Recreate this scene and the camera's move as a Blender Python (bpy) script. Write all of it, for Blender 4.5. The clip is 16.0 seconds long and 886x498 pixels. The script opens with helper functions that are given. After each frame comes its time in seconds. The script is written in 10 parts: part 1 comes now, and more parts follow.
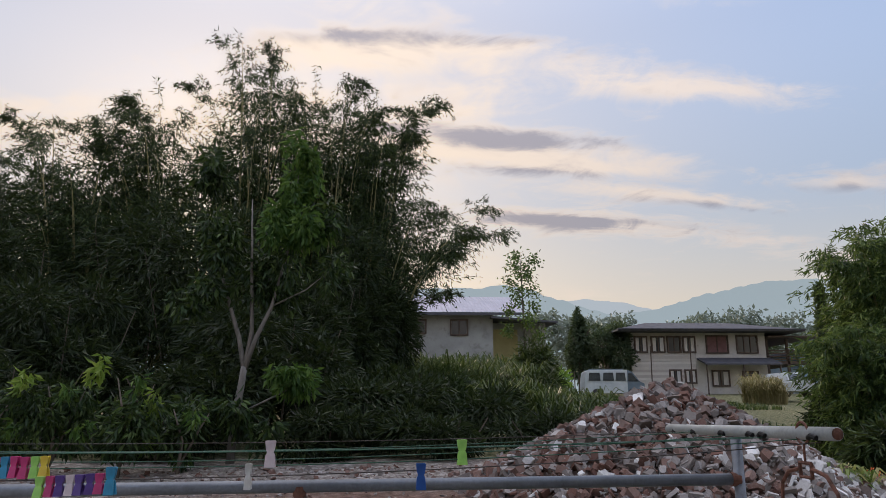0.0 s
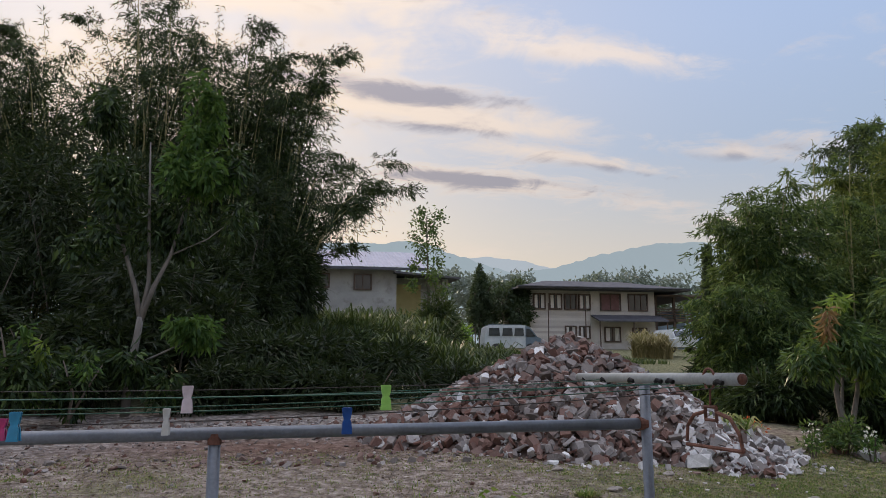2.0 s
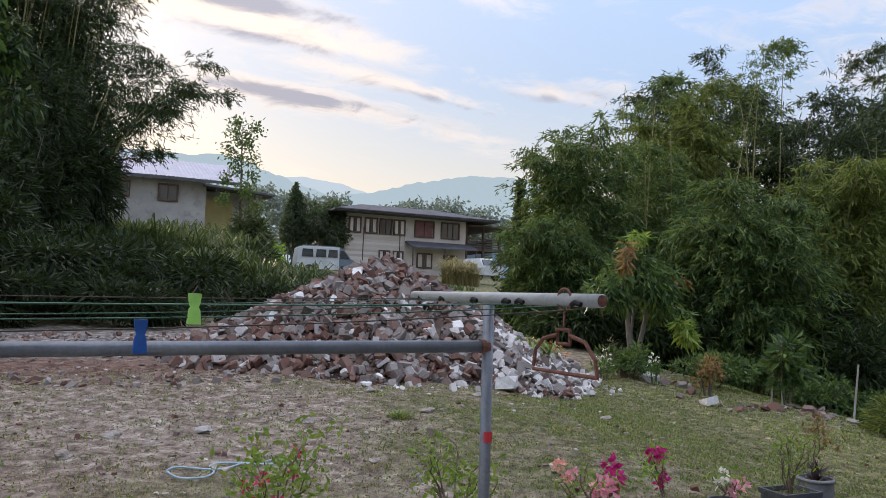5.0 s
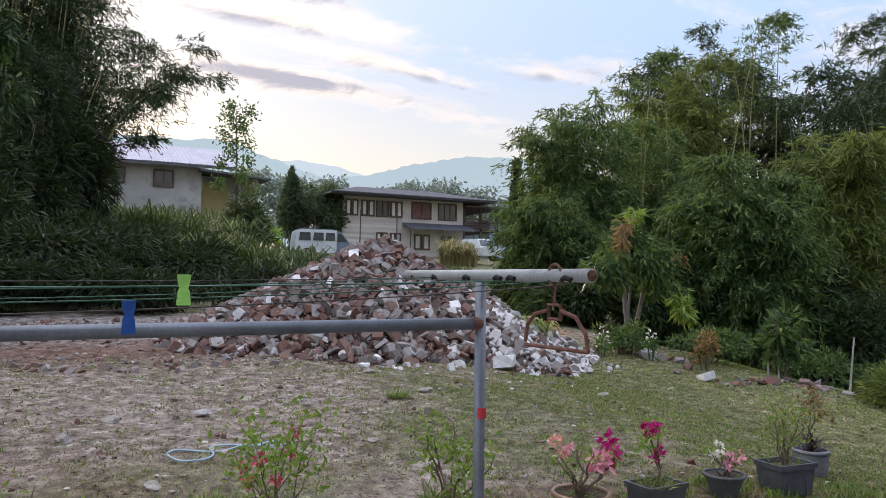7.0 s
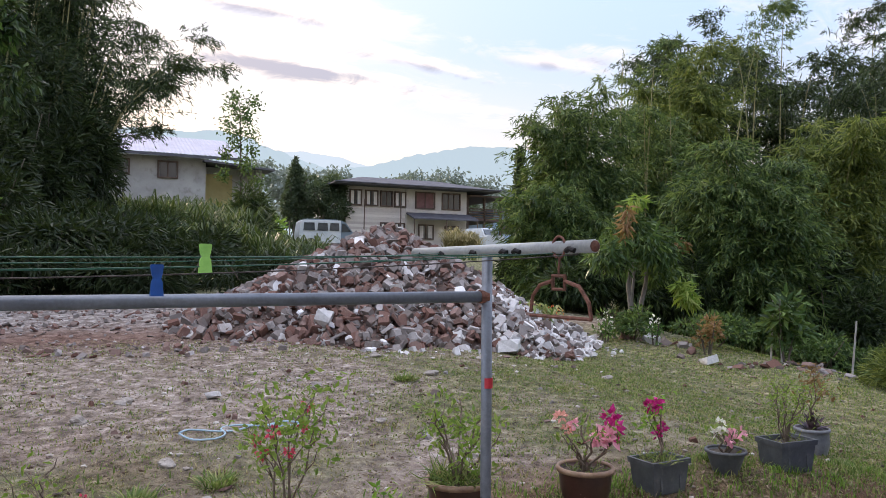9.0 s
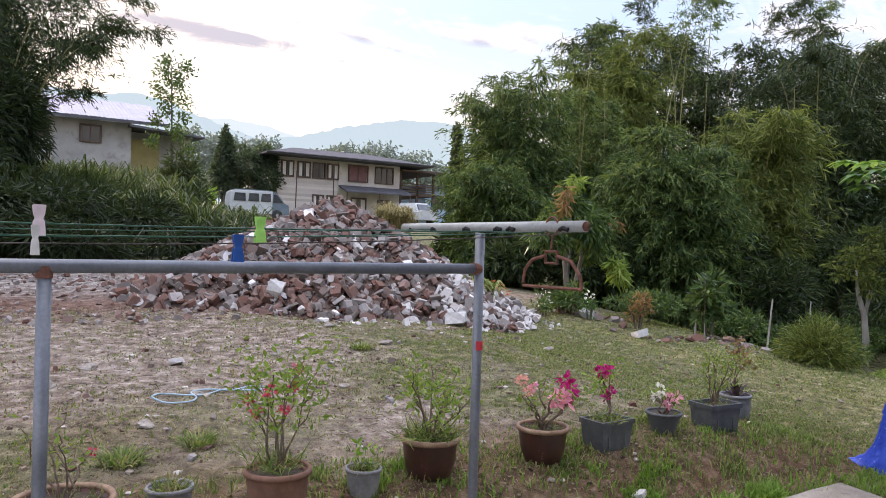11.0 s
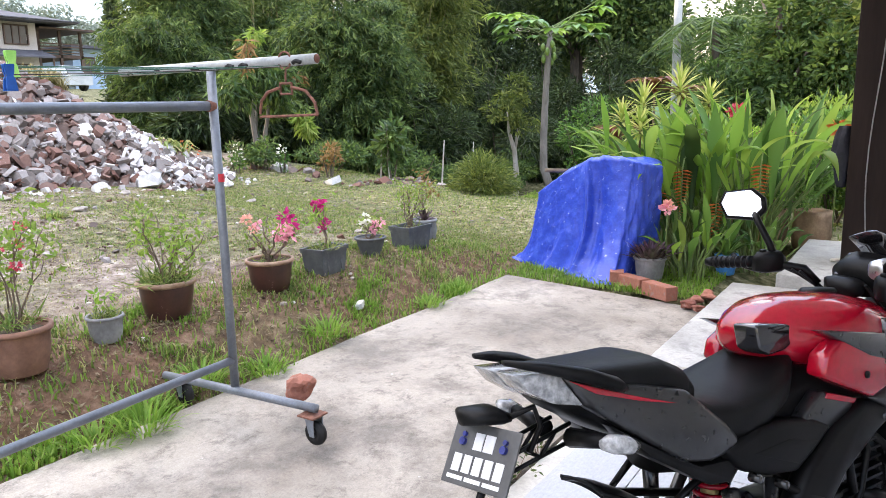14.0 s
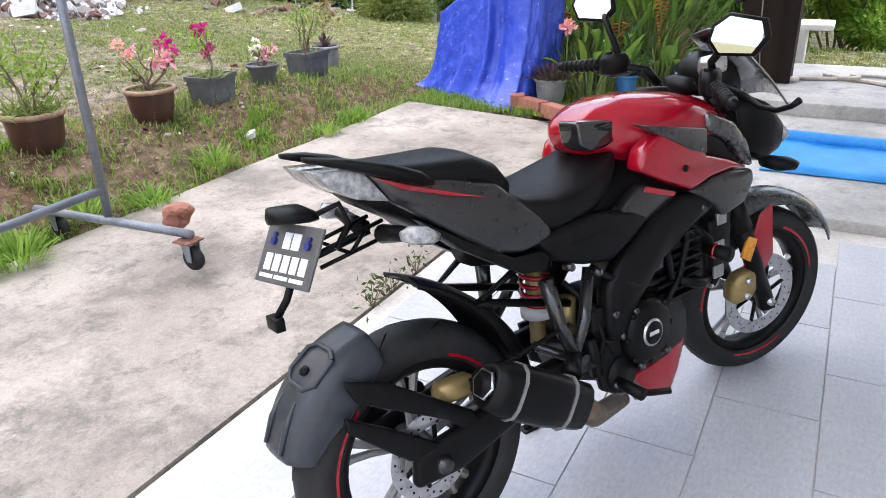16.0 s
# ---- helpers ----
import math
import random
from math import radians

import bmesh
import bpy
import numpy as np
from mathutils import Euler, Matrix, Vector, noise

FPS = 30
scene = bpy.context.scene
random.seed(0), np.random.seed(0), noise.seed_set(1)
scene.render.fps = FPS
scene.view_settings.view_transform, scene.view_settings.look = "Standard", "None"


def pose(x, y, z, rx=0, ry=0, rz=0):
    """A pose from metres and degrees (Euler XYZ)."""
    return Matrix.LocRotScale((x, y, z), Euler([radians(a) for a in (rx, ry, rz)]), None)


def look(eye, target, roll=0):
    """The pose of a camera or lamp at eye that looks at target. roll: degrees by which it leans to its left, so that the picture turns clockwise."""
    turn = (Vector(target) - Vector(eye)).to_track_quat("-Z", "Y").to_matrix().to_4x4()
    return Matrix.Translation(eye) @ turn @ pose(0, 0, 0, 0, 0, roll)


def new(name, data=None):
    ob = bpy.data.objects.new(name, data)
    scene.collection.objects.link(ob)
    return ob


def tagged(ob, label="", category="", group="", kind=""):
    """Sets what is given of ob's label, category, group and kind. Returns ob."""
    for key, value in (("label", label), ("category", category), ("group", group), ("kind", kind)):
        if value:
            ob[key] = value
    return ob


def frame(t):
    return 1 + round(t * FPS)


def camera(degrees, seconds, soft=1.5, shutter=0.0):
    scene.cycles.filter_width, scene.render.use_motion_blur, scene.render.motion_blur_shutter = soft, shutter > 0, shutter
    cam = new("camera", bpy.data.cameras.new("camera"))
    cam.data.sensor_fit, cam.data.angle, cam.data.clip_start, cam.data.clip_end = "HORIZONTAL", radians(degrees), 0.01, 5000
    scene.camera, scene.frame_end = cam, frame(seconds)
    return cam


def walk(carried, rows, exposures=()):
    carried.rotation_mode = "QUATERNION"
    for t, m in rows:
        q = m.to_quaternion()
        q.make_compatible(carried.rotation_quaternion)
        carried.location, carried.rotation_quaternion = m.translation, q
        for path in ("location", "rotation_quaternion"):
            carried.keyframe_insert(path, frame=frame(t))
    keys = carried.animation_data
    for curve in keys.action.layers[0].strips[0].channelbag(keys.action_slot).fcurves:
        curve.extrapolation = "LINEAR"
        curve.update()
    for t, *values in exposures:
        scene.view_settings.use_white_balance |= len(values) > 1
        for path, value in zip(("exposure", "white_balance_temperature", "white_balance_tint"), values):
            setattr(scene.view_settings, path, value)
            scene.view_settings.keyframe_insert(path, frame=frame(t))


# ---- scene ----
cam = camera(61.9, 16.0, soft=0.6)
PATH = [
    (0, (1.274, 0.558, 1.618), (1.426, 2.502, 2.063), -0.3),
    (0.5, (1.251, 0.47, 1.632), (1.449, 2.414, 2.06), -0.4),
    (1, (1.286, 0.552, 1.614), (1.55, 2.493, 2.021), -0.5),
    (1.5, (1.234, 0.497, 1.612), (1.572, 2.432, 1.984), -0.4),
    (2, (1.21, 0.607, 1.595), (1.621, 2.537, 1.921), -0.2),
    (2.5, (1.208, 0.705, 1.589), (1.701, 2.625, 1.859), -0.1),
    (3, (1.273, 0.83, 1.57), (1.848, 2.733, 1.789), -0.1),
    (3.5, (1.262, 0.925, 1.569), (1.928, 2.803, 1.747), -0.0),
    (4, (1.221, 1.004, 1.571), (1.972, 2.851, 1.725), 0.4),
    (4.5, (1.24, 1.004, 1.573), (2.063, 2.821, 1.715), 1.0),
    (5, (1.249, 0.981, 1.567), (2.137, 2.769, 1.695), 1.8),
    (7.5, (1.286, 0.962, 1.55), (2.164, 2.758, 1.617), 0.3),
    (8, (1.306, 0.933, 1.527), (2.148, 2.746, 1.59), 0.1),
    (10.5, (0.955, 0.848, 1.497), (1.974, 2.569, 1.508), 1.5),
    (11, (0.861, 0.778, 1.498), (1.918, 2.476, 1.484), 1.7),
    (11.5, (0.712, 0.799, 1.495), (1.834, 2.455, 1.454), 1.6),
    (12, (0.591, 0.765, 1.494), (1.79, 2.364, 1.414), 1.5),
    (12.5, (0.525, 0.663, 1.455), (1.801, 2.196, 1.313), 0.8),
    (13, (0.458, 0.63, 1.44), (1.881, 2.017, 1.213), -0.7),
    (13.5, (0.421, 0.635, 1.396), (1.981, 1.851, 1.097), -1.4),
    (14, (0.419, 0.626, 1.384), (2.054, 1.714, 1.005), -1.2),
    (14.5, (0.438, 0.596, 1.36), (2.097, 1.599, 0.87), -0.9),
    (15, (0.465, 0.562, 1.329), (2.111, 1.511, 0.705), -1.1),
    (15.5, (0.507, 0.483, 1.316), (2.132, 1.395, 0.589), -1.4),
    (16, (0.536, 0.411, 1.301), (2.145, 1.288, 0.501), -1.6),
]
EXPOSURES = [(0, -0.55, 6500, 13), (1.5, -0.56, 6500, 13), (2.5, -0.54, 6450, 13), (3.5, -0.27, 6350, 12), (5, -0.10, 6300, 12), (8, 0.14, 6300, 14), (10.5, 0.34, 6450, 16), (12, 0.58, 6650, 17), (13, 1.0, 6600, 14), (14, 1.34, 6450, 12), (16, 1.42, 6600, 12)]
SKY_STRENGTH, SUN_STRENGTH = 1.4, 2.8
walk(cam, [(t, look(eye, target, roll)) for t, eye, target, roll in PATH], EXPOSURES)

# ---- world, sun ----
SUN_DIR = Vector((-0.1955, 0.947, 0.2554)).normalized()
world = bpy.data.worlds.new("sky")
scene.world = world
world.use_nodes = True


def nd(tree, kind, **sets):
    n = tree.nodes.new(kind)
    for k, v in sets.items():
        n.inputs[k].default_value = v
    return n


def ramp(tree, stops, mode="LINEAR"):
    n = tree.nodes.new("ShaderNodeValToRGB")
    n.color_ramp.interpolation = mode
    e = n.color_ramp.elements
    while len(e) < len(stops):
        e.new(0.5)
    for el, (p, c) in zip(e, stops):
        el.position = p
        el.color = (*c, 1) if len(c) == 3 else c
    return n


def maths(tree, op, a, b=None, clamp=False):
    n = tree.nodes.new("ShaderNodeMath")
    n.operation, n.use_clamp = op, clamp
    for k, v in ((0, a), (1, b)):
        if v is None:
            continue
        if isinstance(v, (int, float)):
            n.inputs[k].default_value = v
        else:
            tree.links.new(v, n.inputs[k])
    return n.outputs[0]


def mixc(tree, fac, a, b, blend="MIX"):
    n = tree.nodes.new("ShaderNodeMix")
    n.data_type, n.blend_type, n.clamp_factor = "RGBA", blend, True
    for k, v in ((0, fac), (6, a), (7, b)):
        if isinstance(v, (int, float)):
            n.inputs[k].default_value = v
        elif isinstance(v, tuple):
            n.inputs[k].default_value = (*v, 1) if len(v) == 3 else v
        else:
            tree.links.new(v, n.inputs[k])
    return n.outputs[2]


def build_sky():
    t = world.node_tree
    t.nodes.clear()
    L = t.links.new
    out, bg = t.nodes.new("ShaderNodeOutputWorld"), t.nodes.new("ShaderNodeBackground")
    sky = t.nodes.new("ShaderNodeTexSky")
    sky.sky_type, sky.sun_disc = "NISHITA", False
    sky.sun_elevation, sky.sun_rotation = math.asin(SUN_DIR.z), math.atan2(SUN_DIR.x, SUN_DIR.y)
    sky.air_density, sky.dust_density, sky.ozone_density = 1.2, 2.0, 1.5
    co = t.nodes.new("ShaderNodeTexCoord")
    sep = t.nodes.new("ShaderNodeSeparateXYZ")
    L(co.outputs["Generated"], sep.inputs[0])
    up = maths(t, "MAXIMUM", sep.outputs[2], 0.0)
    # clouds lie on a flat layer far overhead
    low = maths(t, "ADD", up, 0.10)
    cx, cy = maths(t, "DIVIDE", sep.outputs[0], low), maths(t, "DIVIDE", sep.outputs[1], low)
    comb = t.nodes.new("ShaderNodeCombineXYZ")
    L(cx, comb.inputs[0])
    L(cy, comb.inputs[1])
    n1 = nd(t, "ShaderNodeTexNoise", Scale=1.15, Detail=9.0, Roughness=0.60, Distortion=0.5)
    mp = t.nodes.new("ShaderNodeMapping")
    mp.inputs["Scale"].default_value = (0.42, 1.15, 1.0)
    mp.inputs["Location"].default_value = (3.1, 1.7, 0)
    L(comb.outputs[0], mp.inputs[0])
    L(mp.outputs[0], n1.inputs["Vector"])
    n2 = nd(t, "ShaderNodeTexNoise", Scale=0.33, Detail=4.0, Roughness=0.5)
    L(mp.outputs[0], n2.inputs["Vector"])
    dens = maths(t, "ADD", maths(t, "MULTIPLY", n1.outputs[0], 0.65), maths(t, "MULTIPLY", n2.outputs[0], 0.45))
    # the evening's cloud banks over the valley
    wav = maths(t, "MULTIPLY", maths(t, "SUBTRACT", n1.outputs[0], 0.5), 0.9)

    def bank(a, b, w, h):
        dx = maths(t, "DIVIDE", maths(t, "SUBTRACT", maths(t, "ADD", cx, wav), a), w)
        dy = maths(t, "DIVIDE", maths(t, "SUBTRACT", maths(t, "ADD", cy, maths(t, "MULTIPLY", wav, 0.6)), b), h)
        r2 = maths(t, "ADD", maths(t, "MULTIPLY", dx, dx), maths(t, "MULTIPLY", dy, dy))
        return maths(t, "POWER", 2.718, maths(t, "MULTIPLY", r2, -1.0))
    for a, b, w, h, k in ((0.36, 2.04, 0.36, 0.14, 0.17), (0.66, 2.16, 0.30, 0.10, 0.15), (0.78, 2.66, 0.50, 0.15, 0.15), (1.14, 2.36, 0.38, 0.08, 0.15), (1.42, 2.15, 0.30, 0.08, 0.14), (0.82, 1.70, 0.24, 0.05, 0.10), (-0.1, 1.60, 0.55, 0.08, 0.08), (-0.75, 2.0, 0.30, 0.12, 0.10), (1.9, 2.0, 0.5, 0.10, 0.12), (2.4, 2.5, 0.6, 0.14, 0.12), (1.07, 1.92, 0.22, 0.07, -0.16), (0.60, 1.45, 0.45, 0.10, -0.12), (-0.72, 1.5, 0.34, 0.12, -0.10)):
        dens = maths(t, "ADD", dens, maths(t, "MULTIPLY", bank(a, b, w, h), k))
    # their shaded bodies
    shade = maths(t, "MULTIPLY", n1.outputs[0], 0.0)
    for a, b, w, h, k in ((0.34, 2.00, 0.36, 0.065, 1.0), (0.50, 2.23, 0.34, 0.07, 0.75), (0.74, 2.68, 0.46, 0.10, 0.95), (1.20, 2.42, 0.30, 0.05, 0.7), (1.50, 2.20, 0.3, 0.05, 0.65), (0.05, 1.56, 0.5, 0.05, 0.6), (1.95, 2.04, 0.4, 0.06, 0.6), (-0.7, 2.1, 0.3, 0.06, 0.5), (2.4, 2.56, 0.5, 0.08, 0.7)):
        shade = maths(t, "ADD", shade, maths(t, "MULTIPLY", bank(a, b, w, h), k))
    fine = nd(t, "ShaderNodeTexNoise", Scale=4.6, Detail=9.0, Roughness=0.64, Distortion=0.9)
    L(comb.outputs[0], fine.inputs["Vector"])
    shade = maths(t, "ADD", shade, maths(t, "MULTIPLY", maths(t, "SUBTRACT", fine.outputs[0], 0.5), 2.0))
    body = ramp(t, [(0.08, (0, 0, 0)), (0.90, (0.9, 0.9, 0.9))], "EASE")
    L(shade, body.inputs[0])
    dens = maths(t, "ADD", dens, maths(t, "MULTIPLY", maths(t, "SUBTRACT", fine.outputs[0], 0.5), 0.30))
    cover = ramp(t, [(0.50, (0, 0, 0)), (0.66, (1, 1, 1))], "EASE")
    L(dens, cover.inputs[0])
    core = ramp(t, [(0.66, (0, 0, 0)), (0.80, (1, 1, 1))], "EASE")
    L(dens, core.inputs[0])
    # how near to the sun
    dot = t.nodes.new("ShaderNodeVectorMath")
    dot.operation = "DOT_PRODUCT"
    L(co.outputs["Generated"], dot.inputs[0])
    dot.inputs[1].default_value = SUN_DIR
    near = maths(t, "POWER", maths(t, "MAXIMUM", dot.outputs["Value"], 0.0), 6.0)
    clear = ramp(t, [(0.0, (0.86, 0.71, 0.50)), (0.10, (0.80, 0.70, 0.57)), (0.20, (0.60, 0.65, 0.71)), (0.28, (0.47, 0.61, 0.82)), (0.50, (0.43, 0.58, 0.86)), (1.0, (0.50, 0.60, 0.80))])
    L(up, clear.inputs[0])
    warm = mixc(t, maths(t, "MULTIPLY", near, 0.52), clear.outputs[0], (0.98, 0.80, 0.60))
    nishita = mixc(t, 1.0, sky.outputs[0], (0.10, 0.10, 0.10), "MULTIPLY")
    air = mixc(t, 0.82, nishita, warm)
    lit = mixc(t, near, (0.80, 0.73, 0.69), (1.08, 0.90, 0.70))
    grey = mixc(t, near, (0.32, 0.35, 0.44), (0.37, 0.35, 0.40))
    cloud = mixc(t, maths(t, "MAXIMUM", maths(t, "MULTIPLY", core.outputs[0], 0.5), body.outputs[0]), lit, grey)
    fade = ramp(t, [(0.0, (0.35, 0.35, 0.35)), (0.10, (0.92, 0.92, 0.92)), (1.0, (0.92, 0.92, 0.92))])
    L(up, fade.inputs[0])
    final = mixc(t, maths(t, "MULTIPLY", cover.outputs[0], fade.outputs[0]), air, cloud)
    # unseen upper sky boosted to lift the light on the ground, low band dimmed a little
    over = ramp(t, [(0.24, (0.93, 0.92, 0.91)), (0.46, (1.06, 1.06, 1.07)), (0.80, (2.2, 2.16, 2.1))], "EASE")
    L(up, over.inputs[0])
    final = mixc(t, 1.0, final, over.outputs[0], "MULTIPLY")
    # the sun's own disc
    disc = maths(t, "MULTIPLY", maths(t, "POWER", maths(t, "MAXIMUM", dot.outputs["Value"], 0.0), 9000.0), 6.0)
    final = mixc(t, 1.0, final, disc, "ADD")
    L(final, bg.inputs[0])
    bg.inputs[1].default_value = SKY_STRENGTH
    L(bg.outputs[0], out.inputs[0])


build_sky()
sun = new("sun", bpy.data.lights.new("sun", "SUN"))
sun.data.energy, sun.data.angle, sun.data.color = SUN_STRENGTH, radians(1.5), (1.0, 0.80, 0.56)
sun.matrix_world = look(SUN_DIR * 100, (0, 0, 0))


# ---- materials ----
def surface(name, stops, scale=8.0, rough=0.8, bump=0.3, detail=6.0, metal=0.0, fine=60.0, coat=0.0, random_by="", spots=None, spec=0.5, bump_dist=0.01, coords="Object", stretch=(1, 1, 1)):
    """A grained surface: colours along one noise, a second finer noise for speckle and relief."""
    m = bpy.data.materials.new(name)
    m.use_nodes = True
    t = m.node_tree
    b = t.nodes["Principled BSDF"]
    L = t.links.new
    co = t.nodes.new("ShaderNodeTexCoord")
    mp = t.nodes.new("ShaderNodeMapping")
    mp.inputs["Scale"].default_value = stretch
    L(co.outputs[coords], mp.inputs[0])
    n1 = nd(t, "ShaderNodeTexNoise", Scale=scale, Detail=detail, Roughness=0.6)
    n2 = nd(t, "ShaderNodeTexNoise", Scale=fine, Detail=4.0, Roughness=0.65)
    L(mp.outputs[0], n1.inputs["Vector"])
    L(mp.outputs[0], n2.inputs["Vector"])
    fac = n1.outputs[0]
    if random_by == "object":
        info = t.nodes.new("ShaderNodeObjectInfo")
        fac = maths(t, "ADD", maths(t, "MULTIPLY", n1.outputs[0], 0.45), maths(t, "MULTIPLY", info.outputs["Random"], 0.62))
    elif random_by == "island":
        info = t.nodes.new("ShaderNodeNewGeometry")
        fac = maths(t, "ADD", maths(t, "MULTIPLY", n1.outputs[0], 0.25), maths(t, "MULTIPLY", info.outputs["Random Per Island"], 0.75))
    r = ramp(t, stops)
    L(fac, r.inputs[0])
    col = mixc(t, 0.35, r.outputs[0], n2.outputs[0], "OVERLAY")
    if spots:
        lo, hi, c = spots
        n3 = nd(t, "ShaderNodeTexNoise", Scale=scale * 2.3, Detail=5.0, Roughness=0.7)
        L(mp.outputs[0], n3.inputs["Vector"])
        rs = ramp(t, [(lo, (0, 0, 0)), (hi, (1, 1, 1))])
        L(n3.outputs[0], rs.inputs[0])
        col = mixc(t, rs.outputs[0], col, c)
    L(col, b.inputs["Base Color"])
    rr = maths(t, "ADD", maths(t, "MULTIPLY", n2.outputs[0], 0.2), rough - 0.1, True)
    L(rr, b.inputs["Roughness"])
    b.inputs["Metallic"].default_value = metal
    b.inputs["Coat Weight"].default_value = coat
    b.inputs["Coat Roughness"].default_value = 0.06
    b.inputs["Specular IOR Level"].default_value = spec
    if bump > 0:
        bp = nd(t, "ShaderNodeBump", Strength=bump, Distance=bump_dist)
        L(maths(t, "ADD", n1.outputs[0], maths(t, "MULTIPLY", n2.outputs[0], 0.5)), bp.inputs["Height"])
        L(bp.outputs[0], b.inputs["Normal"])
    return m


def foliage(name, stops, translucent=0.35, rough=0.45, scale=0.6, through_c=(0.16, 0.22, 0.03)):
    """Leaves: each island takes its own colour, light comes through."""
    m = bpy.data.materials.new(name)
    m.use_nodes = True
    t = m.node_tree
    b, out = t.nodes["Principled BSDF"], t.nodes["Material Output"]
    L = t.links.new
    geo = t.nodes.new("ShaderNodeNewGeometry")
    co = t.nodes.new("ShaderNodeTexCoord")
    n1 = nd(t, "ShaderNodeTexNoise", Scale=scale, Detail=3.0)
    L(co.outputs["Object"], n1.inputs["Vector"])
    info = t.nodes.new("ShaderNodeObjectInfo")
    any_leaf = maths(t, "FRACT", maths(t, "ADD", geo.outputs["Random Per Island"], info.outputs["Random"]))
    fac = maths(t, "ADD", maths(t, "MULTIPLY", any_leaf, 0.75), maths(t, "MULTIPLY", n1.outputs[0], 0.35))
    r = ramp(t, stops)
    L(fac, r.inputs[0])
    L(r.outputs[0], b.inputs["Base Color"])
    b.inputs["Roughness"].default_value = rough
    b.inputs["Specular IOR Level"].default_value = 0.22
    tr = t.nodes.new("ShaderNodeBsdfTranslucent")
    L(mixc(t, 0.5, r.outputs[0], through_c, "ADD"), tr.inputs["Color"])
    mx = t.nodes.new("ShaderNodeMixShader")
    mx.inputs[0].default_value = translucent
    L(b.outputs[0], mx.inputs[1])
    L(tr.outputs[0], mx.inputs[2])
    L(mx.outputs[0], out.inputs["Surface"])
    return m


# Haze of distance put into the surface itself, as an even pale glow.
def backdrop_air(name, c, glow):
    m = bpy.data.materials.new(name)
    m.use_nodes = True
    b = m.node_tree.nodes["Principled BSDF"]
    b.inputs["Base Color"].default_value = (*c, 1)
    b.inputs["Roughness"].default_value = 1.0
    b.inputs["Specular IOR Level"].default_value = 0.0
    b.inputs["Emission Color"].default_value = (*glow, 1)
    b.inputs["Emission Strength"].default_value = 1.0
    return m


def slab_concrete():
    """Pale trowelled concrete with damp blotches, dark scuffs, pits and a few white drips."""
    m = bpy.data.materials.new("concrete_slab")
    m.use_nodes = True
    t = m.node_tree
    b = t.nodes["Principled BSDF"]
    L = t.links.new
    co = t.nodes.new("ShaderNodeTexCoord")

    def noise(scale, detail, rough, distort, lo, hi):
        n = nd(t, "ShaderNodeTexNoise", Scale=scale, Detail=detail, Roughness=rough, Distortion=distort)
        L(co.outputs["Object"], n.inputs["Vector"])
        r = ramp(t, [(lo, (0, 0, 0)), (hi, (1, 1, 1))])
        L(n.outputs[0], r.inputs[0])
        return n.outputs[0], r.outputs[0]
    broad, broad_r = noise(0.9, 6.0, 0.55, 0.3, 0.36, 0.64)
    _, blotch = noise(2.0, 14.0, 0.76, 0.15, 0.47, 0.62)
    _, scuff = noise(7.0, 14.0, 0.82, 0.2, 0.52, 0.62)
    _, drip = noise(11.0, 6.0, 0.6, 0.4, 0.71, 0.74)
    grain, _ = noise(120.0, 4.0, 0.7, 0.0, 0.3, 0.7)
    pit, _ = noise(38.0, 6.0, 0.7, 0.0, 0.3, 0.7)
    c = mixc(t, broad_r, (0.25, 0.222, 0.19), (0.41, 0.372, 0.325))
    c = mixc(t, maths(t, "MULTIPLY", blotch, 0.78), c, (0.155, 0.14, 0.125))
    c = mixc(t, maths(t, "MULTIPLY", scuff, 0.62), c, (0.115, 0.104, 0.094))
    c = mixc(t, maths(t, "MULTIPLY", drip, 0.5), c, (0.62, 0.60, 0.57))
    c = mixc(t, 0.35, c, grain, "OVERLAY")
    c = mixc(t, 0.25, c, pit, "OVERLAY")
    L(c, b.inputs["Base Color"])
    b.inputs["Roughness"].default_value = 0.86
    b.inputs["Specular IOR Level"].default_value = 0.25
    bp = nd(t, "ShaderNodeBump", Strength=0.6, Distance=0.006)
    L(maths(t, "ADD", pit, maths(t, "MULTIPLY", grain, 0.5)), bp.inputs["Height"])
    L(bp.outputs[0], b.inputs["Normal"])
    return m


M = {}
M["concrete"] = slab_concrete()
M["old_concrete"] = surface("old_concrete", [(0.3, (0.27, 0.265, 0.25)), (0.7, (0.50, 0.49, 0.47))], 2.2, 0.85, 0.35, fine=50, spots=(0.55, 0.70, (0.24, 0.23, 0.22)), spec=0.3)
M["tile"] = surface("grey_tile", [(0.25, (0.37, 0.38, 0.40)), (0.75, (0.43, 0.44, 0.46))], 1.2, 0.42, 0.03, fine=25, spots=(0.62, 0.76, (0.50, 0.48, 0.46)), coords="Generated")
M["grout"] = surface("grout", [(0.3, (0.42, 0.40, 0.36)), (0.7, (0.60, 0.58, 0.54))], 5, 0.9, 0.3)
M["galvanised"] = surface("galvanised_pipe", [(0.3, (0.13, 0.145, 0.17)), (0.7, (0.22, 0.24, 0.275))], 7, 0.42, 0.08, metal=0.35, fine=90, spots=(0.66, 0.76, (0.22, 0.18, 0.16)))
M["pipe_white"] = surface("pale_pipe", [(0.3, (0.27, 0.29, 0.29)), (0.7, (0.42, 0.44, 0.44))], 8, 0.4, 0.1, fine=70, spots=(0.66, 0.73, (0.15, 0.11, 0.09)))
M["rust"] = surface("rust", [(0.3, (0.10, 0.045, 0.03)), (0.7, (0.23, 0.10, 0.07))], 30, 0.85, 0.4)
M["bark"] = surface("pale_bark", [(0.3, (0.26, 0.23, 0.20)), (0.7, (0.46, 0.43, 0.39))], 9, 0.9, 0.6, stretch=(1, 1, 0.25))
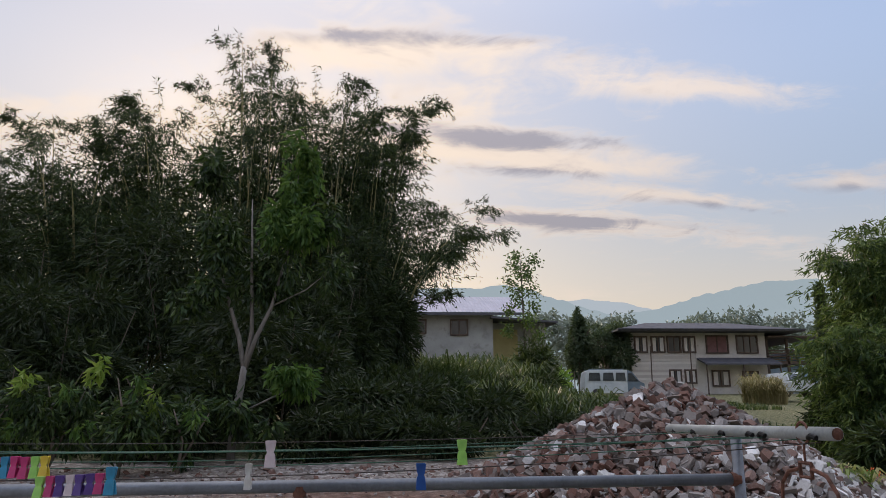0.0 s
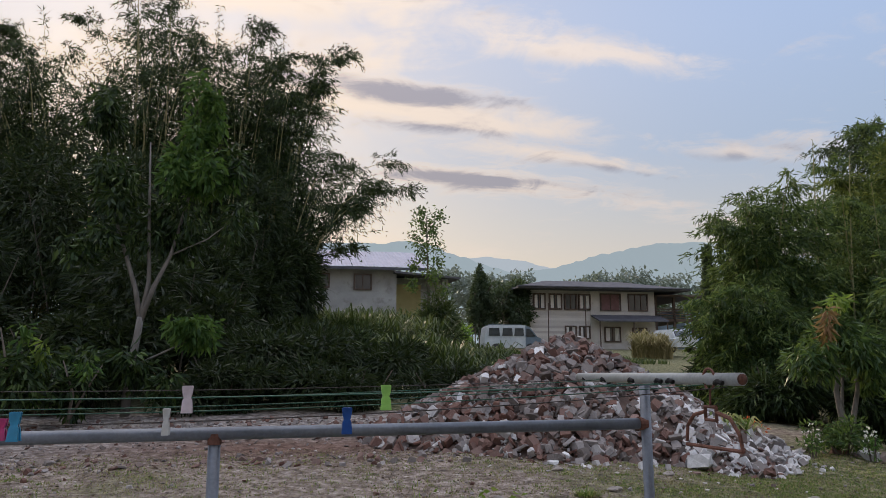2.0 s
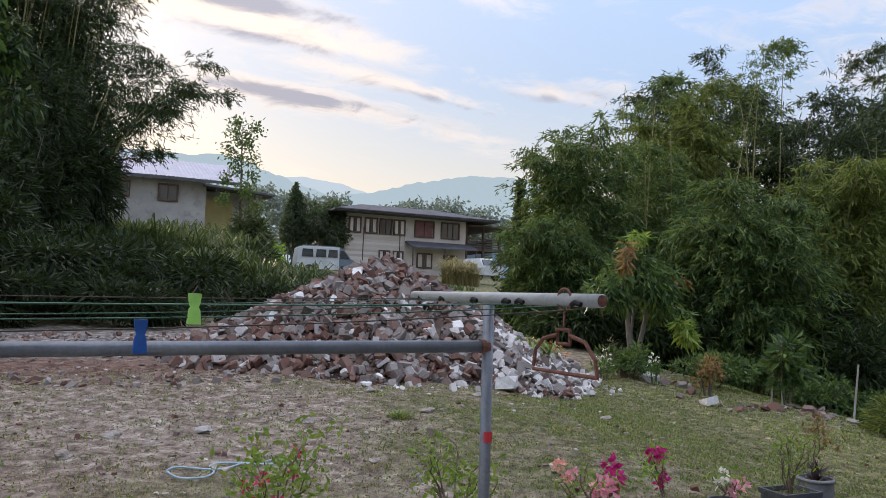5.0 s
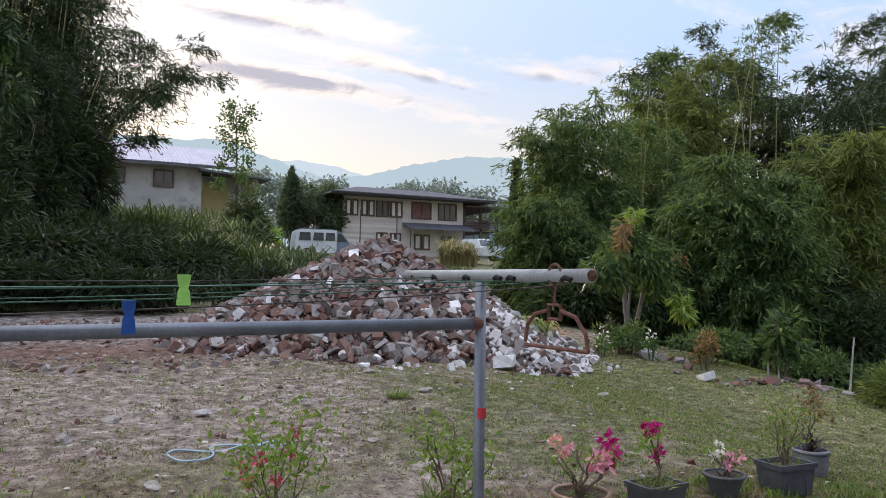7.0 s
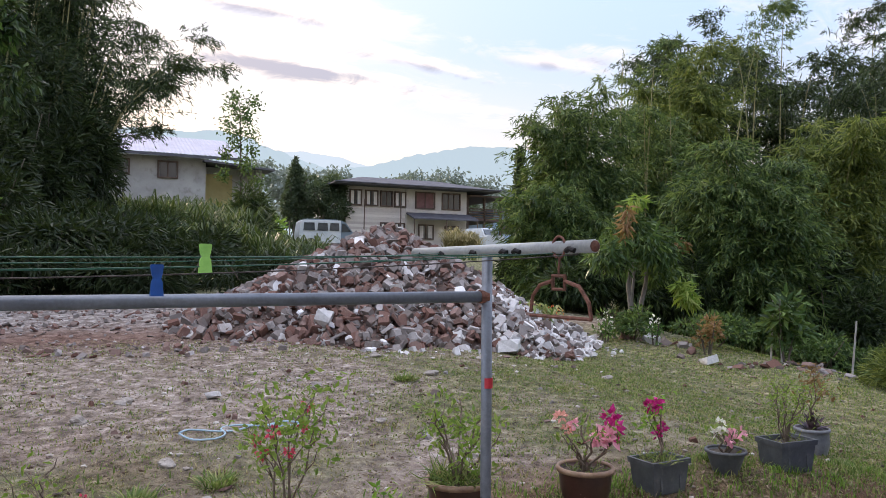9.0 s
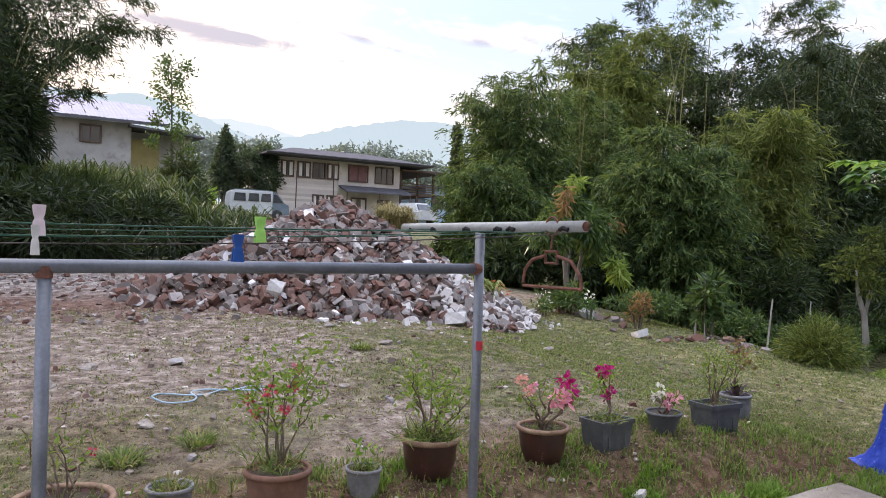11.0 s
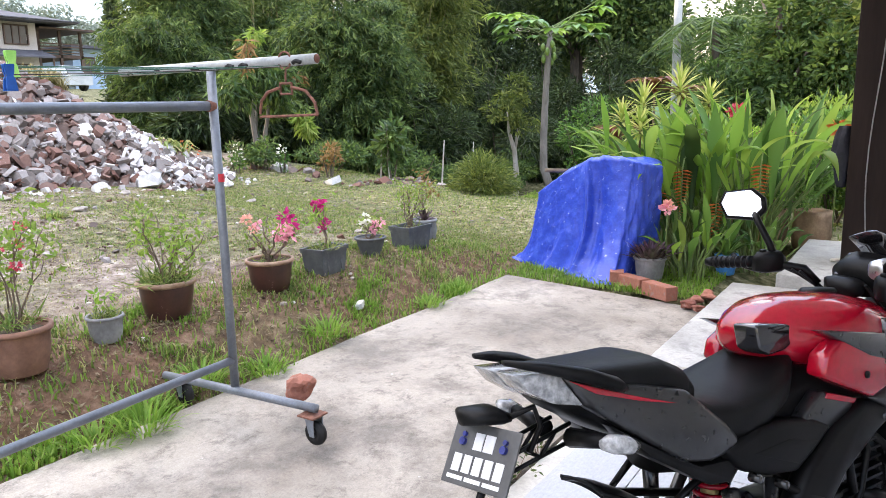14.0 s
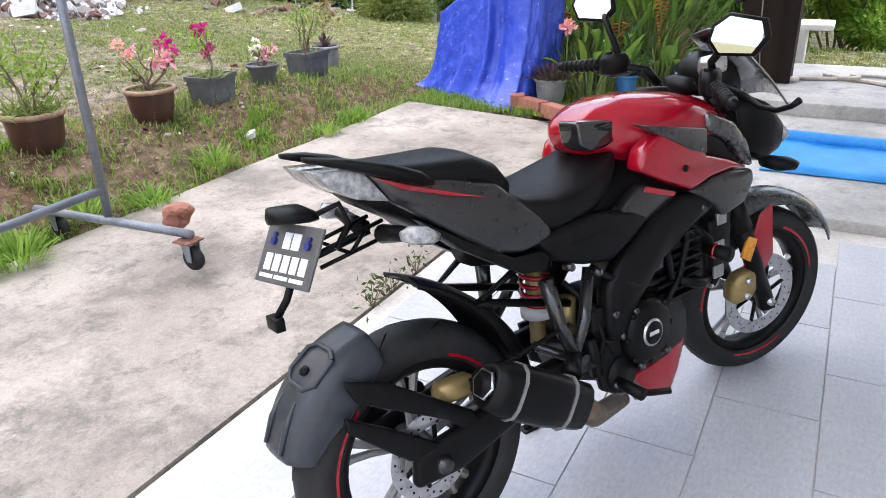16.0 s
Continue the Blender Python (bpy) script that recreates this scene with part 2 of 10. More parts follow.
M["grey_bark"] = surface("grey_bark", [(0.3, (0.11, 0.10, 0.088)), (0.7, (0.235, 0.215, 0.195))], 9, 0.9, 0.6, stretch=(1, 1, 0.25), spots=(0.58, 0.70, (0.12, 0.105, 0.09)))
M["dark_bark"] = surface("dark_bark", [(0.3, (0.06, 0.05, 0.04)), (0.7, (0.16, 0.13, 0.10))], 9, 0.9, 0.6, stretch=(1, 1, 0.25))
M["culm"] = surface("bamboo_culm", [(0.3, (0.16, 0.17, 0.06)), (0.7, (0.30, 0.27, 0.12))], 3, 0.5, 0.1)
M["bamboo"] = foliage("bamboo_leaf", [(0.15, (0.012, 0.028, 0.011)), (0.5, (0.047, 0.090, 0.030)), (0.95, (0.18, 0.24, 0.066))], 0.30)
# Shaded copy of the bamboo leaf: the groves' shade is in its colour.
M["bamboo_shade"] = foliage("shaded_bamboo_leaf", [(0.15, (0.008, 0.016, 0.007)), (0.5, (0.022, 0.042, 0.016)), (0.95, (0.075, 0.11, 0.034))], 0.12)
M["bamboo_yellow"] = foliage("young_bamboo_leaf", [(0.15, (0.030, 0.046, 0.014)), (0.5, (0.085, 0.118, 0.030)), (0.95, (0.24, 0.27, 0.066))], 0.38)
# Near-black leaf: deep shade below and inside the bamboo, painted as colour.
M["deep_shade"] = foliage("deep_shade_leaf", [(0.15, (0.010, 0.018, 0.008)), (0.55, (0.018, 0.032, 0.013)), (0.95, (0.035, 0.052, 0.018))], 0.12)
M["broad"] = foliage("broad_leaf", [(0.15, (0.018, 0.042, 0.015)), (0.6, (0.055, 0.105, 0.034)), (0.95, (0.15, 0.22, 0.055))], 0.3, 0.4)
# Darker copy of the broad leaf, with the left trees' shade in its colour.
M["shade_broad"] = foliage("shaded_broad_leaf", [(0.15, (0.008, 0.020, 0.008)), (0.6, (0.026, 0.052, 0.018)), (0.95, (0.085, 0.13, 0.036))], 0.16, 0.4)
M["young"] = foliage("young_leaf", [(0.15, (0.11, 0.19, 0.03)), (0.6, (0.19, 0.28, 0.05)), (0.95, (0.27, 0.33, 0.08))], 0.45)
M["lush"] = foliage("lush_leaf", [(0.15, (0.10, 0.21, 0.03)), (0.6, (0.19, 0.33, 0.05)), (0.95, (0.33, 0.44, 0.08))], 0.42, 0.35)
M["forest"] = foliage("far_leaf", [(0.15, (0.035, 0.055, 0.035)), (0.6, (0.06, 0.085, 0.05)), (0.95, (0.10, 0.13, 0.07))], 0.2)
M["reed"] = foliage("reed_blade", [(0.15, (0.018, 0.036, 0.012)), (0.6, (0.045, 0.074, 0.024)), (0.95, (0.12, 0.14, 0.05))], 0.25)
M["grass"] = foliage("grass_blade", [(0.15, (0.070, 0.125, 0.028)), (0.55, (0.15, 0.21, 0.052)), (0.95, (0.37, 0.34, 0.15))], 0.35)
M["dry_grass"] = foliage("dry_grass_blade", [(0.15, (0.16, 0.14, 0.06)), (0.55, (0.28, 0.23, 0.11)), (0.95, (0.42, 0.35, 0.19))], 0.3)


# ---- building helpers ----
def finish(me, material, smooth=False):
    me.materials.append(material)
    me.polygons.foreach_set("use_smooth", np.full(len(me.polygons), bool(smooth)))
    return me


def part(name, bm, material, parent=None, label="", smooth=False):
    me = bpy.data.meshes.new(name)
    bm.to_mesh(me)
    bm.free()
    ob = new(name, finish(me, material, smooth))
    if parent is not None:
        ob.parent = parent
    if label:
        tagged(ob, label)
    return ob


def thing(name, m=None, label="", category="", group="", kind=""):
    ob = new(name)
    ob.empty_display_size = 0.1
    if m is not None:
        ob.matrix_world = m
    return tagged(ob, label, category, group, kind)


def mesh_np(name, verts, faces, material, parent=None, smooth=False, kind="", label=""):
    """faces: an integer array of shape (n, 3) or (n, 4)."""
    me = bpy.data.meshes.new(name)
    verts, faces = np.asarray(verts, np.float32), np.asarray(faces, np.int32)
    n, k = faces.shape
    me.vertices.add(len(verts))
    me.vertices.foreach_set("co", verts.ravel())
    me.loops.add(n * k)
    me.loops.foreach_set("vertex_index", faces.ravel())
    me.polygons.add(n)
    me.polygons.foreach_set("loop_start", np.arange(0, n * k, k, dtype=np.int32))
    me.polygons.foreach_set("loop_total", np.full(n, k, np.int32))
    me.update(calc_edges=True)
    ob = new(name, finish(me, material, smooth))
    if parent is not None:
        ob.parent = parent
    return tagged(ob, label, kind=kind)


def box(bm, x0, y0, z0, x1, y1, z1, bevel=0.0):
    r = bmesh.ops.create_cube(bm, size=1.0)
    bmesh.ops.scale(bm, vec=(x1 - x0, y1 - y0, z1 - z0), verts=r["verts"])
    bmesh.ops.translate(bm, vec=((x0 + x1) / 2, (y0 + y1) / 2, (z0 + z1) / 2), verts=r["verts"])
    if bevel > 0:
        es = list({e for v in r["verts"] for e in v.link_edges})
        bmesh.ops.bevel(bm, geom=es, offset=bevel, segments=2, affect="EDGES", profile=0.6)
    return bm


def new_box(*a, **k):
    return box(bmesh.new(), *a, **k)


def tube(bm, pts, radius, sides=10, caps=True):
    """A pipe along points; radius may be one number or one per point."""
    pts = [Vector(p) for p in pts]
    rad = radius if isinstance(radius, (list, tuple)) else [radius] * len(pts)
    rings, side = [], None
    for i, p in enumerate(pts):
        d = (pts[min(i + 1, len(pts) - 1)] - pts[max(i - 1, 0)]).normalized()
        if side is None:
            side = d.cross(Vector((0, 0, 1)) if abs(d.z) < 0.95 else Vector((1, 0, 0))).normalized()
        side = (side - d * side.dot(d)).normalized()
        other = d.cross(side)
        rings.append([bm.verts.new(p + (side * math.cos(a) + other * math.sin(a)) * rad[i]) for a in (2 * math.pi * k / sides for k in range(sides))])
    for a, b in zip(rings, rings[1:]):
        for k in range(sides):
            bm.faces.new((a[k], a[(k + 1) % sides], b[(k + 1) % sides], b[k]))
    if caps:
        bm.faces.new(rings[0][::-1])
        bm.faces.new(rings[-1])
    return bm


def new_tube(pts, radius, sides=10, caps=True):
    return tube(bmesh.new(), pts, radius, sides, caps)


def lathe(bm, profile, sides=24, close=False):
    """Turns (radius, z) pairs about the z axis."""
    rings = [[bm.verts.new((r * math.cos(2 * math.pi * k / sides), r * math.sin(2 * math.pi * k / sides), z)) for k in range(sides)] for r, z in profile]
    pairs = list(zip(rings, rings[1:]))
    if close:
        pairs.append((rings[-1], rings[0]))
    for a, b in pairs:
        for k in range(sides):
            bm.faces.new((a[k], a[(k + 1) % sides], b[(k + 1) % sides], b[k]))
    return bm


def loft(bm, rings, caps=True, closed=True):
    """Skins a run of equal rings of points."""
    rs = [[bm.verts.new(p) for p in ring] for ring in rings]
    n = len(rs[0])
    for a, b in zip(rs, rs[1:]):
        for k in range(n if closed else n - 1):
            bm.faces.new((a[k], a[(k + 1) % n], b[(k + 1) % n], b[k]))
    if caps:
        bm.faces.new(rs[0][::-1])
        bm.faces.new(rs[-1])
    return bm


def smoothstep(a, b, v):
    v = np.clip((np.asarray(v, float) - a) / (b - a), 0, 1)
    return v * v * (3 - 2 * v)


def wobble(x, y, seed=0.0):
    """A cheap uneven field between about -1 and 1."""
    x, y = np.asarray(x, float), np.asarray(y, float)
    return (np.sin(1.7 * x + 0.6 * y + seed) + np.sin(0.9 * x - 1.9 * y + 2.1 * seed + 1) + 0.6 * np.sin(3.7 * x + 3.1 * y + seed) + 0.5 * np.sin(5.3 * y - 4.1 * x + 3 * seed)) / 3.1


def ground_z(x, y):
    x, y = np.asarray(x, float), np.asarray(y, float)
    bank = 0.27 * smoothstep(3.5, 4.15, y) * (1 - smoothstep(4.7, 7.5, x))
    rise = 0.085 * np.clip(y - 4.1, 0, 8) + 0.063 * np.clip(y - 12.1, 0, 40)
    drop = 0.95 * smoothstep(9.3, 14.5, x) * (1 - smoothstep(15, 24, y))
    z = bank + rise - drop - 0.03
    return z + 0.018 * wobble(x * 1.3, y * 1.3) * smoothstep(3.4, 4.2, y) + 0.012 * wobble(x * 4, y * 4, 2) * smoothstep(3.5, 4.0, y)


rng = np.random.default_rng(7)


def unit(v):
    return v / np.maximum(np.linalg.norm(v, axis=-1, keepdims=True), 1e-9)


def leaf_mesh(name, at, along, length, width, material, parent=None, label="", bend=0.18, kind="stuff"):
    """Many lance-shaped leaves, each folded along its midrib, in one mesh."""
    n = len(at)
    along = unit(along)
    side = unit(np.cross(along, unit(rng.normal(size=(n, 3)) + np.array([0, 0, 0.4]))))
    up = np.cross(side, along)
    length, width = np.broadcast_to(length, n)[:, None], np.broadcast_to(width, n)[:, None]
    mid = at + along * length * 0.45
    tip = at + along * length - up * length * bend
    v = np.stack([at, mid + side * width / 2, tip, mid - side * width / 2], 1).reshape(-1, 3)
    return mesh_np(name, v, np.arange(4 * n).reshape(n, 4), material, parent, kind=kind, label=label)


# ---- ground and paved areas ----
def build_ground():
    def axis(spans):
        out = []
        for a, b, step in spans:
            out += list(np.arange(a, b, step))
        return np.array(out + [spans[-1][1]])
    xs = axis([(-3000, -300, 300), (-300, -40, 26), (-40, -8, 2), (-8, 13, 0.14), (13, 40, 1.5), (40, 300, 26), (300, 3000, 300)])
    ys = axis([(-3000, -300, 300), (-300, -20, 28), (-20, 3, 1.0), (3, 14, 0.12), (14, 60, 1.5), (60, 300, 30), (300, 3000, 300)])
    X, Y = np.meshgrid(xs, ys)
    Z = ground_z(X, Y)
    paved = (X < 5.72) & (Y < 3.47)
    step_area = (X >= 4.2) & (X < 8.1) & (Y < 1.86)
    Z = np.where(paved | step_area, -0.32, Z)
    nx, ny = len(xs), len(ys)
    v = np.stack([X.ravel(), Y.ravel(), Z.ravel()], 1)
    i = (np.arange(ny - 1)[:, None] * nx + np.arange(nx - 1)[None]).ravel()
    f = np.stack([i, i + 1, i + 1 + nx, i + nx], 1)
    m = bpy.data.materials.new("yard_soil")
    m.use_nodes = True
    t = m.node_tree
    b = t.nodes["Principled BSDF"]
    L = t.links.new
    ob = mesh_np("ground", v, f, m, smooth=True)
    x, y = v[:, 0], v[:, 1]
    # how green, how bare, how strewn with rubble dust
    green = 0.45 + 0.55 * smoothstep(4.5, 7.5, x) * (1 - smoothstep(9.5, 11.5, y)) + 0.25 * wobble(x * 0.9, y * 0.9, 4)
    green = green - 0.25 * smoothstep(5.0, 7, y) * (1 - smoothstep(2.5, 5, x)) + 0.3 * (1 - smoothstep(3.6, 4.8, y))
    green = green + 0.9 * smoothstep(12.4, 14.0, y)
    red = np.exp(-(((x - 1.3) / 2.4) ** 2 + ((y - 9.7) / 0.75) ** 2)) + 0.5 * np.exp(-(((x - 0.6) / 1.8) ** 2 + ((y - 5.6) / 0.9) ** 2)) * (0.5 + wobble(x * 1.5, y * 1.5, 12))
    dust = 0.75 * smoothstep(8.6, 9.6, y + 0.25 * wobble(x, y, 1)) * (1 - smoothstep(2.0, 5.5, x)) * (1 - smoothstep(12.0, 13.4, y))
    soil = smoothstep(3.45, 3.6, y) * (1 - smoothstep(4.2, 5.0, y)) * (0.95 + 0.5 * wobble(x * 2, y * 3, 6)) * (1 - smoothstep(6.2, 7.5, x))
    col = np.stack([np.clip(green, 0, 1), np.clip(np.maximum(red, 0.95 * soil), 0, 1), np.clip(dust, 0, 1), np.ones_like(x)], 1)
    a = ob.data.color_attributes.new("cover", "FLOAT_COLOR", "POINT")
    a.data.foreach_set("color", col.astype(np.float32).ravel())
    at = t.nodes.new("ShaderNodeAttribute")
    at.attribute_name = "cover"
    sp = t.nodes.new("ShaderNodeSeparateColor")
    L(at.outputs["Color"], sp.inputs[0])
    co = t.nodes.new("ShaderNodeTexCoord")
    n1 = nd(t, "ShaderNodeTexNoise", Scale=1.3, Detail=8.0, Roughness=0.68)
    n2 = nd(t, "ShaderNodeTexNoise", Scale=9.0, Detail=10.0, Roughness=0.70, Distortion=0.2)
    n3 = nd(t, "ShaderNodeTexNoise", Scale=75.0, Detail=3.0, Roughness=0.7)
    for n in (n1, n2, n3):
        L(co.outputs["Object"], n.inputs["Vector"])
    bare = ramp(t, [(0.33, (0.085, 0.066, 0.052)), (0.45, (0.21, 0.170, 0.138)), (0.56, (0.36, 0.30, 0.255)), (0.68, (0.58, 0.52, 0.47))])
    L(n2.outputs[0], bare.inputs[0])
    turf = ramp(t, [(0.34, (0.042, 0.046, 0.022)), (0.47, (0.125, 0.132, 0.064)), (0.56, (0.22, 0.205, 0.118)), (0.70, (0.44, 0.40, 0.28))])
    L(n2.outputs[0], turf.inputs[0])
    fac = ramp(t, [(0.44, (0, 0, 0)), (0.55, (1, 1, 1))])
    L(maths(t, "ADD", maths(t, "MULTIPLY", sp.outputs[0], 0.42), maths(t, "MULTIPLY", maths(t, "ADD", n1.outputs[0], n2.outputs[0]), 0.30)), fac.inputs[0])
    c = mixc(t, fac.outputs[0], bare.outputs[0], turf.outputs[0])
    redc = ramp(t, [(0.3, (0.055, 0.030, 0.020)), (0.5, (0.15, 0.080, 0.055)), (0.72, (0.29, 0.165, 0.12))])
    L(n2.outputs[0], redc.inputs[0])
    grit = ramp(t, [(0.36, (0.10, 0.084, 0.075)), (0.52, (0.26, 0.232, 0.215)), (0.66, (0.56, 0.54, 0.52))])
    L(n2.outputs[0], grit.inputs[0])
    c = mixc(t, sp.outputs[2], c, grit.outputs[0])
    c = mixc(t, maths(t, "MULTIPLY", sp.outputs[1], 0.85), c, redc.outputs[0])
    c = mixc(t, 0.22, c, n3.outputs[0], "OVERLAY")
    L(c, b.inputs["Base Color"])
    b.inputs["Roughness"].default_value = 0.95
    b.inputs["Specular IOR Level"].default_value = 0.15
    bp = nd(t, "ShaderNodeBump", Strength=0.9, Distance=0.045)
    L(maths(t, "ADD", n2.outputs[0], maths(t, "MULTIPLY", n3.outputs[0], 0.4)), bp.inputs["Height"])
    L(bp.outputs[0], b.inputs["Normal"])
    return tagged(ob, "sloping yard of dry patchy grass, bare earth and grit", "ground", kind="structure")


ground = build_ground()


def slab_z(y):
    return -0.06 + 0.06 * (y - 1.885) / (3.5 - 1.885)


def build_slab():
    bm = bmesh.new()
    xs = np.linspace(-9, 5.70, 90)
    top0, top1, low0, low1 = [], [], [], []
    for k, x in enumerate(xs):
        e = 3.5 + 0.018 * float(wobble(x * 2.2, 0.3)) + 0.008 * float(wobble(x * 9, 2))
        x2 = x - 0.07 * (k == len(xs) - 1)
        top0.append((x2, 1.897, -0.06))
        top1.append((x, e, 0.0))
        low0.append((x2, 1.897, -0.3))
        low1.append((x, e + 0.01, -0.3))
    loft(bm, [low0, top0, top1, low1], caps=False, closed=False)
    ends = [v for v in bm.verts if abs(v.co.x - xs[-1]) < 0.08]
    bm.faces.new(sorted(ends, key=lambda v: (v.co.y > 2.5, v.co.z if v.co.y < 2.5 else -v.co.z)))
    bmesh.ops.recalc_face_normals(bm, faces=bm.faces[:])
    ob = part("slab", bm, M["concrete"])
    return tagged(ob, "stained pale concrete slab beside the grass bank", "slab", kind="structure")


build_slab()


def build_porch():
    floor = part("floor", new_box(-6, -5, -0.30, 4.25, 1.883, -0.066), M["grout"])
    tagged(floor, "porch floor of pale grey tiles with light grout", "floor", kind="structure")
    bm = new_box(0, 0, -0.008, 0.5955, 0.2955, 0.0, 0.0012)
    me = bpy.data.meshes.new("tile")
    bm.to_mesh(me)
    bm.free()
    finish(me, M["tile"])
    count = 0
    for row in range(-12, 6):
        y = 0.3 + row * 0.3
        shift = 0.0 if row % 2 else 0.32
        for k in range(-4, 8):
            x = 2.3 + shift - 0.6 + k * 0.6 - 0.6
            if y + 0.3 > 1.89 or x + 0.6 > 4.3 or count >= 290:
                continue
            o = new("tile", me)
            o.parent = floor
            o.location = (x, y + 0.002, -0.06)
            count += 1
    # the two broad steps beyond the tiles
    low = part("step", new_box(4.255, -5, -0.28, 6.35, 1.86, -0.012, 0.012), M["old_concrete"])
    tagged(low, "weathered pale concrete step beyond the tiled porch", "step", kind="structure")
    high = part("step", new_box(6.352, -5, -0.28, 8.05, 1.55, 0.085, 0.015), M["old_concrete"])
    tagged(high, "weathered upper concrete step with grey stains", "step", kind="structure")
    # porch roof over and behind the viewer, and the house wall: unseen, sized and paled to steer light
    roof_m = surface("pale_bounce_board", [(0.3, (0.68, 0.67, 0.65)), (0.7, (0.78, 0.77, 0.75))], 2, 0.8, 0.1)
    roof = part("ceiling", new_box(-0.2, -2.6, 3.5, 7.4, 1.85, 3.62), roof_m)
    tagged(roof, "unseen pale porch ceiling, sized for the light on the tiles", "ceiling", kind="structure")
    wall = part("wall_south", new_box(-0.2, -2.8, -0.3, 7.4, -2.6, 3.5), roof_m)
    tagged(wall, "unseen plain pale wall added behind the porch to bounce light", "wall", kind="structure")


build_porch()


# ---- distance: hills, far woods, houses ----
def build_hills():
    # each ridge glows with its own painted haze, the farther one paler
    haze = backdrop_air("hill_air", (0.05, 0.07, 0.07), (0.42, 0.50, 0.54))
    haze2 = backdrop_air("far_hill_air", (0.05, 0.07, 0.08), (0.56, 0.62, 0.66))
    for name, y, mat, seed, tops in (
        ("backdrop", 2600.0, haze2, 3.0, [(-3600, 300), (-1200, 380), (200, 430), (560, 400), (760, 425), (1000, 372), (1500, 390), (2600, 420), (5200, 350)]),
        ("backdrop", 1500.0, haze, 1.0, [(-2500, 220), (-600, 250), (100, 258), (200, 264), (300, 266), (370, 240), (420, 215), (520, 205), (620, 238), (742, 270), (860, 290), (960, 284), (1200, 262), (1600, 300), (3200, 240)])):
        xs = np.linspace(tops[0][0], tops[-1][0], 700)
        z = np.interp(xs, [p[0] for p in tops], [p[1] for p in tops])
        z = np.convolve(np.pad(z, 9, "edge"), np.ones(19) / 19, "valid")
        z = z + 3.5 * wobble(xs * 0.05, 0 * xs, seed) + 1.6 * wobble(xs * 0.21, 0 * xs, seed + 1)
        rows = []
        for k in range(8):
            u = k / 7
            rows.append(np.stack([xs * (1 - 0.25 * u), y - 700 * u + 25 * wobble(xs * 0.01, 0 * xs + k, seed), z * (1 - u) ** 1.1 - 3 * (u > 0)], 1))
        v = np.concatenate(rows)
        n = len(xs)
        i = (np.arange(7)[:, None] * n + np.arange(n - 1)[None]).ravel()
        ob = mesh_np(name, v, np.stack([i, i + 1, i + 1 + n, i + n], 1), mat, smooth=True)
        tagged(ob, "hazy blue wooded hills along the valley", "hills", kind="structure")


build_hills()


def crown_points(n, centre, size, lumps, inner=0.45):
    """Points in an uneven crown made of lumps, denser towards their skins."""
    c = unit(rng.normal(size=(lumps, 3))) * rng.uniform(0.25, 0.8, (lumps, 1)) * np.array(size)
    r = rng.uniform(0.28, 0.5, lumps)
    k = rng.integers(0, lumps, n)
    d = unit(rng.normal(size=(n, 3)))
    rad = rng.uniform(inner, 1.0, (n, 1)) ** 0.6
    p = c[k] + d * rad * r[k][:, None] * np.array(size)
    return p + np.array(centre), d


def far_tree(name, x, y, z, w, h, leaves, material, label, lumps=9, leaf=0.35, trunk=True, taper=0.0):
    t = thing(name, pose(x, y, z), label, "tree")
    if trunk:
        bm = new_tube([(0, 0, -0.3), (0.1, 0, h * 0.35), (0, 0.1, h * 0.8)], [0.03 * h, 0.022 * h, 0.006 * h], 8)
        for k in range(4):
            a = k * 1.6 + x
            tube(bm, [(0, 0, h * (0.3 + 0.1 * k)), (w * 0.25 * math.cos(a), w * 0.25 * math.sin(a), h * (0.5 + 0.1 * k))], [0.012 * h, 0.004 * h], 6)
        part("trunk", bm, M["dark_bark"], t)
    p, d = crown_points(leaves, (0, 0, h * 0.58), (w / 2, w / 2, h * 0.42), lumps)
    if taper > 0:
        f = 1 - taper * np.clip((p[:, 2] - h * 0.15) / (h * 0.85), 0, 1)
        p[:, :2] *= np.clip(f, 0.04, 1)[:, None]
    leaf_mesh("crown", p, d + np.array([0, 0, -0.3]) + 0.5 * rng.normal(size=p.shape), leaf * rng.uniform(0.6, 1.3, leaves), leaf * 0.45, material, t)
    return t


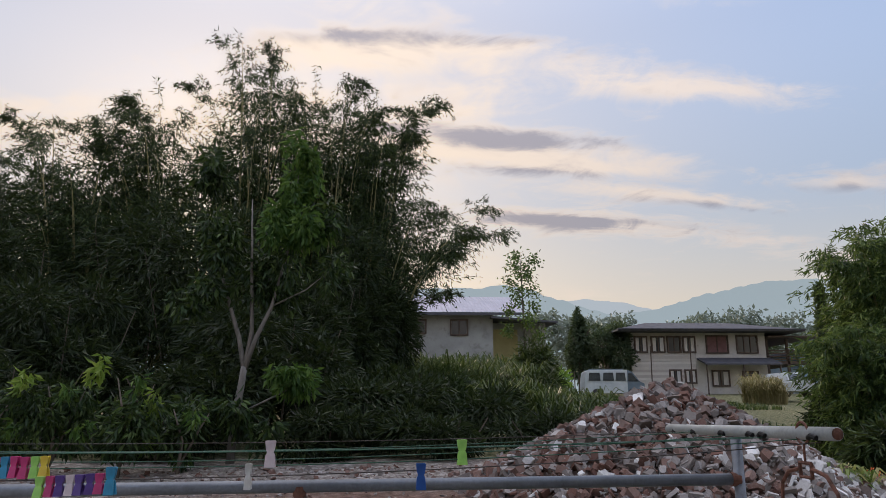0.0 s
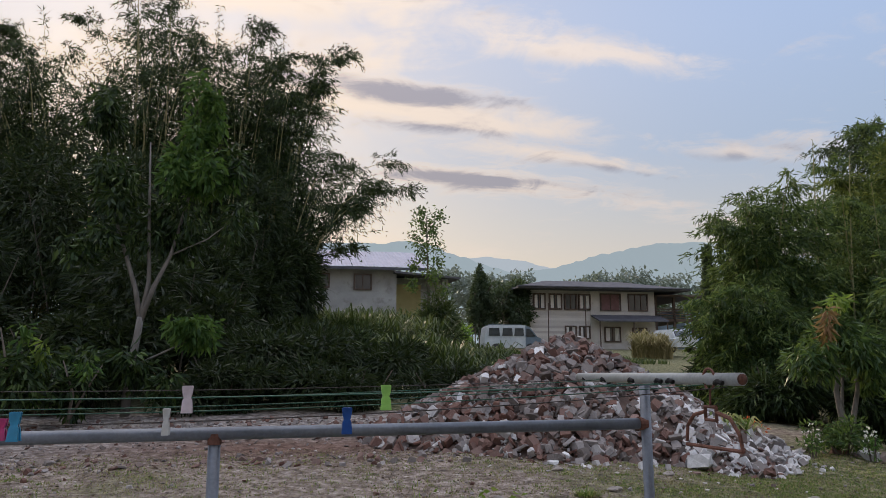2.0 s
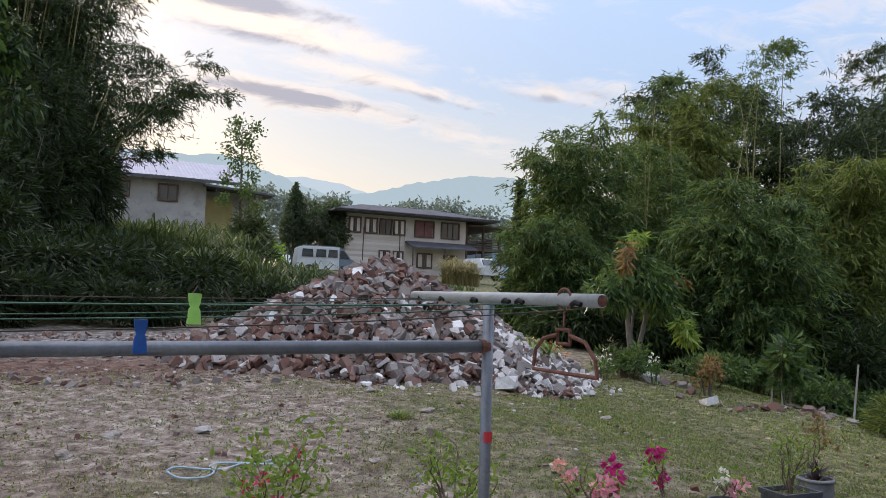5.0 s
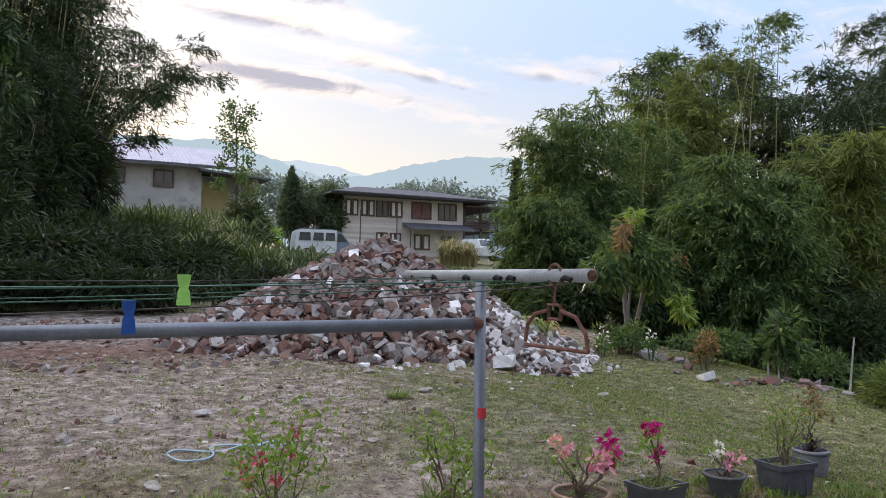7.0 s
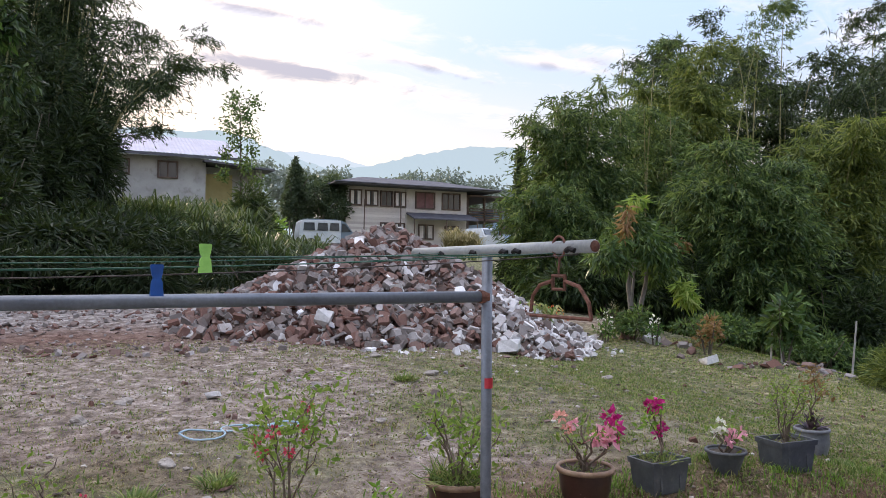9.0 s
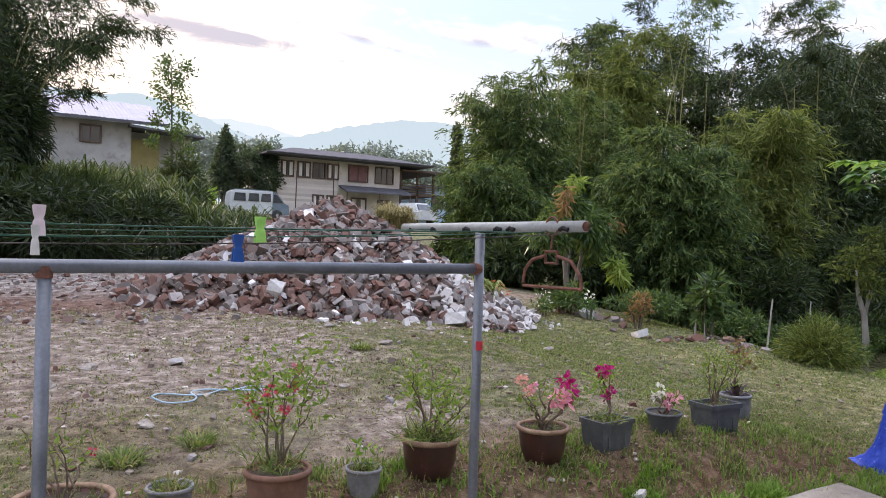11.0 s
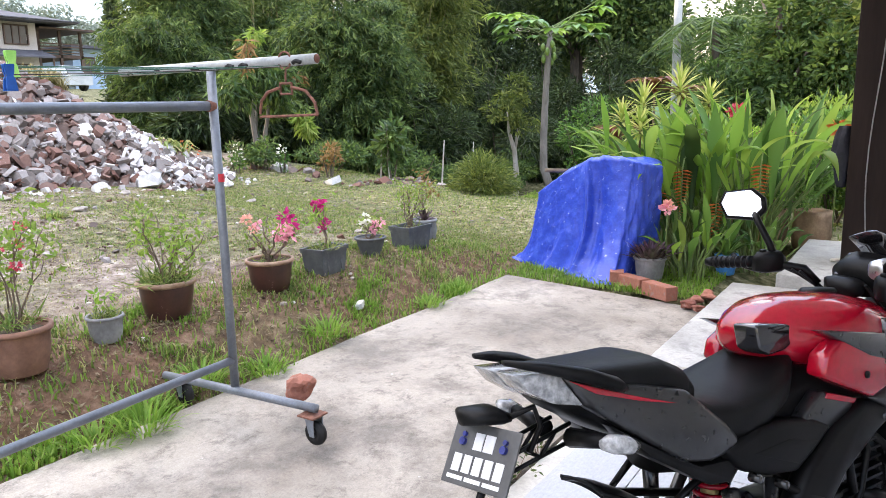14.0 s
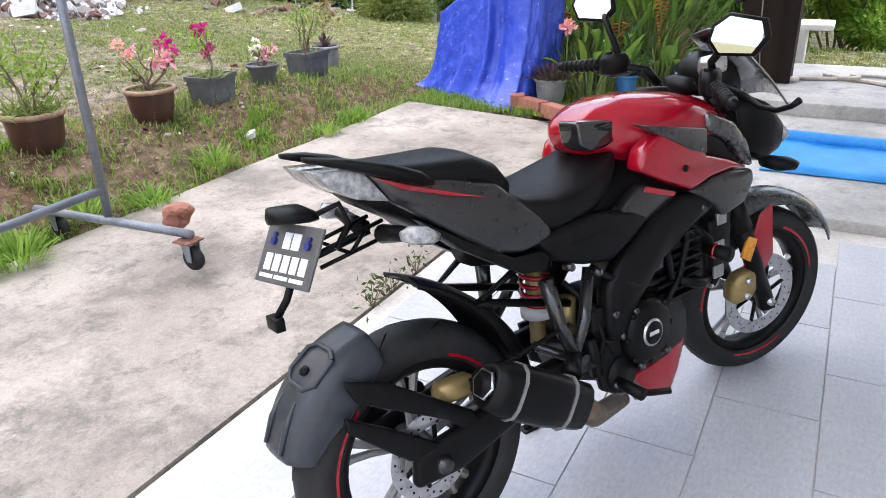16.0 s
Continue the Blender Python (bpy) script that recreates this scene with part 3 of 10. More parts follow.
def build_far_trees():
    # a wood behind the houses, one mesh; its mist is mixed into the leaf colour
    n = 34000
    x = rng.uniform(-12, 100, n)
    ridge = 16.6 + 2.2 * wobble(x * 0.16, 0 * x, 5) + 1.6 * wobble(x * 0.55, 0 * x, 9) - 0.02 * np.clip(x - 60, 0, 99) ** 1.3
    y = rng.uniform(112, 122, n)
    z = 4 + (ridge - 4) * rng.uniform(0.1, 1, n) ** 0.45 + rng.normal(0, 0.4, n)
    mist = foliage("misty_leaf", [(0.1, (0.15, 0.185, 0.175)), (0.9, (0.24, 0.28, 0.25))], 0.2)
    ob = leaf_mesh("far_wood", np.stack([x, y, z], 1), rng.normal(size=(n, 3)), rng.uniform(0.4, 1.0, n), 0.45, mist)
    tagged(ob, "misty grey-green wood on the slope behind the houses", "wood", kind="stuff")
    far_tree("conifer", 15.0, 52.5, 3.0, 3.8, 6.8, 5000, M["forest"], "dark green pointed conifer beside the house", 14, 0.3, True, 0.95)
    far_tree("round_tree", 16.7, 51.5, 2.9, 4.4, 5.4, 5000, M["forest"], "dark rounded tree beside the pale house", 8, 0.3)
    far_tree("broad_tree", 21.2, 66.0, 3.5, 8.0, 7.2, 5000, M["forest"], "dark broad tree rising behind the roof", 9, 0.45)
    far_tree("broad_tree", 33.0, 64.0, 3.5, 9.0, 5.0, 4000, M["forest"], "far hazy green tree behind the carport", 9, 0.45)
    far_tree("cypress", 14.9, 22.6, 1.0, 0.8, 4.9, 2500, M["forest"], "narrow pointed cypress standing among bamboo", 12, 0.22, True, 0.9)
    # the thin tree before the far house
    t = thing("thin_tree", pose(7.0, 31.0, 2.1), "thin young tree with sparse leaf tufts", "tree")
    bm = new_tube([(0, 0, -0.2), (0.05, 0, 2.5), (-0.05, 0, 6.1)], [0.07, 0.05, 0.012], 7)
    pts = []
    for k in range(15):
        u = 0.42 + 0.56 * k / 14
        a = k * 2.4
        r = (0.9 - 0.5 * u) * (0.7 + 0.5 * rng.random())
        e = Vector((r * math.cos(a), r * math.sin(a), 6.0 * u + 0.35))
        tube(bm, [(0, 0, 6.0 * u - 0.1), e], [0.018, 0.006], 5)
        pts.append(np.array(e) + rng.normal(0, 0.17, (90, 3)))
    part("trunk", bm, M["dark_bark"], t)
    p = np.concatenate(pts)
    leaf_mesh("crown", p, rng.normal(size=p.shape), 0.17, 0.08, M["broad"], t)


build_far_trees()


def window_unit(parent, x0, x1, z0, z1, y, panes, frame_m, glass_m, mullions=1, curtain=None):
    w = 0.09

    def rect(k, yy):
        return [(x0 - k, yy, z0 - k), (x1 + k, yy, z0 - k), (x1 + k, yy, z1 + k), (x0 - k, yy, z1 + k)]
    bm = bmesh.new()
    loft(bm, [rect(w, y - 0.10), rect(w, y + 0.05), rect(0, y + 0.05), rect(0, y - 0.10), rect(w, y - 0.10)], caps=False)
    win = part("window", bm, frame_m, parent)
    for k in range(1, mullions + 1):
        xm = x0 + (x1 - x0) * k / (mullions + 1)
        part("mullion", new_box(xm - 0.03, y - 0.07, z0, xm + 0.03, y + 0.03, z1), frame_m, win)
    for k in range(mullions + 1):
        a = x0 + (x1 - x0) * k / (mullions + 1)
        b = x0 + (x1 - x0) * (k + 1) / (mullions + 1)
        part("pane", new_box(a + 0.03, y - 0.02, z0, b - 0.03, y, z1), glass_m, win)
    if curtain:
        for s0, s1 in ((0.0, 0.32), (0.68, 1.0)):
            us = np.linspace(s0, s1, 13)
            rows = [[(x0 + (x1 - x0) * u, y - 0.024 - 0.008 * (k % 2), z) for k, u in enumerate(us)] for z in (z0 + 0.02, z1 - 0.02)]
            part("curtain", loft(bmesh.new(), rows, False, False), curtain, win, "pale gathered curtain")
    return win


def build_houses():
    plaster = surface("plaster", [(0.3, (0.46, 0.43, 0.40)), (0.7, (0.60, 0.57, 0.54))], 1.1, 0.85, 0.1, spots=(0.58, 0.75, (0.36, 0.32, 0.28)))
    board = surface("old_board", [(0.3, (0.44, 0.40, 0.37)), (0.7, (0.60, 0.56, 0.52))], 1.5, 0.85, 0.15, random_by="object", spots=(0.62, 0.75, (0.30, 0.25, 0.20)))
    roof_m = surface("dark_roof", [(0.3, (0.075, 0.075, 0.09)), (0.7, (0.13, 0.13, 0.145))], 2, 0.85, 0.15, spec=0.15)
    tin = surface("roof_tin", [(0.3, (0.30, 0.31, 0.40)), (0.7, (0.42, 0.42, 0.52))], 1.4, 0.4, 0.05, metal=0.5)
    wood = surface("dark_wood", [(0.3, (0.055, 0.035, 0.028)), (0.7, (0.12, 0.08, 0.06))], 4, 0.7, 0.2)
    glass = surface("window_glass", [(0.3, (0.03, 0.035, 0.04)), (0.7, (0.06, 0.065, 0.07))], 1, 0.12, 0.0)
    pale = surface("pale_curtain", [(0.3, (0.55, 0.53, 0.52)), (0.7, (0.68, 0.66, 0.64))], 3, 0.9, 0.1)
    red = surface("red_curtain", [(0.3, (0.14, 0.07, 0.07)), (0.7, (0.22, 0.12, 0.12))], 3, 0.9, 0.1)
    # the pale two-storey house
    h = thing("house", pose(0, 0, 0), "pale two-storey house with dark low-pitched roof and awning", "house")
    part("wall", new_box(18.3, 51.0, 2.7, 28.0, 59.0, 7.5), plaster, h)
    for k in range(14):
        z = 3.3 + k * 0.185
        part("board", new_box(18.25, 50.955 - 0.01 * (k % 2), z, 22.85, 51.0, z + 0.178), board, h)
    part("corner_post", new_box(22.86, 50.93, 2.8, 23.0, 51.0, 7.5), plaster, h)
    bm = bmesh.new()
    lo = [(17.0, 49.6, 7.45), (30.2, 49.6, 7.45), (30.2, 60.5, 7.45), (17.0, 60.5, 7.45)]
    up = [(20.5, 54.0, 8.4), (27.0, 54.0, 8.4), (27.0, 56.5, 8.4), (20.5, 56.5, 8.4)]
    fascia = [(x, y, 7.33) for x, y, z in lo]
    loft(bm, [fascia, lo, up], caps=True)
    part("roof", bm, roof_m, h)
    part("gutter", new_box(16.95, 49.5, 7.42, 30.25, 49.60, 7.48), roof_m, h)
    for x0, x1 in ((18.6, 19.35), (19.8, 20.6), (20.95, 21.75), (22.05, 22.8)):
        window_unit(h, x0, x1, 6.02, 7.0, 50.94, 2, wood, glass, 1, pale if x0 != 20.95 else None)
    window_unit(h, 23.75, 25.2, 5.98, 7.08, 51.0, 2, wood, red, 1)
    window_unit(h, 25.95, 27.35, 5.98, 7.08, 51.0, 2, wood, glass, 2)
    window_unit(h, 20.95, 21.65, 3.9, 4.7, 50.94, 2, wood, glass, 1, pale)
    window_unit(h, 22.05, 22.7, 3.9, 4.7, 50.94, 2, wood, glass, 1, pale)
    window_unit(h, 24.0, 25.1, 3.7, 4.65, 51.0, 2, wood, glass, 1, pale)
    window_unit(h, 26.2, 27.2, 3.0, 4.6, 51.0, 2, wood, glass, 1)
    bm = bmesh.new()
    loft(bm, [[(22.9, 51.0, 5.60), (22.9, 49.5, 5.12), (22.9, 49.5, 5.02), (22.9, 51.0, 5.50)], [(28.3, 51.0, 5.60), (28.3, 49.5, 5.12), (28.3, 49.5, 5.02), (28.3, 51.0, 5.50)]])
    part("awning", bm, roof_m, h)
    for x in (23.0, 25.6, 28.2):
        part("awning_post", new_tube([(x, 49.6, 2.6), (x, 49.6, 5.05)], 0.05, 8), wood, h)
    part("pole", new_tube([(18.9, 49.0, 2.5), (18.95, 49.0, 6.2)], 0.04, 6), wood, h)
    part("pole", new_tube([(21.5, 48.6, 2.5), (21.5, 48.6, 6.0)], 0.04, 6), wood, h)
    # dark open carport beside it
    c = thing("carport", pose(0, 0, 0), "dark open timber carport with balcony rail", "carport")
    part("deck", new_box(28.05, 51.5, 5.2, 31.5, 58, 5.42), wood, c)
    part("roof", new_box(28.05, 50.6, 7.0, 32.0, 59, 7.12), wood, c)
    part("back_wall", new_box(28.05, 57.5, 2.8, 31.5, 58, 7.0), wood, c)
    for x in (28.3, 29.8, 31.3):
        part("post", new_box(x, 51.5, 2.6, x + 0.16, 51.66, 7.0), wood, c)
    for k in range(4):
        part("rail", new_box(28.05, 51.5, 5.5 + 0.2 * k, 31.5, 51.56, 5.58 + 0.2 * k), wood, c)
    blue = surface("blue_wall", [(0.3, (0.28, 0.42, 0.60)), (0.7, (0.40, 0.53, 0.70))], 1.5, 0.8, 0.1)
    nb = thing("house", pose(0, 0, 0), "small light-blue house behind the carport", "house")
    part("wall", new_box(33.3, 56.0, 2.8, 39.0, 62.0, 6.3), blue, nb)
    part("roof", new_box(32.8, 55.2, 6.3, 39.5, 62.5, 6.5), roof_m, nb)
    window_unit(nb, 34.2, 35.0, 4.6, 5.6, 56.0, 2, wood, glass, 1)
    # the concrete house with the metal roof among the reeds
    f = thing("house", pose(0, 0, 0), "grey concrete house with corrugated metal roof", "house")
    grey = surface("raw_plaster", [(0.3, (0.27, 0.27, 0.26)), (0.7, (0.40, 0.40, 0.385))], 0.9, 0.9, 0.15, spots=(0.55, 0.75, (0.22, 0.21, 0.19)))
    mustard = surface("mustard_board", [(0.3, (0.28, 0.24, 0.10)), (0.7, (0.38, 0.33, 0.15))], 1.5, 0.8, 0.1)
    part("wall", new_box(-4.0, 48.0, 1.9, 8.2, 55.0, 8.1), grey, f)
    part("wall", new_box(8.2, 49.2, 1.9, 11.6, 55.0, 7.75), grey, f)
    part("shutter", new_box(8.3, 49.1, 3.4, 10.0, 49.19, 7.3), mustard, f)
    part("pillar", new_box(11.25, 48.0, 1.9, 11.65, 48.4, 7.6), grey, f)
    bm = bmesh.new()
    xs = np.arange(-5.0, 10.21, 0.12)
    r1, r2 = [], []
    for k, x in enumerate(xs):
        d = 0.03 * (k % 2)
        r1.append((x, 47.2, 8.18 + d))
        r2.append((x, 52.5, 10.0 + d))
    loft(bm, [r1, r2], caps=False, closed=False)
    part("roof", bm, tin, f)
    part("fascia", new_box(-5.0, 47.15, 8.0, 10.2, 47.25, 8.17), roof_m, f)
    bm = bmesh.new()
    loft(bm, [[(8.0, 47.2, 7.95), (12.3, 47.2, 7.62), (12.3, 47.2, 7.52), (8.0, 47.2, 7.82)], [(8.0, 53, 8.15), (12.3, 53, 7.8), (12.3, 53, 7.7), (8.0, 53, 8.05)]])
    part("annex_roof", bm, roof_m, f)
    window_unit(f, 5.5, 6.5, 6.85, 7.72, 48.0, 2, wood, glass, 1)
    window_unit(f, 2.9, 3.8, 6.95, 7.72, 48.0, 2, wood, glass, 1)
    window_unit(f, 0.2, 1.1, 6.95, 7.72, 48.0, 2, wood, glass, 1)
    # a leaning timber fence beside it
    fence = thing("fence", pose(0, 0, 0), "grey stick fence among banana plants", "fence")
    for k in range(14):
        x = 12.2 + k * 0.22
        part("post", new_tube([(x, 46.5, 2.2), (x + 0.05 * math.sin(k * 3), 46.5, 4.2 + 0.2 * math.sin(k * 5))], 0.035, 5), M["dark_bark"], fence)


build_houses()


def build_van():
    paint = surface("faded_white_paint", [(0.3, (0.42, 0.46, 0.48)), (0.7, (0.62, 0.65, 0.66))], 1.6, 0.45, 0.05, spots=(0.60, 0.72, (0.30, 0.36, 0.38)))
    slate = surface("slate_paint", [(0.3, (0.11, 0.15, 0.19)), (0.7, (0.17, 0.22, 0.26))], 2, 0.45, 0.05)
    dark = surface("van_glass", [(0.3, (0.03, 0.035, 0.04)), (0.7, (0.08, 0.09, 0.095))], 2, 0.15, 0.0)
    rubber = surface("old_rubber", [(0.3, (0.02, 0.02, 0.02)), (0.7, (0.05, 0.05, 0.05))], 9, 0.8, 0.1)
    v = thing("van", pose(13.05, 44.2, 2.62, 0, 0, -4), "weathered white van with slate-blue nose, parked by the grass", "van")
    prof = [(0.0, 0.35), (0.02, 1.0), (0.12, 1.62), (0.3, 1.72), (2.55, 1.72), (2.85, 1.6), (3.3, 1.02), (3.55, 0.92), (3.62, 0.35)]
    def shell(profile, w0, w1):
        bm = bmesh.new()
        loft(bm, [[(x, y, z) for x, z in profile] for y in (w0, w0 + 0.06, w1 - 0.06, w1)])
        return bm
    part("body", shell(prof[:5] + [(2.55, 0.35)], 0, 1.55), paint, v)
    part("nose", shell([(2.552, 0.35), (2.552, 1.72)] + prof[5:], 0.0, 1.55), slate, v)
    for a, b in ((0.25, 0.95), (1.1, 1.75), (1.85, 2.45)):
        part("window", shell([(a, 1.08), (a + 0.05, 1.55), (b - 0.03, 1.55), (b, 1.08)], -0.012, 0.02), dark, v)
    part("window", shell([(2.6, 1.05), (2.62, 1.52), (2.82, 1.5), (3.18, 1.05)], -0.012, 0.02), dark, v)
    for x in (0.72, 2.85):
        w = part("wheel", lathe(bmesh.new(), [(0.10, -0.06), (0.29, -0.06), (0.31, 0.0), (0.31, 0.12), (0.10, 0.14)], 20, True), rubber, v)
        w.matrix_local = pose(x, 0.05, 0.31, 90, 0, 0)
        part("rim", lathe(bmesh.new(), [(0.0, 0.085), (0.14, 0.075), (0.17, 0.06)], 16), paint, w)
    for y in (0.25, 1.3):
        part("roof_rail", new_box(0.3, y - 0.02, 1.74, 2.4, y + 0.02, 1.78), slate, v)
    # the pale car further right
    c = thing("car", pose(22.0, 37.6, 2.55, 0, 0, 8), "pale blue-white car parked beyond the rubble", "car")
    bm = bmesh.new()
    loft(bm, [[(0.1, 0, 0.3), (0.1, 0, 0.75), (0.35, 0, 0.85), (1.4, 0, 0.85), (1.5, 0, 0.75), (1.5, 0, 0.3)], [(0.1, 3.4, 0.3), (0.1, 3.4, 0.75), (0.35, 3.4, 0.8), (1.4, 3.4, 0.8), (1.5, 3.4, 0.75), (1.5, 3.4, 0.3)]])
    loft(bm, [[(0.2, 0.3, 0.8), (0.35, 0.75, 1.3), (1.25, 0.75, 1.3), (1.4, 0.3, 0.8)], [(0.2, 2.6, 0.8), (0.35, 2.2, 1.3), (1.25, 2.2, 1.3), (1.4, 2.6, 0.8)]])
    part("body", bm, paint, c)
    bm = bmesh.new()
    loft(bm, [[(0.33, 0.28, 0.9), (0.42, 0.62, 1.22), (1.18, 0.62, 1.22), (1.27, 0.28, 0.9)], [(0.33, 0.40, 0.9), (0.42, 0.74, 1.22), (1.18, 0.74, 1.22), (1.27, 0.40, 0.9)]])
    part("windscreen", bm, dark, c)
    for x in (0.12, 1.3):
        for y in (0.6, 2.8):
            w = part("wheel", lathe(bmesh.new(), [(0.1, 0), (0.28, 0), (0.29, 0.1), (0.28, 0.18), (0.1, 0.18)], 16, True), rubber, c)
            w.matrix_local = pose(x, y, 0.29, 0, 90, 0)


build_van()


# ---- bamboo and thickets ----
def bamboo(x, y, h, culms, spread, nodes=20, branches=4, leaves=20, leaf=0.24, width=0.036, material="bamboo", label="tall feathery bamboo clump", lean=(0, 0), low=0.16, droop=0.22, reach=1.3, thick=0.045, name="bamboo_clump", tip=0.45):
    z = float(ground_z(x, y))
    t = thing(name, pose(x, y, z), label, "bamboo")
    allp, alld = [], []
    for c in range(culms):
        a = 2 * math.pi * (c / culms) + rng.uniform(-0.5, 0.5)
        r = spread * rng.uniform(0.25, 1.0)
        hh = h * rng.uniform(0.60, 1.03)
        d = np.array([math.cos(a) * r + lean[0], math.sin(a) * r + lean[1]])
        b = np.array([math.cos(a), math.sin(a)]) * rng.uniform(0.1, 0.16 * spread + 0.2)
        k = droop * rng.uniform(0.6, 1.3)
        def at(u):
            u = np.asarray(u, float)
            return np.stack([b[0] + d[0] * u ** 2.1, b[1] + d[1] * u ** 2.1, hh * (u - k * u ** 3.2) / (1 - k)], -1)
        us = np.linspace(0, 1, 9)
        part("culm", new_tube([tuple(p) for p in at(us)], [thick * (1 - 0.85 * u) for u in us], 6, False), M["culm"], t)
        u = np.sort(rng.uniform(low, 1.0, nodes * branches))
        p0 = at(u)
        az = rng.uniform(0, 2 * math.pi, len(u))
        blen = reach * (0.45 + (tip - 0.45) * smoothstep(0.7, 1.0, u) + 0.75 * np.sin(np.pi * np.clip(u, 0, 1) ** 0.9)) * rng.uniform(0.35, 1.4, len(u))
        bd = np.stack([np.cos(az), np.sin(az), rng.uniform(-0.1, 0.5, len(u))], 1)
        v = rng.uniform(0.12, 1.0, (len(u), leaves))
        p = p0[:, None] + bd[:, None] * (blen[:, None] * v)[..., None]
        p[..., 2] -= 0.42 * blen[:, None] * v ** 2
        p = p + rng.normal(0, 0.05, p.shape)
        ld = bd[:, None] * 0.7 + np.array([0, 0, -0.75]) + rng.normal(0, 0.55, p.shape)
        allp.append(p.reshape(-1, 3))
        alld.append(ld.reshape(-1, 3))
    p, d = np.concatenate(allp), np.concatenate(alld)
    leaf_mesh("crown", p, d, leaf * rng.uniform(0.6, 1.25, len(p)), width, M[material], t)
    return t


def thicket(x, y, w, d, h, n, material="bamboo_shade", leaf=0.3, width=0.06, label="dark tangled undergrowth", name="thicket", lumps=10, hang=-0.5):
    z = float(ground_z(x, y))
    t = thing(name, pose(x, y, z), label, "undergrowth")
    p, dd = crown_points(n, (0, 0, h * 0.45), (w / 2, d / 2, h * 0.55), lumps, 0.3)
    p[:, 2] = np.maximum(p[:, 2], 0.05)
    leaf_mesh("foliage", p, dd + np.array([0, 0, hang]) + 0.5 * rng.normal(size=p.shape), leaf * rng.uniform(0.6, 1.3, n), width, M[material], t)
    for k in range(4):
        a = k * 1.7
        part("stem", new_tube([(0.12 * w * math.cos(a), 0.12 * d * math.sin(a), -0.1), (0.3 * w * math.cos(a), 0.3 * d * math.sin(a), h * 0.7)], [0.025, 0.008], 5), M["dark_bark"], t)
    return t


def plume(base, tip, y, dy, n, material, leaf=0.24, width=0.034, reach=0.55, start=0.32, label="arching feathery bamboo plume against the sky", bow=0.75):
    """One long bamboo culm that rises and bows over, hung with leaf sprays along its outer part."""
    z0 = float(ground_z(base, y))
    t = thing("bamboo_plume", pose(base, y, z0), label, "bamboo")
    dx, h = tip[0] - base, tip[1] - z0

    def at(u):
        u = np.asarray(u, float)
        return np.stack([dx * u ** 1.9, dy * u ** 2, h * ((1 + bow) * u - bow * u ** 2.4)], -1)
    us = np.linspace(0, 1, 10)
    part("culm", new_tube([tuple(p) for p in at(us)], [0.035 * (1 - 0.88 * u) for u in us], 5, False), M["culm"], t)
    # side branches, thinning and shortening to the tip
    m = max(8, n // 26)
    ub = start + (1 - start) * rng.random(m) ** 0.8
    az = rng.uniform(0, 2 * math.pi, m)
    bl = reach * (1.45 - 0.95 * (ub - start) / (1 - start)) * rng.uniform(0.35, 1.5, m)
    bd = np.stack([np.cos(az), np.sin(az), rng.uniform(-0.2, 0.55, m)], 1)
    bd = unit(bd + 0.9 * unit(at(ub) - at(ub - 0.04)))
    v = rng.uniform(0.05, 1.0, (m, 26)) ** 0.7
    p = at(ub)[:, None] + bd[:, None] * (bl[:, None] * v)[..., None]
    p[..., 2] -= 0.45 * bl[:, None] * v ** 2
    p = (p + rng.normal(0, 0.045, p.shape)).reshape(-1, 3)
    d = np.repeat(bd, 26, 0) * 0.6 + np.array([0.25 * np.sign(dx), 0, -0.7]) + rng.normal(0, 0.5, p.shape)
    leaf_mesh("foliage", p, d, leaf * rng.uniform(0.6, 1.25, len(p)), width, M[material], t)


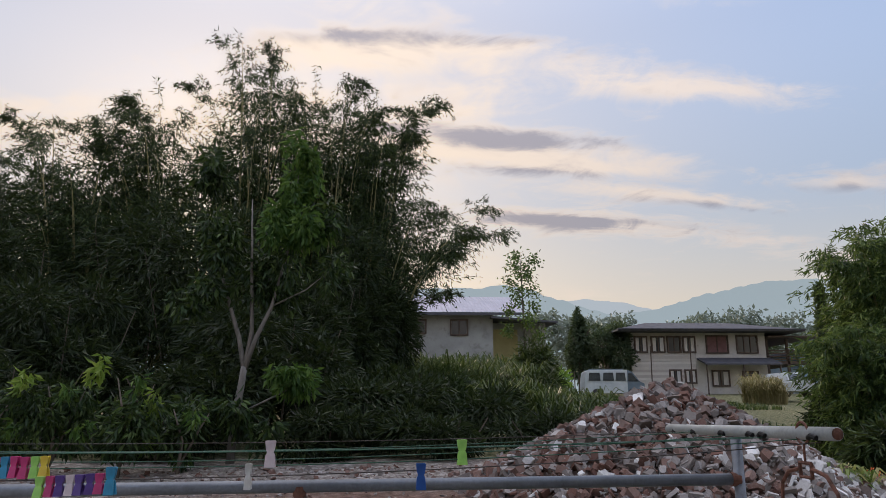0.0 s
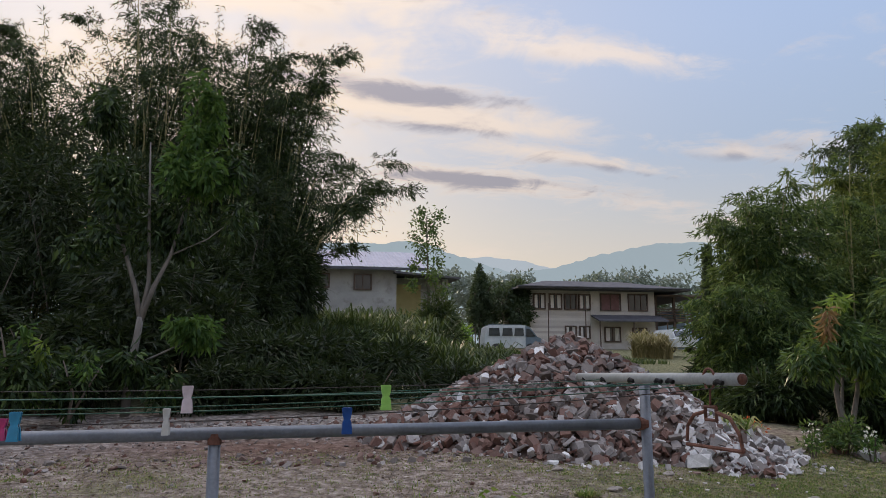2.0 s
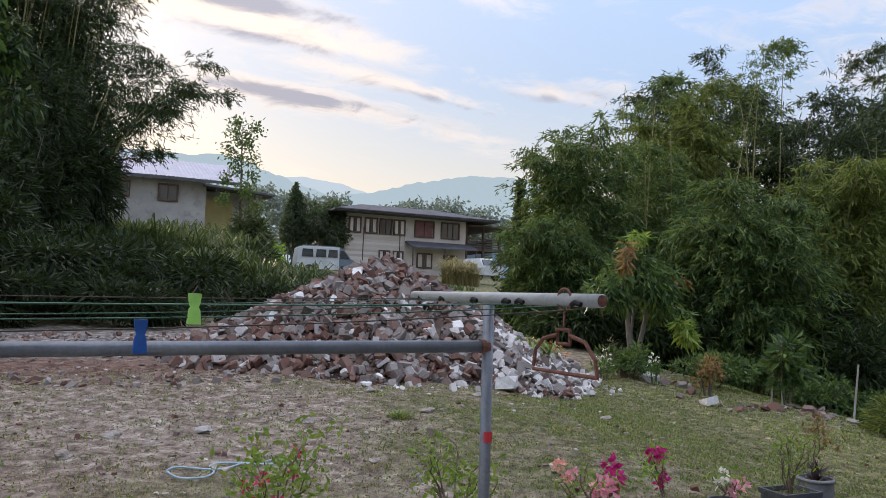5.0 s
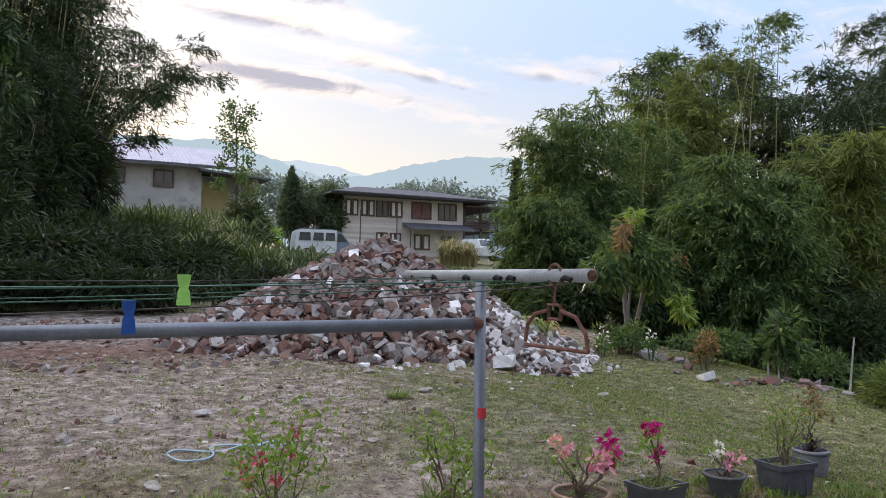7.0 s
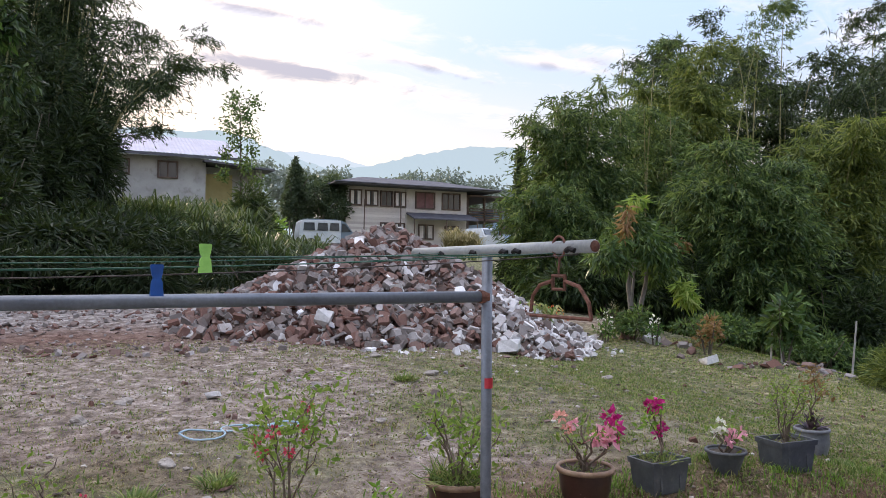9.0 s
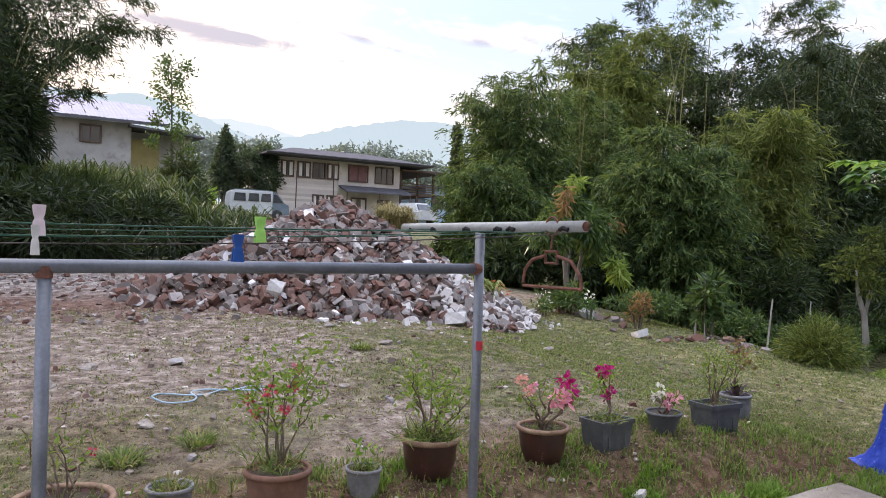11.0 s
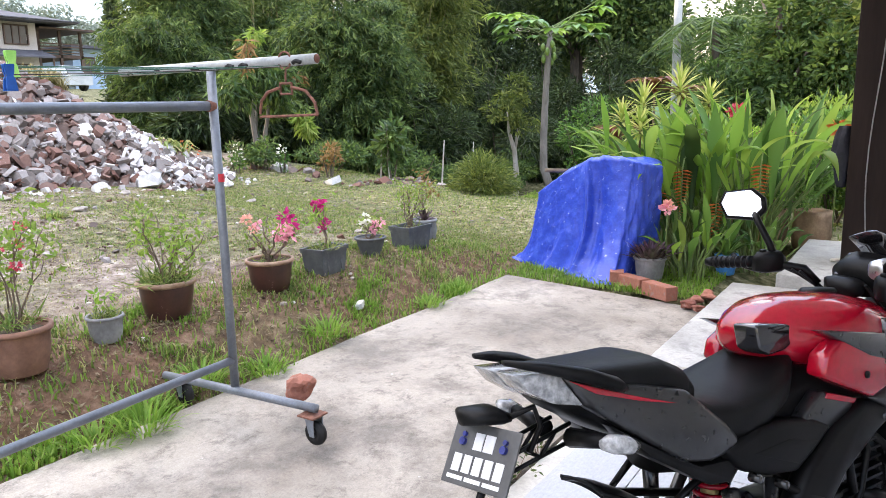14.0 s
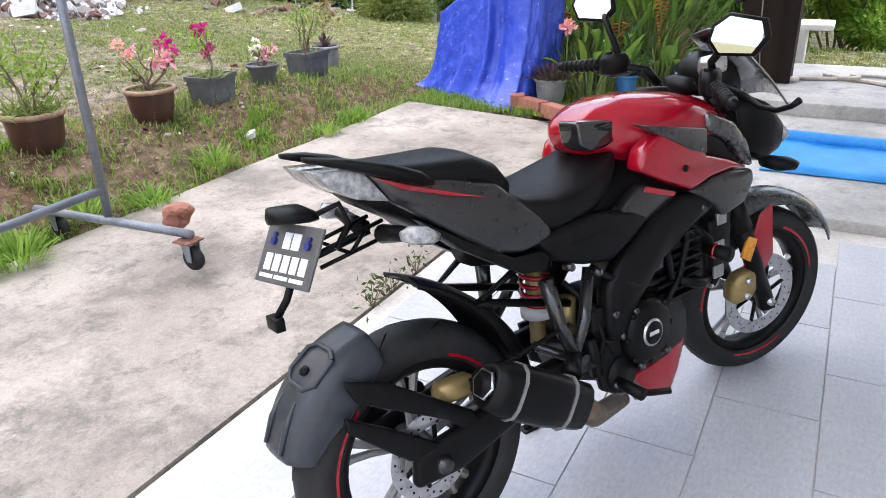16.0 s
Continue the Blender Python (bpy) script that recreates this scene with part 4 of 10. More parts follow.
def build_left_grove():
    lab = "tall dense bamboo clump, dark against the sky"
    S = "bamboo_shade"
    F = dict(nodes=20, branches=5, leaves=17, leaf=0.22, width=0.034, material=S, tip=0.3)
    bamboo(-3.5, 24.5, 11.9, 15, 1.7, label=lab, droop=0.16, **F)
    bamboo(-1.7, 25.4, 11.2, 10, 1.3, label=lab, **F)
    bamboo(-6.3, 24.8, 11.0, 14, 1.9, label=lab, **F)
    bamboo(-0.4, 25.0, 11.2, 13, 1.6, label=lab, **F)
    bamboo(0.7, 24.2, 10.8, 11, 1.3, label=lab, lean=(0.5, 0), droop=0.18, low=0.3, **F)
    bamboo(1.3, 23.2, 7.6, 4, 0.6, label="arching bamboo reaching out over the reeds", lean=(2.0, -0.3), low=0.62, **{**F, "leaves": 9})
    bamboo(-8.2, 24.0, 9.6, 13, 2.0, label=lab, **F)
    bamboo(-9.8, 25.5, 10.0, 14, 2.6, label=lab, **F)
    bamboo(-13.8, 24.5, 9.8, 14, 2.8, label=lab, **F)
    # thin leading shoots above the crowns
    for x, y, h, lx in ((-4.1, 24.2, 12.9, 0.2), (-3.2, 24.6, 12.4, 0.5), (-5.8, 24.6, 11.2, -0.8), (-1.6, 24.4, 11.8, 0.4), (-0.6, 24.6, 11.2, 0.5), (0.4, 24.3, 11.0, 0.5)):
        t = thing("bamboo_shoot", pose(x, y, float(ground_z(x, y))), "thin leading bamboo shoot above the crown", "bamboo")
        us = np.linspace(0, 1, 8)
        part("culm", new_tube([(lx * u * u, 0, h * u) for u in us], [0.035 * (1 - 0.9 * u) for u in us], 5), M["culm"], t)
        u = rng.uniform(0.6, 1, 150)
        p = np.stack([lx * u * u, 0 * u, h * u], 1) + rng.normal(0, 0.16, (150, 3)) * (1.25 - u)[:, None]
        leaf_mesh("foliage", p, rng.normal(size=p.shape) + np.array([0.3, 0, -0.2]), 0.24, 0.032, M[S], t)
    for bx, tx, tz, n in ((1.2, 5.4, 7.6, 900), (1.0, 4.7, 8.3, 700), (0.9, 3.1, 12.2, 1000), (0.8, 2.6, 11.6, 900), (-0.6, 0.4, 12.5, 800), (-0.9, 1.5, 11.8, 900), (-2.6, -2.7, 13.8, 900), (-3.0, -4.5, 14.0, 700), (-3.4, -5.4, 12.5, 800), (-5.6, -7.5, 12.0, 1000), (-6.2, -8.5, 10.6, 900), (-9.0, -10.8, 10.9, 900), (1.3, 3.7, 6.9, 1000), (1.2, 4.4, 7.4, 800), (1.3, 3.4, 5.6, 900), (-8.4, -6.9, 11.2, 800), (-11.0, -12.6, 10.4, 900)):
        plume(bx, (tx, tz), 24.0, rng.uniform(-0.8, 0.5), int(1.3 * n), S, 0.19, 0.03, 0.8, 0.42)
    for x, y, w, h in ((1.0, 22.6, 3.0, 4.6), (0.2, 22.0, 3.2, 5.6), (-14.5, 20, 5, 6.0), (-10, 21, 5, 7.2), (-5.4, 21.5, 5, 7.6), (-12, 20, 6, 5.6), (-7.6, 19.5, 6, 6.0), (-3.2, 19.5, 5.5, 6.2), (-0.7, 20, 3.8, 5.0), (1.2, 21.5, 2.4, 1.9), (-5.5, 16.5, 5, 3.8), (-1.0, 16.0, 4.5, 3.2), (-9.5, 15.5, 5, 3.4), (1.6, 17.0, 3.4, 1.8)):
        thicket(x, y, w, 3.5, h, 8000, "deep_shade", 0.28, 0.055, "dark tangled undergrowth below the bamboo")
    # added behind the crowns as dark fill, shaded by leaf colour
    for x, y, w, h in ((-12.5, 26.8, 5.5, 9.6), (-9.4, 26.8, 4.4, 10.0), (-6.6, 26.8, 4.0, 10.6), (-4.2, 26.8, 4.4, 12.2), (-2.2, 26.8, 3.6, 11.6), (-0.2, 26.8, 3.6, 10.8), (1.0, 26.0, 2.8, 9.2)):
        thicket(x, y, w, 2.6, h, 6500, "deep_shade", 0.30, 0.055, "near-black leaf mass standing for shade inside the bamboo")
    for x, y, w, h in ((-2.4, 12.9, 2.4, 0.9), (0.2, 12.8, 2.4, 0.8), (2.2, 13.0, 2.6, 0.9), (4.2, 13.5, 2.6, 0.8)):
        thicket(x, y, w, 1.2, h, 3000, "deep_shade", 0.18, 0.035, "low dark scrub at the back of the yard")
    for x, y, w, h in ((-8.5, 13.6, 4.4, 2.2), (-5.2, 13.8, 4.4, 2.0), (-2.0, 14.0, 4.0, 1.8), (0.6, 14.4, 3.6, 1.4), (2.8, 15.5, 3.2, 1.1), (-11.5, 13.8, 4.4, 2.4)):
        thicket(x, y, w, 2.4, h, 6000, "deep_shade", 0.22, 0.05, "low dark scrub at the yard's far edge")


build_left_grove()


def reeds(x, y, w, d, h, n, label="tall dark green reed grass", material="reed", name="reeds"):
    bx, by = x + rng.uniform(-w / 2, w / 2, n), y + rng.uniform(-d / 2, d / 2, n)
    z = ground_z(bx, by)
    hh = h * rng.uniform(0.45, 1.0, n) * np.clip(0.85 + 0.45 * wobble(bx * 1.1, by * 0.8, 3), 0.35, 1.4)
    az = rng.uniform(0, 2 * math.pi, n)
    out = np.stack([np.cos(az), np.sin(az), 0 * az], 1) * (hh * rng.uniform(0.15, 0.5, n))[:, None]
    side = np.stack([-np.sin(az), np.cos(az), 0 * az], 1) * 0.022 * rng.uniform(0.7, 1.4, n)[:, None]
    b = np.stack([bx, by, z], 1)
    up = np.array([0, 0, 1.0])
    p1 = b + out * 0.35 + up * (hh * 0.62)[:, None]
    p2 = b + out + up * (hh * 0.9)[:, None]
    p3 = b + out * 1.75 + up * (hh * 0.72)[:, None]
    v = np.stack([b - side, b + side, p1 + side, p1 - side, p2 + side * 0.8, p2 - side * 0.8, p3], 1).reshape(-1, 3)
    k = np.arange(n)[:, None] * 7
    f = np.concatenate([k + np.array([[0, 1, 2, 3]]), k + np.array([[3, 2, 4, 5]]), k + np.array([[5, 4, 6, 6]])])
    tri = np.concatenate([f[:, [0, 1, 2]], f[: 2 * n][:, [0, 2, 3]]])
    ob = mesh_np(name, v, tri, M[material])
    return tagged(ob, label, "reeds", kind="stuff")


reeds(3.4, 27.0, 5.6, 9.0, 1.9, 6000)
reeds(4.2, 20.5, 6.0, 5.0, 1.2, 6000)
reeds(5.4, 35.0, 5.6, 8.0, 2.2, 5000)
reeds(9.6, 26.0, 6.0, 12.0, 0.45, 7000)
reeds(8.0, 18.5, 6.0, 6.0, 0.4, 5000)
reeds(2.0, 40.0, 12.0, 8.0, 2.3, 6000)
reeds(14.0, 35.0, 8.0, 8.0, 0.25, 4000)
reeds(20.0, 36.5, 1.6, 1.4, 1.5, 1400, "pale yellow tuft of tall dry grass", "dry_grass")
reeds(6.9, 9.75, 0.6, 0.5, 0.75, 500, "pale green grass tuft behind the rubble", "grass", "grass_tuft")
for x, y, w, h, m in ((2.6, 19.0, 2.6, 1.3, "bamboo_shade"), (4.4, 19.6, 2.6, 1.0, "bamboo_shade"), (6.0, 20.5, 2.6, 0.7, "bamboo_shade"), (3.0, 22.4, 3.0, 1.6, "reed"), (5.2, 23.0, 2.8, 1.4, "bamboo_shade"), (6.9, 24.5, 2.2, 1.0, "reed"), (1.6, 24.6, 3.0, 1.8, "reed"), (4.4, 27.0, 3.0, 1.6, "bamboo"), (6.2, 28.0, 2.4, 1.7, "bamboo_shade"), (7.6, 16.6, 2.4, 0.5, "bamboo_shade"), (9.2, 29.0, 2.6, 0.6, "reed"), (10.5, 34.0, 3.0, 0.5, "reed")):
    thicket(x, y, w, 2.2, h, 5200, m, 0.24, 0.034, "tangled tall weeds and creepers before the houses", hang=0.1)
thicket(3.0, 27.5, 4.0, 3.0, 1.7, 6000, "bamboo", 0.28, 0.06, "tangled green creepers by the grey house")
thicket(7.3, 30.5, 2.2, 2.0, 3.2, 5000, "reed", 0.4, 0.05, "tall leaning grass beside a thin tree")
thicket(10.4, 43.0, 2.4, 2.0, 2.0, 2500, "lush", 0.5, 0.14, "pale green banana leaves by the fence")


def build_right_grove():
    lab = "leafy green bamboo clump behind the rubble"
    B, Y, S = "bamboo", "bamboo_yellow", "bamboo_shade"
    bamboo(12.6, 16.4, 5.8, 13, 1.3, 20, 5, 30, 0.21, 0.033, B, lab, reach=1.05, tip=0.35, droop=0.26)
    bamboo(11.0, 15.0, 2.7, 9, 1.0, 16, 5, 30, 0.21, 0.036, B, "leafy light green bamboo clump behind the rubble", reach=0.9, low=0.05)
    bamboo(15.2, 16.6, 6.1, 11, 1.4, 20, 5, 24, 0.22, 0.034, B, lab, reach=1.05, tip=0.35)
    bamboo(13.1, 11.4, 4.0, 13, 1.1, 18, 5, 40, 0.19, 0.032, B, "drooping dark green bamboo clump", droop=0.34, reach=1.0, low=0.08)
    bamboo(16.8, 12.2, 5.2, 13, 1.3, 18, 5, 26, 0.27, 0.036, Y, "yellow-green young bamboo clump", droop=0.2, reach=1.0)
    bamboo(17.6, 18.0, 7.6, 10, 1.6, 18, 5, 34, 0.27, 0.038, Y, "sunlit yellowish bamboo clump", droop=0.34, reach=1.1)
    for x, y, h in ((22.0, 21.5, 8.9), (25.5, 20.5, 9.4), (29.5, 19.0, 8.8), (33.0, 15.5, 9.8), (30.5, 18.5, 10.2), (27.5, 16.5, 9.6), (24.0, 15.0, 8.2), (37.0, 12.5, 5.5), (41, 9.0, 5.5)):
        bamboo(x, y, h, 12, 2.6, 17, 5, 22, 0.31, 0.046, S if x < 32 else B, "tall arching bamboo clump on the slope", droop=0.32, reach=1.5)
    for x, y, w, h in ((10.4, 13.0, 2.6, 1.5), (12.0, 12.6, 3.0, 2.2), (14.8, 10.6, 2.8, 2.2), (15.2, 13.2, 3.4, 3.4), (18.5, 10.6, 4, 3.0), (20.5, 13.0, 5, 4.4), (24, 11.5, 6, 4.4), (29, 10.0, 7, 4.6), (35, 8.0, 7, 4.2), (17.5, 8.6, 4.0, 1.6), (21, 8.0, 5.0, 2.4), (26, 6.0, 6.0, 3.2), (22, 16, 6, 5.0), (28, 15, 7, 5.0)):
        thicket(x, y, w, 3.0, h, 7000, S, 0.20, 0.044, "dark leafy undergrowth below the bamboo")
    # plumes along the skyline
    for bx, tx, tz, y, n, m in ((19.0, 17.1, 7.7, 19, 800, B), (19.6, 17.9, 8.7, 19, 800, B), (20.4, 20.0, 9.9, 19, 900, S), (22.0, 22.5, 10.6, 19, 900, B), (23.4, 24.4, 11.2, 19, 900, B), (25.6, 27.4, 10.9, 19, 900, S), (29.6, 31.8, 12.2, 19, 900, B), (33.0, 35.4, 11.0, 19, 900, B), (28.2, 28.6, 11.6, 19, 900, S), (21.4, 20.9, 9.0, 18.4, 900, Y), (18.6, 18.4, 8.0, 18.4, 900, B)):
        plume(bx, (tx, tz), y, rng.uniform(-0.8, 0.6), int(1.7 * n), m, 0.20, 0.032, 1.0, 0.35, "arching feathery bamboo plume above the grove")
    # tall dark trees past the grove's end
    for x, y, w, h in ((28.0, 12.6, 6.0, 11.0), (27.6, 10.6, 4.4, 8.2)):
        far_tree("grove_tree", x, y, float(ground_z(x, y)), w, h, 14000, M[B], "tall dark leafy tree at the grove's end", 16, 0.24)
    # shade in the hollows between the clumps, put in as near-black leaves
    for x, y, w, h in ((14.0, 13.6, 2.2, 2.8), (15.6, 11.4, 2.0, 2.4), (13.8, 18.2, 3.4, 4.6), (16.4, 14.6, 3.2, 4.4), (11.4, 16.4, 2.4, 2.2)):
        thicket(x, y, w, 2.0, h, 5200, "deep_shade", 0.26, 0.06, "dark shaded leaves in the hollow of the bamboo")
    # bare leading shoots above the leaves
    for x, y, h, lx in ((13.7, 16.0, 7.2, 0.2), (14.4, 15.8, 6.9, 0.35), (15.4, 15.8, 6.2, -0.1), (17.0, 15.6, 8.2, 1.4), (18.0, 11.9, 6.0, 0.0)):
        t = thing("bamboo_shoot", pose(x, y, float(ground_z(x, y))), "thin bare bamboo shoot above the clump", "bamboo")
        us = np.linspace(0, 1, 8)
        part("culm", new_tube([(lx * u * u, 0, h * u) for u in us], [0.035 * (1 - 0.85 * u) for u in us], 6), M["culm"], t)
        p = np.array([(lx * u * u, 0, h * u) for u in rng.uniform(0.55, 1, 60)])
        leaf_mesh("foliage", p, rng.normal(size=p.shape) + np.array([0, 0, 0.6]), 0.16, 0.02, M["bamboo_yellow"], t)


build_right_grove()


# ---- rubble pile ----
def pile_h(x, y):
    x, y = np.asarray(x, float), np.asarray(y, float)
    dx, dy = x - 5.15, y - 10.5
    ang = np.arctan2(dy, dx)
    rx = np.where(dx > 0, 3.0, 2.7)
    r = np.sqrt((dx / rx) ** 2 + (dy / 2.25) ** 2)
    r = r * (1 + 0.07 * np.sin(3 * ang + 1) + 0.05 * np.sin(7 * ang))
    return 1.34 * np.clip(1.03 - r, 0, 1.0) ** 0.92


def chunk(seed, kind):
    """A broken brick or lump: a box with corners knocked off."""
    r = random.Random(seed)
    bm = bmesh.new()
    if kind == "brick":
        s = (0.5 * r.uniform(0.7, 1.25), 0.5 * r.uniform(0.5, 0.7), 0.5 * r.uniform(0.38, 0.52))
    elif kind == "slab":
        s = (0.5 * r.uniform(0.8, 1.3), 0.5 * r.uniform(0.6, 1.0), 0.5 * r.uniform(0.14, 0.26))
    else:
        s = (0.5 * r.uniform(0.6, 1.0), 0.5 * r.uniform(0.5, 0.9), 0.5 * r.uniform(0.45, 0.8))
    bmesh.ops.create_cube(bm, size=2.0)
    for v in bm.verts:
        j = 0.16 if kind == "brick" else 0.3
        v.co = Vector((v.co.x * s[0] * r.uniform(1 - j, 1), v.co.y * s[1] * r.uniform(1 - j, 1), v.co.z * s[2] * r.uniform(1 - j, 1)))
    for k in range(2 if kind == "brick" else 4):
        n = Vector((r.uniform(-1, 1), r.uniform(-1, 1), r.uniform(-0.7, 1))).normalized()
        d = max(v.co.dot(n) for v in bm.verts) * r.uniform(0.66, 0.88)
        g = bmesh.ops.bisect_plane(bm, geom=bm.verts[:] + bm.edges[:] + bm.faces[:], plane_co=n * d, plane_no=n, clear_outer=True)
        es = [e for e in g["geom_cut"] if isinstance(e, bmesh.types.BMEdge)]
        if len(es) > 2:
            bmesh.ops.edgeloop_fill(bm, edges=es)
    bmesh.ops.recalc_face_normals(bm, faces=bm.faces[:])
    return bm


def joined_stones(name, spots, sizes, seeds, material, parent=None, label="", flat=0.6):
    """Many small broken stones, one mesh."""
    base = []
    for s in range(6):
        bm = chunk(100 + s, "lump" if s % 2 else "slab")
        bmesh.ops.triangulate(bm, faces=bm.faces[:])
        bm.verts.index_update()
        base.append((np.array([v.co[:] for v in bm.verts]), np.array([[v.index for v in f.verts] for f in bm.faces])))
        bm.free()
    vs, fs, off = [], [], 0
    rr = np.random.default_rng(seeds)
    for p, s in zip(spots, sizes):
        v, f = base[rr.integers(0, 6)]
        e = Euler((rr.uniform(-flat, flat), rr.uniform(-flat, flat), rr.uniform(0, 6.3))).to_matrix()
        vs.append(v @ np.array(e).T * s + p)
        fs.append(f + off)
        off += len(v)
    ob = mesh_np(name, np.concatenate(vs), np.concatenate(fs), material, parent)
    return tagged(ob, label, kind="stuff")


RUBBLE = [(0.0, (0.060, 0.036, 0.030)), (0.20, (0.15, 0.080, 0.062)), (0.38, (0.20, 0.135, 0.115)), (0.52, (0.135, 0.115, 0.105)), (0.68, (0.22, 0.195, 0.182)), (0.86, (0.31, 0.285, 0.275)), (1.0, (0.74, 0.72, 0.71))]


def build_pile():
    piece_m = surface("broken_brick", RUBBLE, 5, 0.9, 0.9, random_by="object", fine=24, spots=(0.60, 0.72, (0.38, 0.35, 0.33)), spec=0.2)
    grit_m = surface("broken_grit", RUBBLE, 3, 0.9, 0.4, random_by="island", fine=40, spec=0.2)
    dust_m = surface("rubble_dust", [(0.3, (0.07, 0.045, 0.035)), (0.7, (0.17, 0.12, 0.10))], 5, 0.95, 0.6)
    t = thing("rubble_pile", pose(0, 0, 0), "large heap of broken bricks, concrete lumps and plaster", "rubble")
    xs, ys = np.linspace(1.9, 8.5, 90), np.linspace(7.9, 13.2, 72)
    X, Y = np.meshgrid(xs, ys)
    Z = ground_z(X, Y) - 0.12 + pile_h(X, Y) + 0.03 * wobble(X * 4, Y * 4, 3)
    n = len(xs)
    i = (np.arange(len(ys) - 1)[:, None] * n + np.arange(n - 1)[None]).ravel()
    mesh_np("mound", np.stack([X.ravel(), Y.ravel(), Z.ravel()], 1), np.stack([i, i + 1, i + 1 + n, i + n], 1), dust_m, t, True)
    meshes = []
    for s in range(16):
        bm = chunk(s, "brick" if s < 6 else ("lump" if s < 13 else "slab"))
        me = bpy.data.meshes.new("brick")
        bm.to_mesh(me)
        bm.free()
        meshes.append(finish(me, piece_m))
    red_m = surface("red_brick_rubble", [(0.1, (0.10, 0.054, 0.042)), (0.5, (0.175, 0.102, 0.083)), (0.9, (0.27, 0.185, 0.16))], 6, 0.9, 0.5, random_by="object", fine=40, spots=(0.60, 0.70, (0.42, 0.38, 0.36)), spec=0.2)
    pale_m = surface("pale_plaster_rubble", [(0.1, (0.36, 0.345, 0.34)), (0.5, (0.52, 0.51, 0.505)), (0.9, (0.72, 0.72, 0.72))], 6, 0.9, 0.4, random_by="object", fine=40, spec=0.2)
    others = {}
    for key, mat in (("red", red_m), ("pale", pale_m)):
        others[key] = []
        for me in meshes:
            c = me.copy()
            c.materials.clear()
            others[key].append(finish(c, mat))
    rr = np.random.default_rng(3)
    count = 0
    while count < 300:
        x, y = rr.uniform(2.3, 8.0), rr.uniform(8.1, 11.6)
        hgt = float(pile_h(x, y))
        if hgt < 0.02 or (hgt < 0.2 and rr.random() < 0.3):
            continue
        pick, q = rr.integers(0, 16), rr.random()
        pale = q < 0.11 + 0.42 * float(smoothstep(4.8, 7.2, x)) * (hgt < 0.75)
        red = not pale and q < 0.40 + 0.4 * float(1 - smoothstep(3.2, 4.6, x))
        o = new("brick", others["pale"][pick] if pale else others["red"][pick] if red else meshes[pick])
        o.parent = t
        s = rr.uniform(0.10, 0.22)
        o.scale = (s, s, s)
        o.location = (x, y, float(ground_z(x, y)) - 0.09 + hgt + 0.25 * s)
        o.rotation_euler = tuple(rr.uniform(-0.9, 0.9, 2)) + (rr.uniform(0, 6.3),)
        count += 1
    x, y = rr.uniform(2.1, 8.3, 9500), rr.uniform(8.0, 12.0, 9500)
    hgt = pile_h(x, y)
    keep = (hgt > 0.015)
    x, y, hgt = x[keep], y[keep], hgt[keep]
    size = 0.03 + 0.17 * rr.random(len(x)) ** 2.2
    spots = np.stack([x, y, ground_z(x, y) - 0.09 + hgt + 0.2 * size], 1)
    white = rr.random(len(x)) < 0.05 + 0.5 * smoothstep(4.7, 6.6, x) * (1 - smoothstep(0.6, 1.0, hgt))
    joined_stones("rubble", spots[~white], size[~white], 5, grit_m, t, "", 1.2)
    plaster_m = surface("plaster_bits", [(0.0, (0.30, 0.28, 0.27)), (0.5, (0.52, 0.50, 0.49)), (1.0, (0.78, 0.775, 0.77))], 3, 0.9, 0.4, random_by="island", fine=40, spec=0.2)
    joined_stones("plaster", spots[white], size[white], 8, plaster_m, t, "pale plaster bits among the bricks", 1.2)
    x, y = np.concatenate([rr.normal(4.7, 0.45, 26), rr.uniform(6.0, 7.9, 50)]), np.concatenate([rr.normal(8.25, 0.12, 26), rr.uniform(8.45, 9.6, 50)])
    size = 0.03 + 0.12 * rr.random(76) ** 2
    joined_stones("plaster", np.stack([x, y, ground_z(x, y) - 0.09 * (pile_h(x, y) > 0.02) + pile_h(x, y) + 0.2 * size], 1), size, 9, plaster_m, t, "white plaster fragments along the foot of the heap", 0.5)
    # white lumps at the foot, and scatter over the yard
    white_m = surface("white_plaster", [(0.3, (0.42, 0.41, 0.40)), (0.7, (0.60, 0.59, 0.58))], 6, 0.8, 0.3)
    for x, y, s, lab in ((5.72, 8.22, 0.28, "white broken plaster block at the foot of the heap"), (3.75, 9.05, 0.34, "white upright slab fragment in the heap"), (2.19, 6.88, 0.14, "white stone lying on the dry grass"), (8.8, 9.27, 0.26, "white plaster fragment at the yard's edge"), (8.5, 7.9, 0.24, "white plaster fragment at the yard's edge"), (4.1, 3.76, 0.10, "pale stone set in the grass bank")):
        o = part("stone", chunk(int(x * 100), "lump"), white_m)
        o.scale = (s, s, s * (0.8 if s < 0.27 else 1.1))
        o.location = (x, y, float(ground_z(x, y)) + float(pile_h(x, y)) * 0.7 + 0.24 * s)
        o.rotation_euler = (0.3, 0.2, x * 7)
        tagged(o, lab, "stone")
    k = 420
    x = rr.uniform(-1.5, 8.8, k)
    y = rr.uniform(4.6, 9.6, k)
    size = 0.015 + 0.055 * rr.random(k) ** 3
    ob = joined_stones("pebbles", np.stack([x, y, ground_z(x, y) + 0.15 * size], 1), size, 6, grit_m, None, "", 0.4)
    tagged(ob, "small pale stones strewn over the dry grass", "pebbles")
    x, y = rr.uniform(-6, 4.2, 2600), 8.6 + 3.4 * rr.random(2600)
    size = (0.02 + 0.09 * rr.random(2600) ** 3) * np.where(np.abs(y - 9.7) < 0.45, 0.55, 1.0)
    ob = joined_stones("pebbles", np.stack([x, y, ground_z(x, y) + 0.15 * size], 1), size, 7, grit_m, None, "", 0.6)
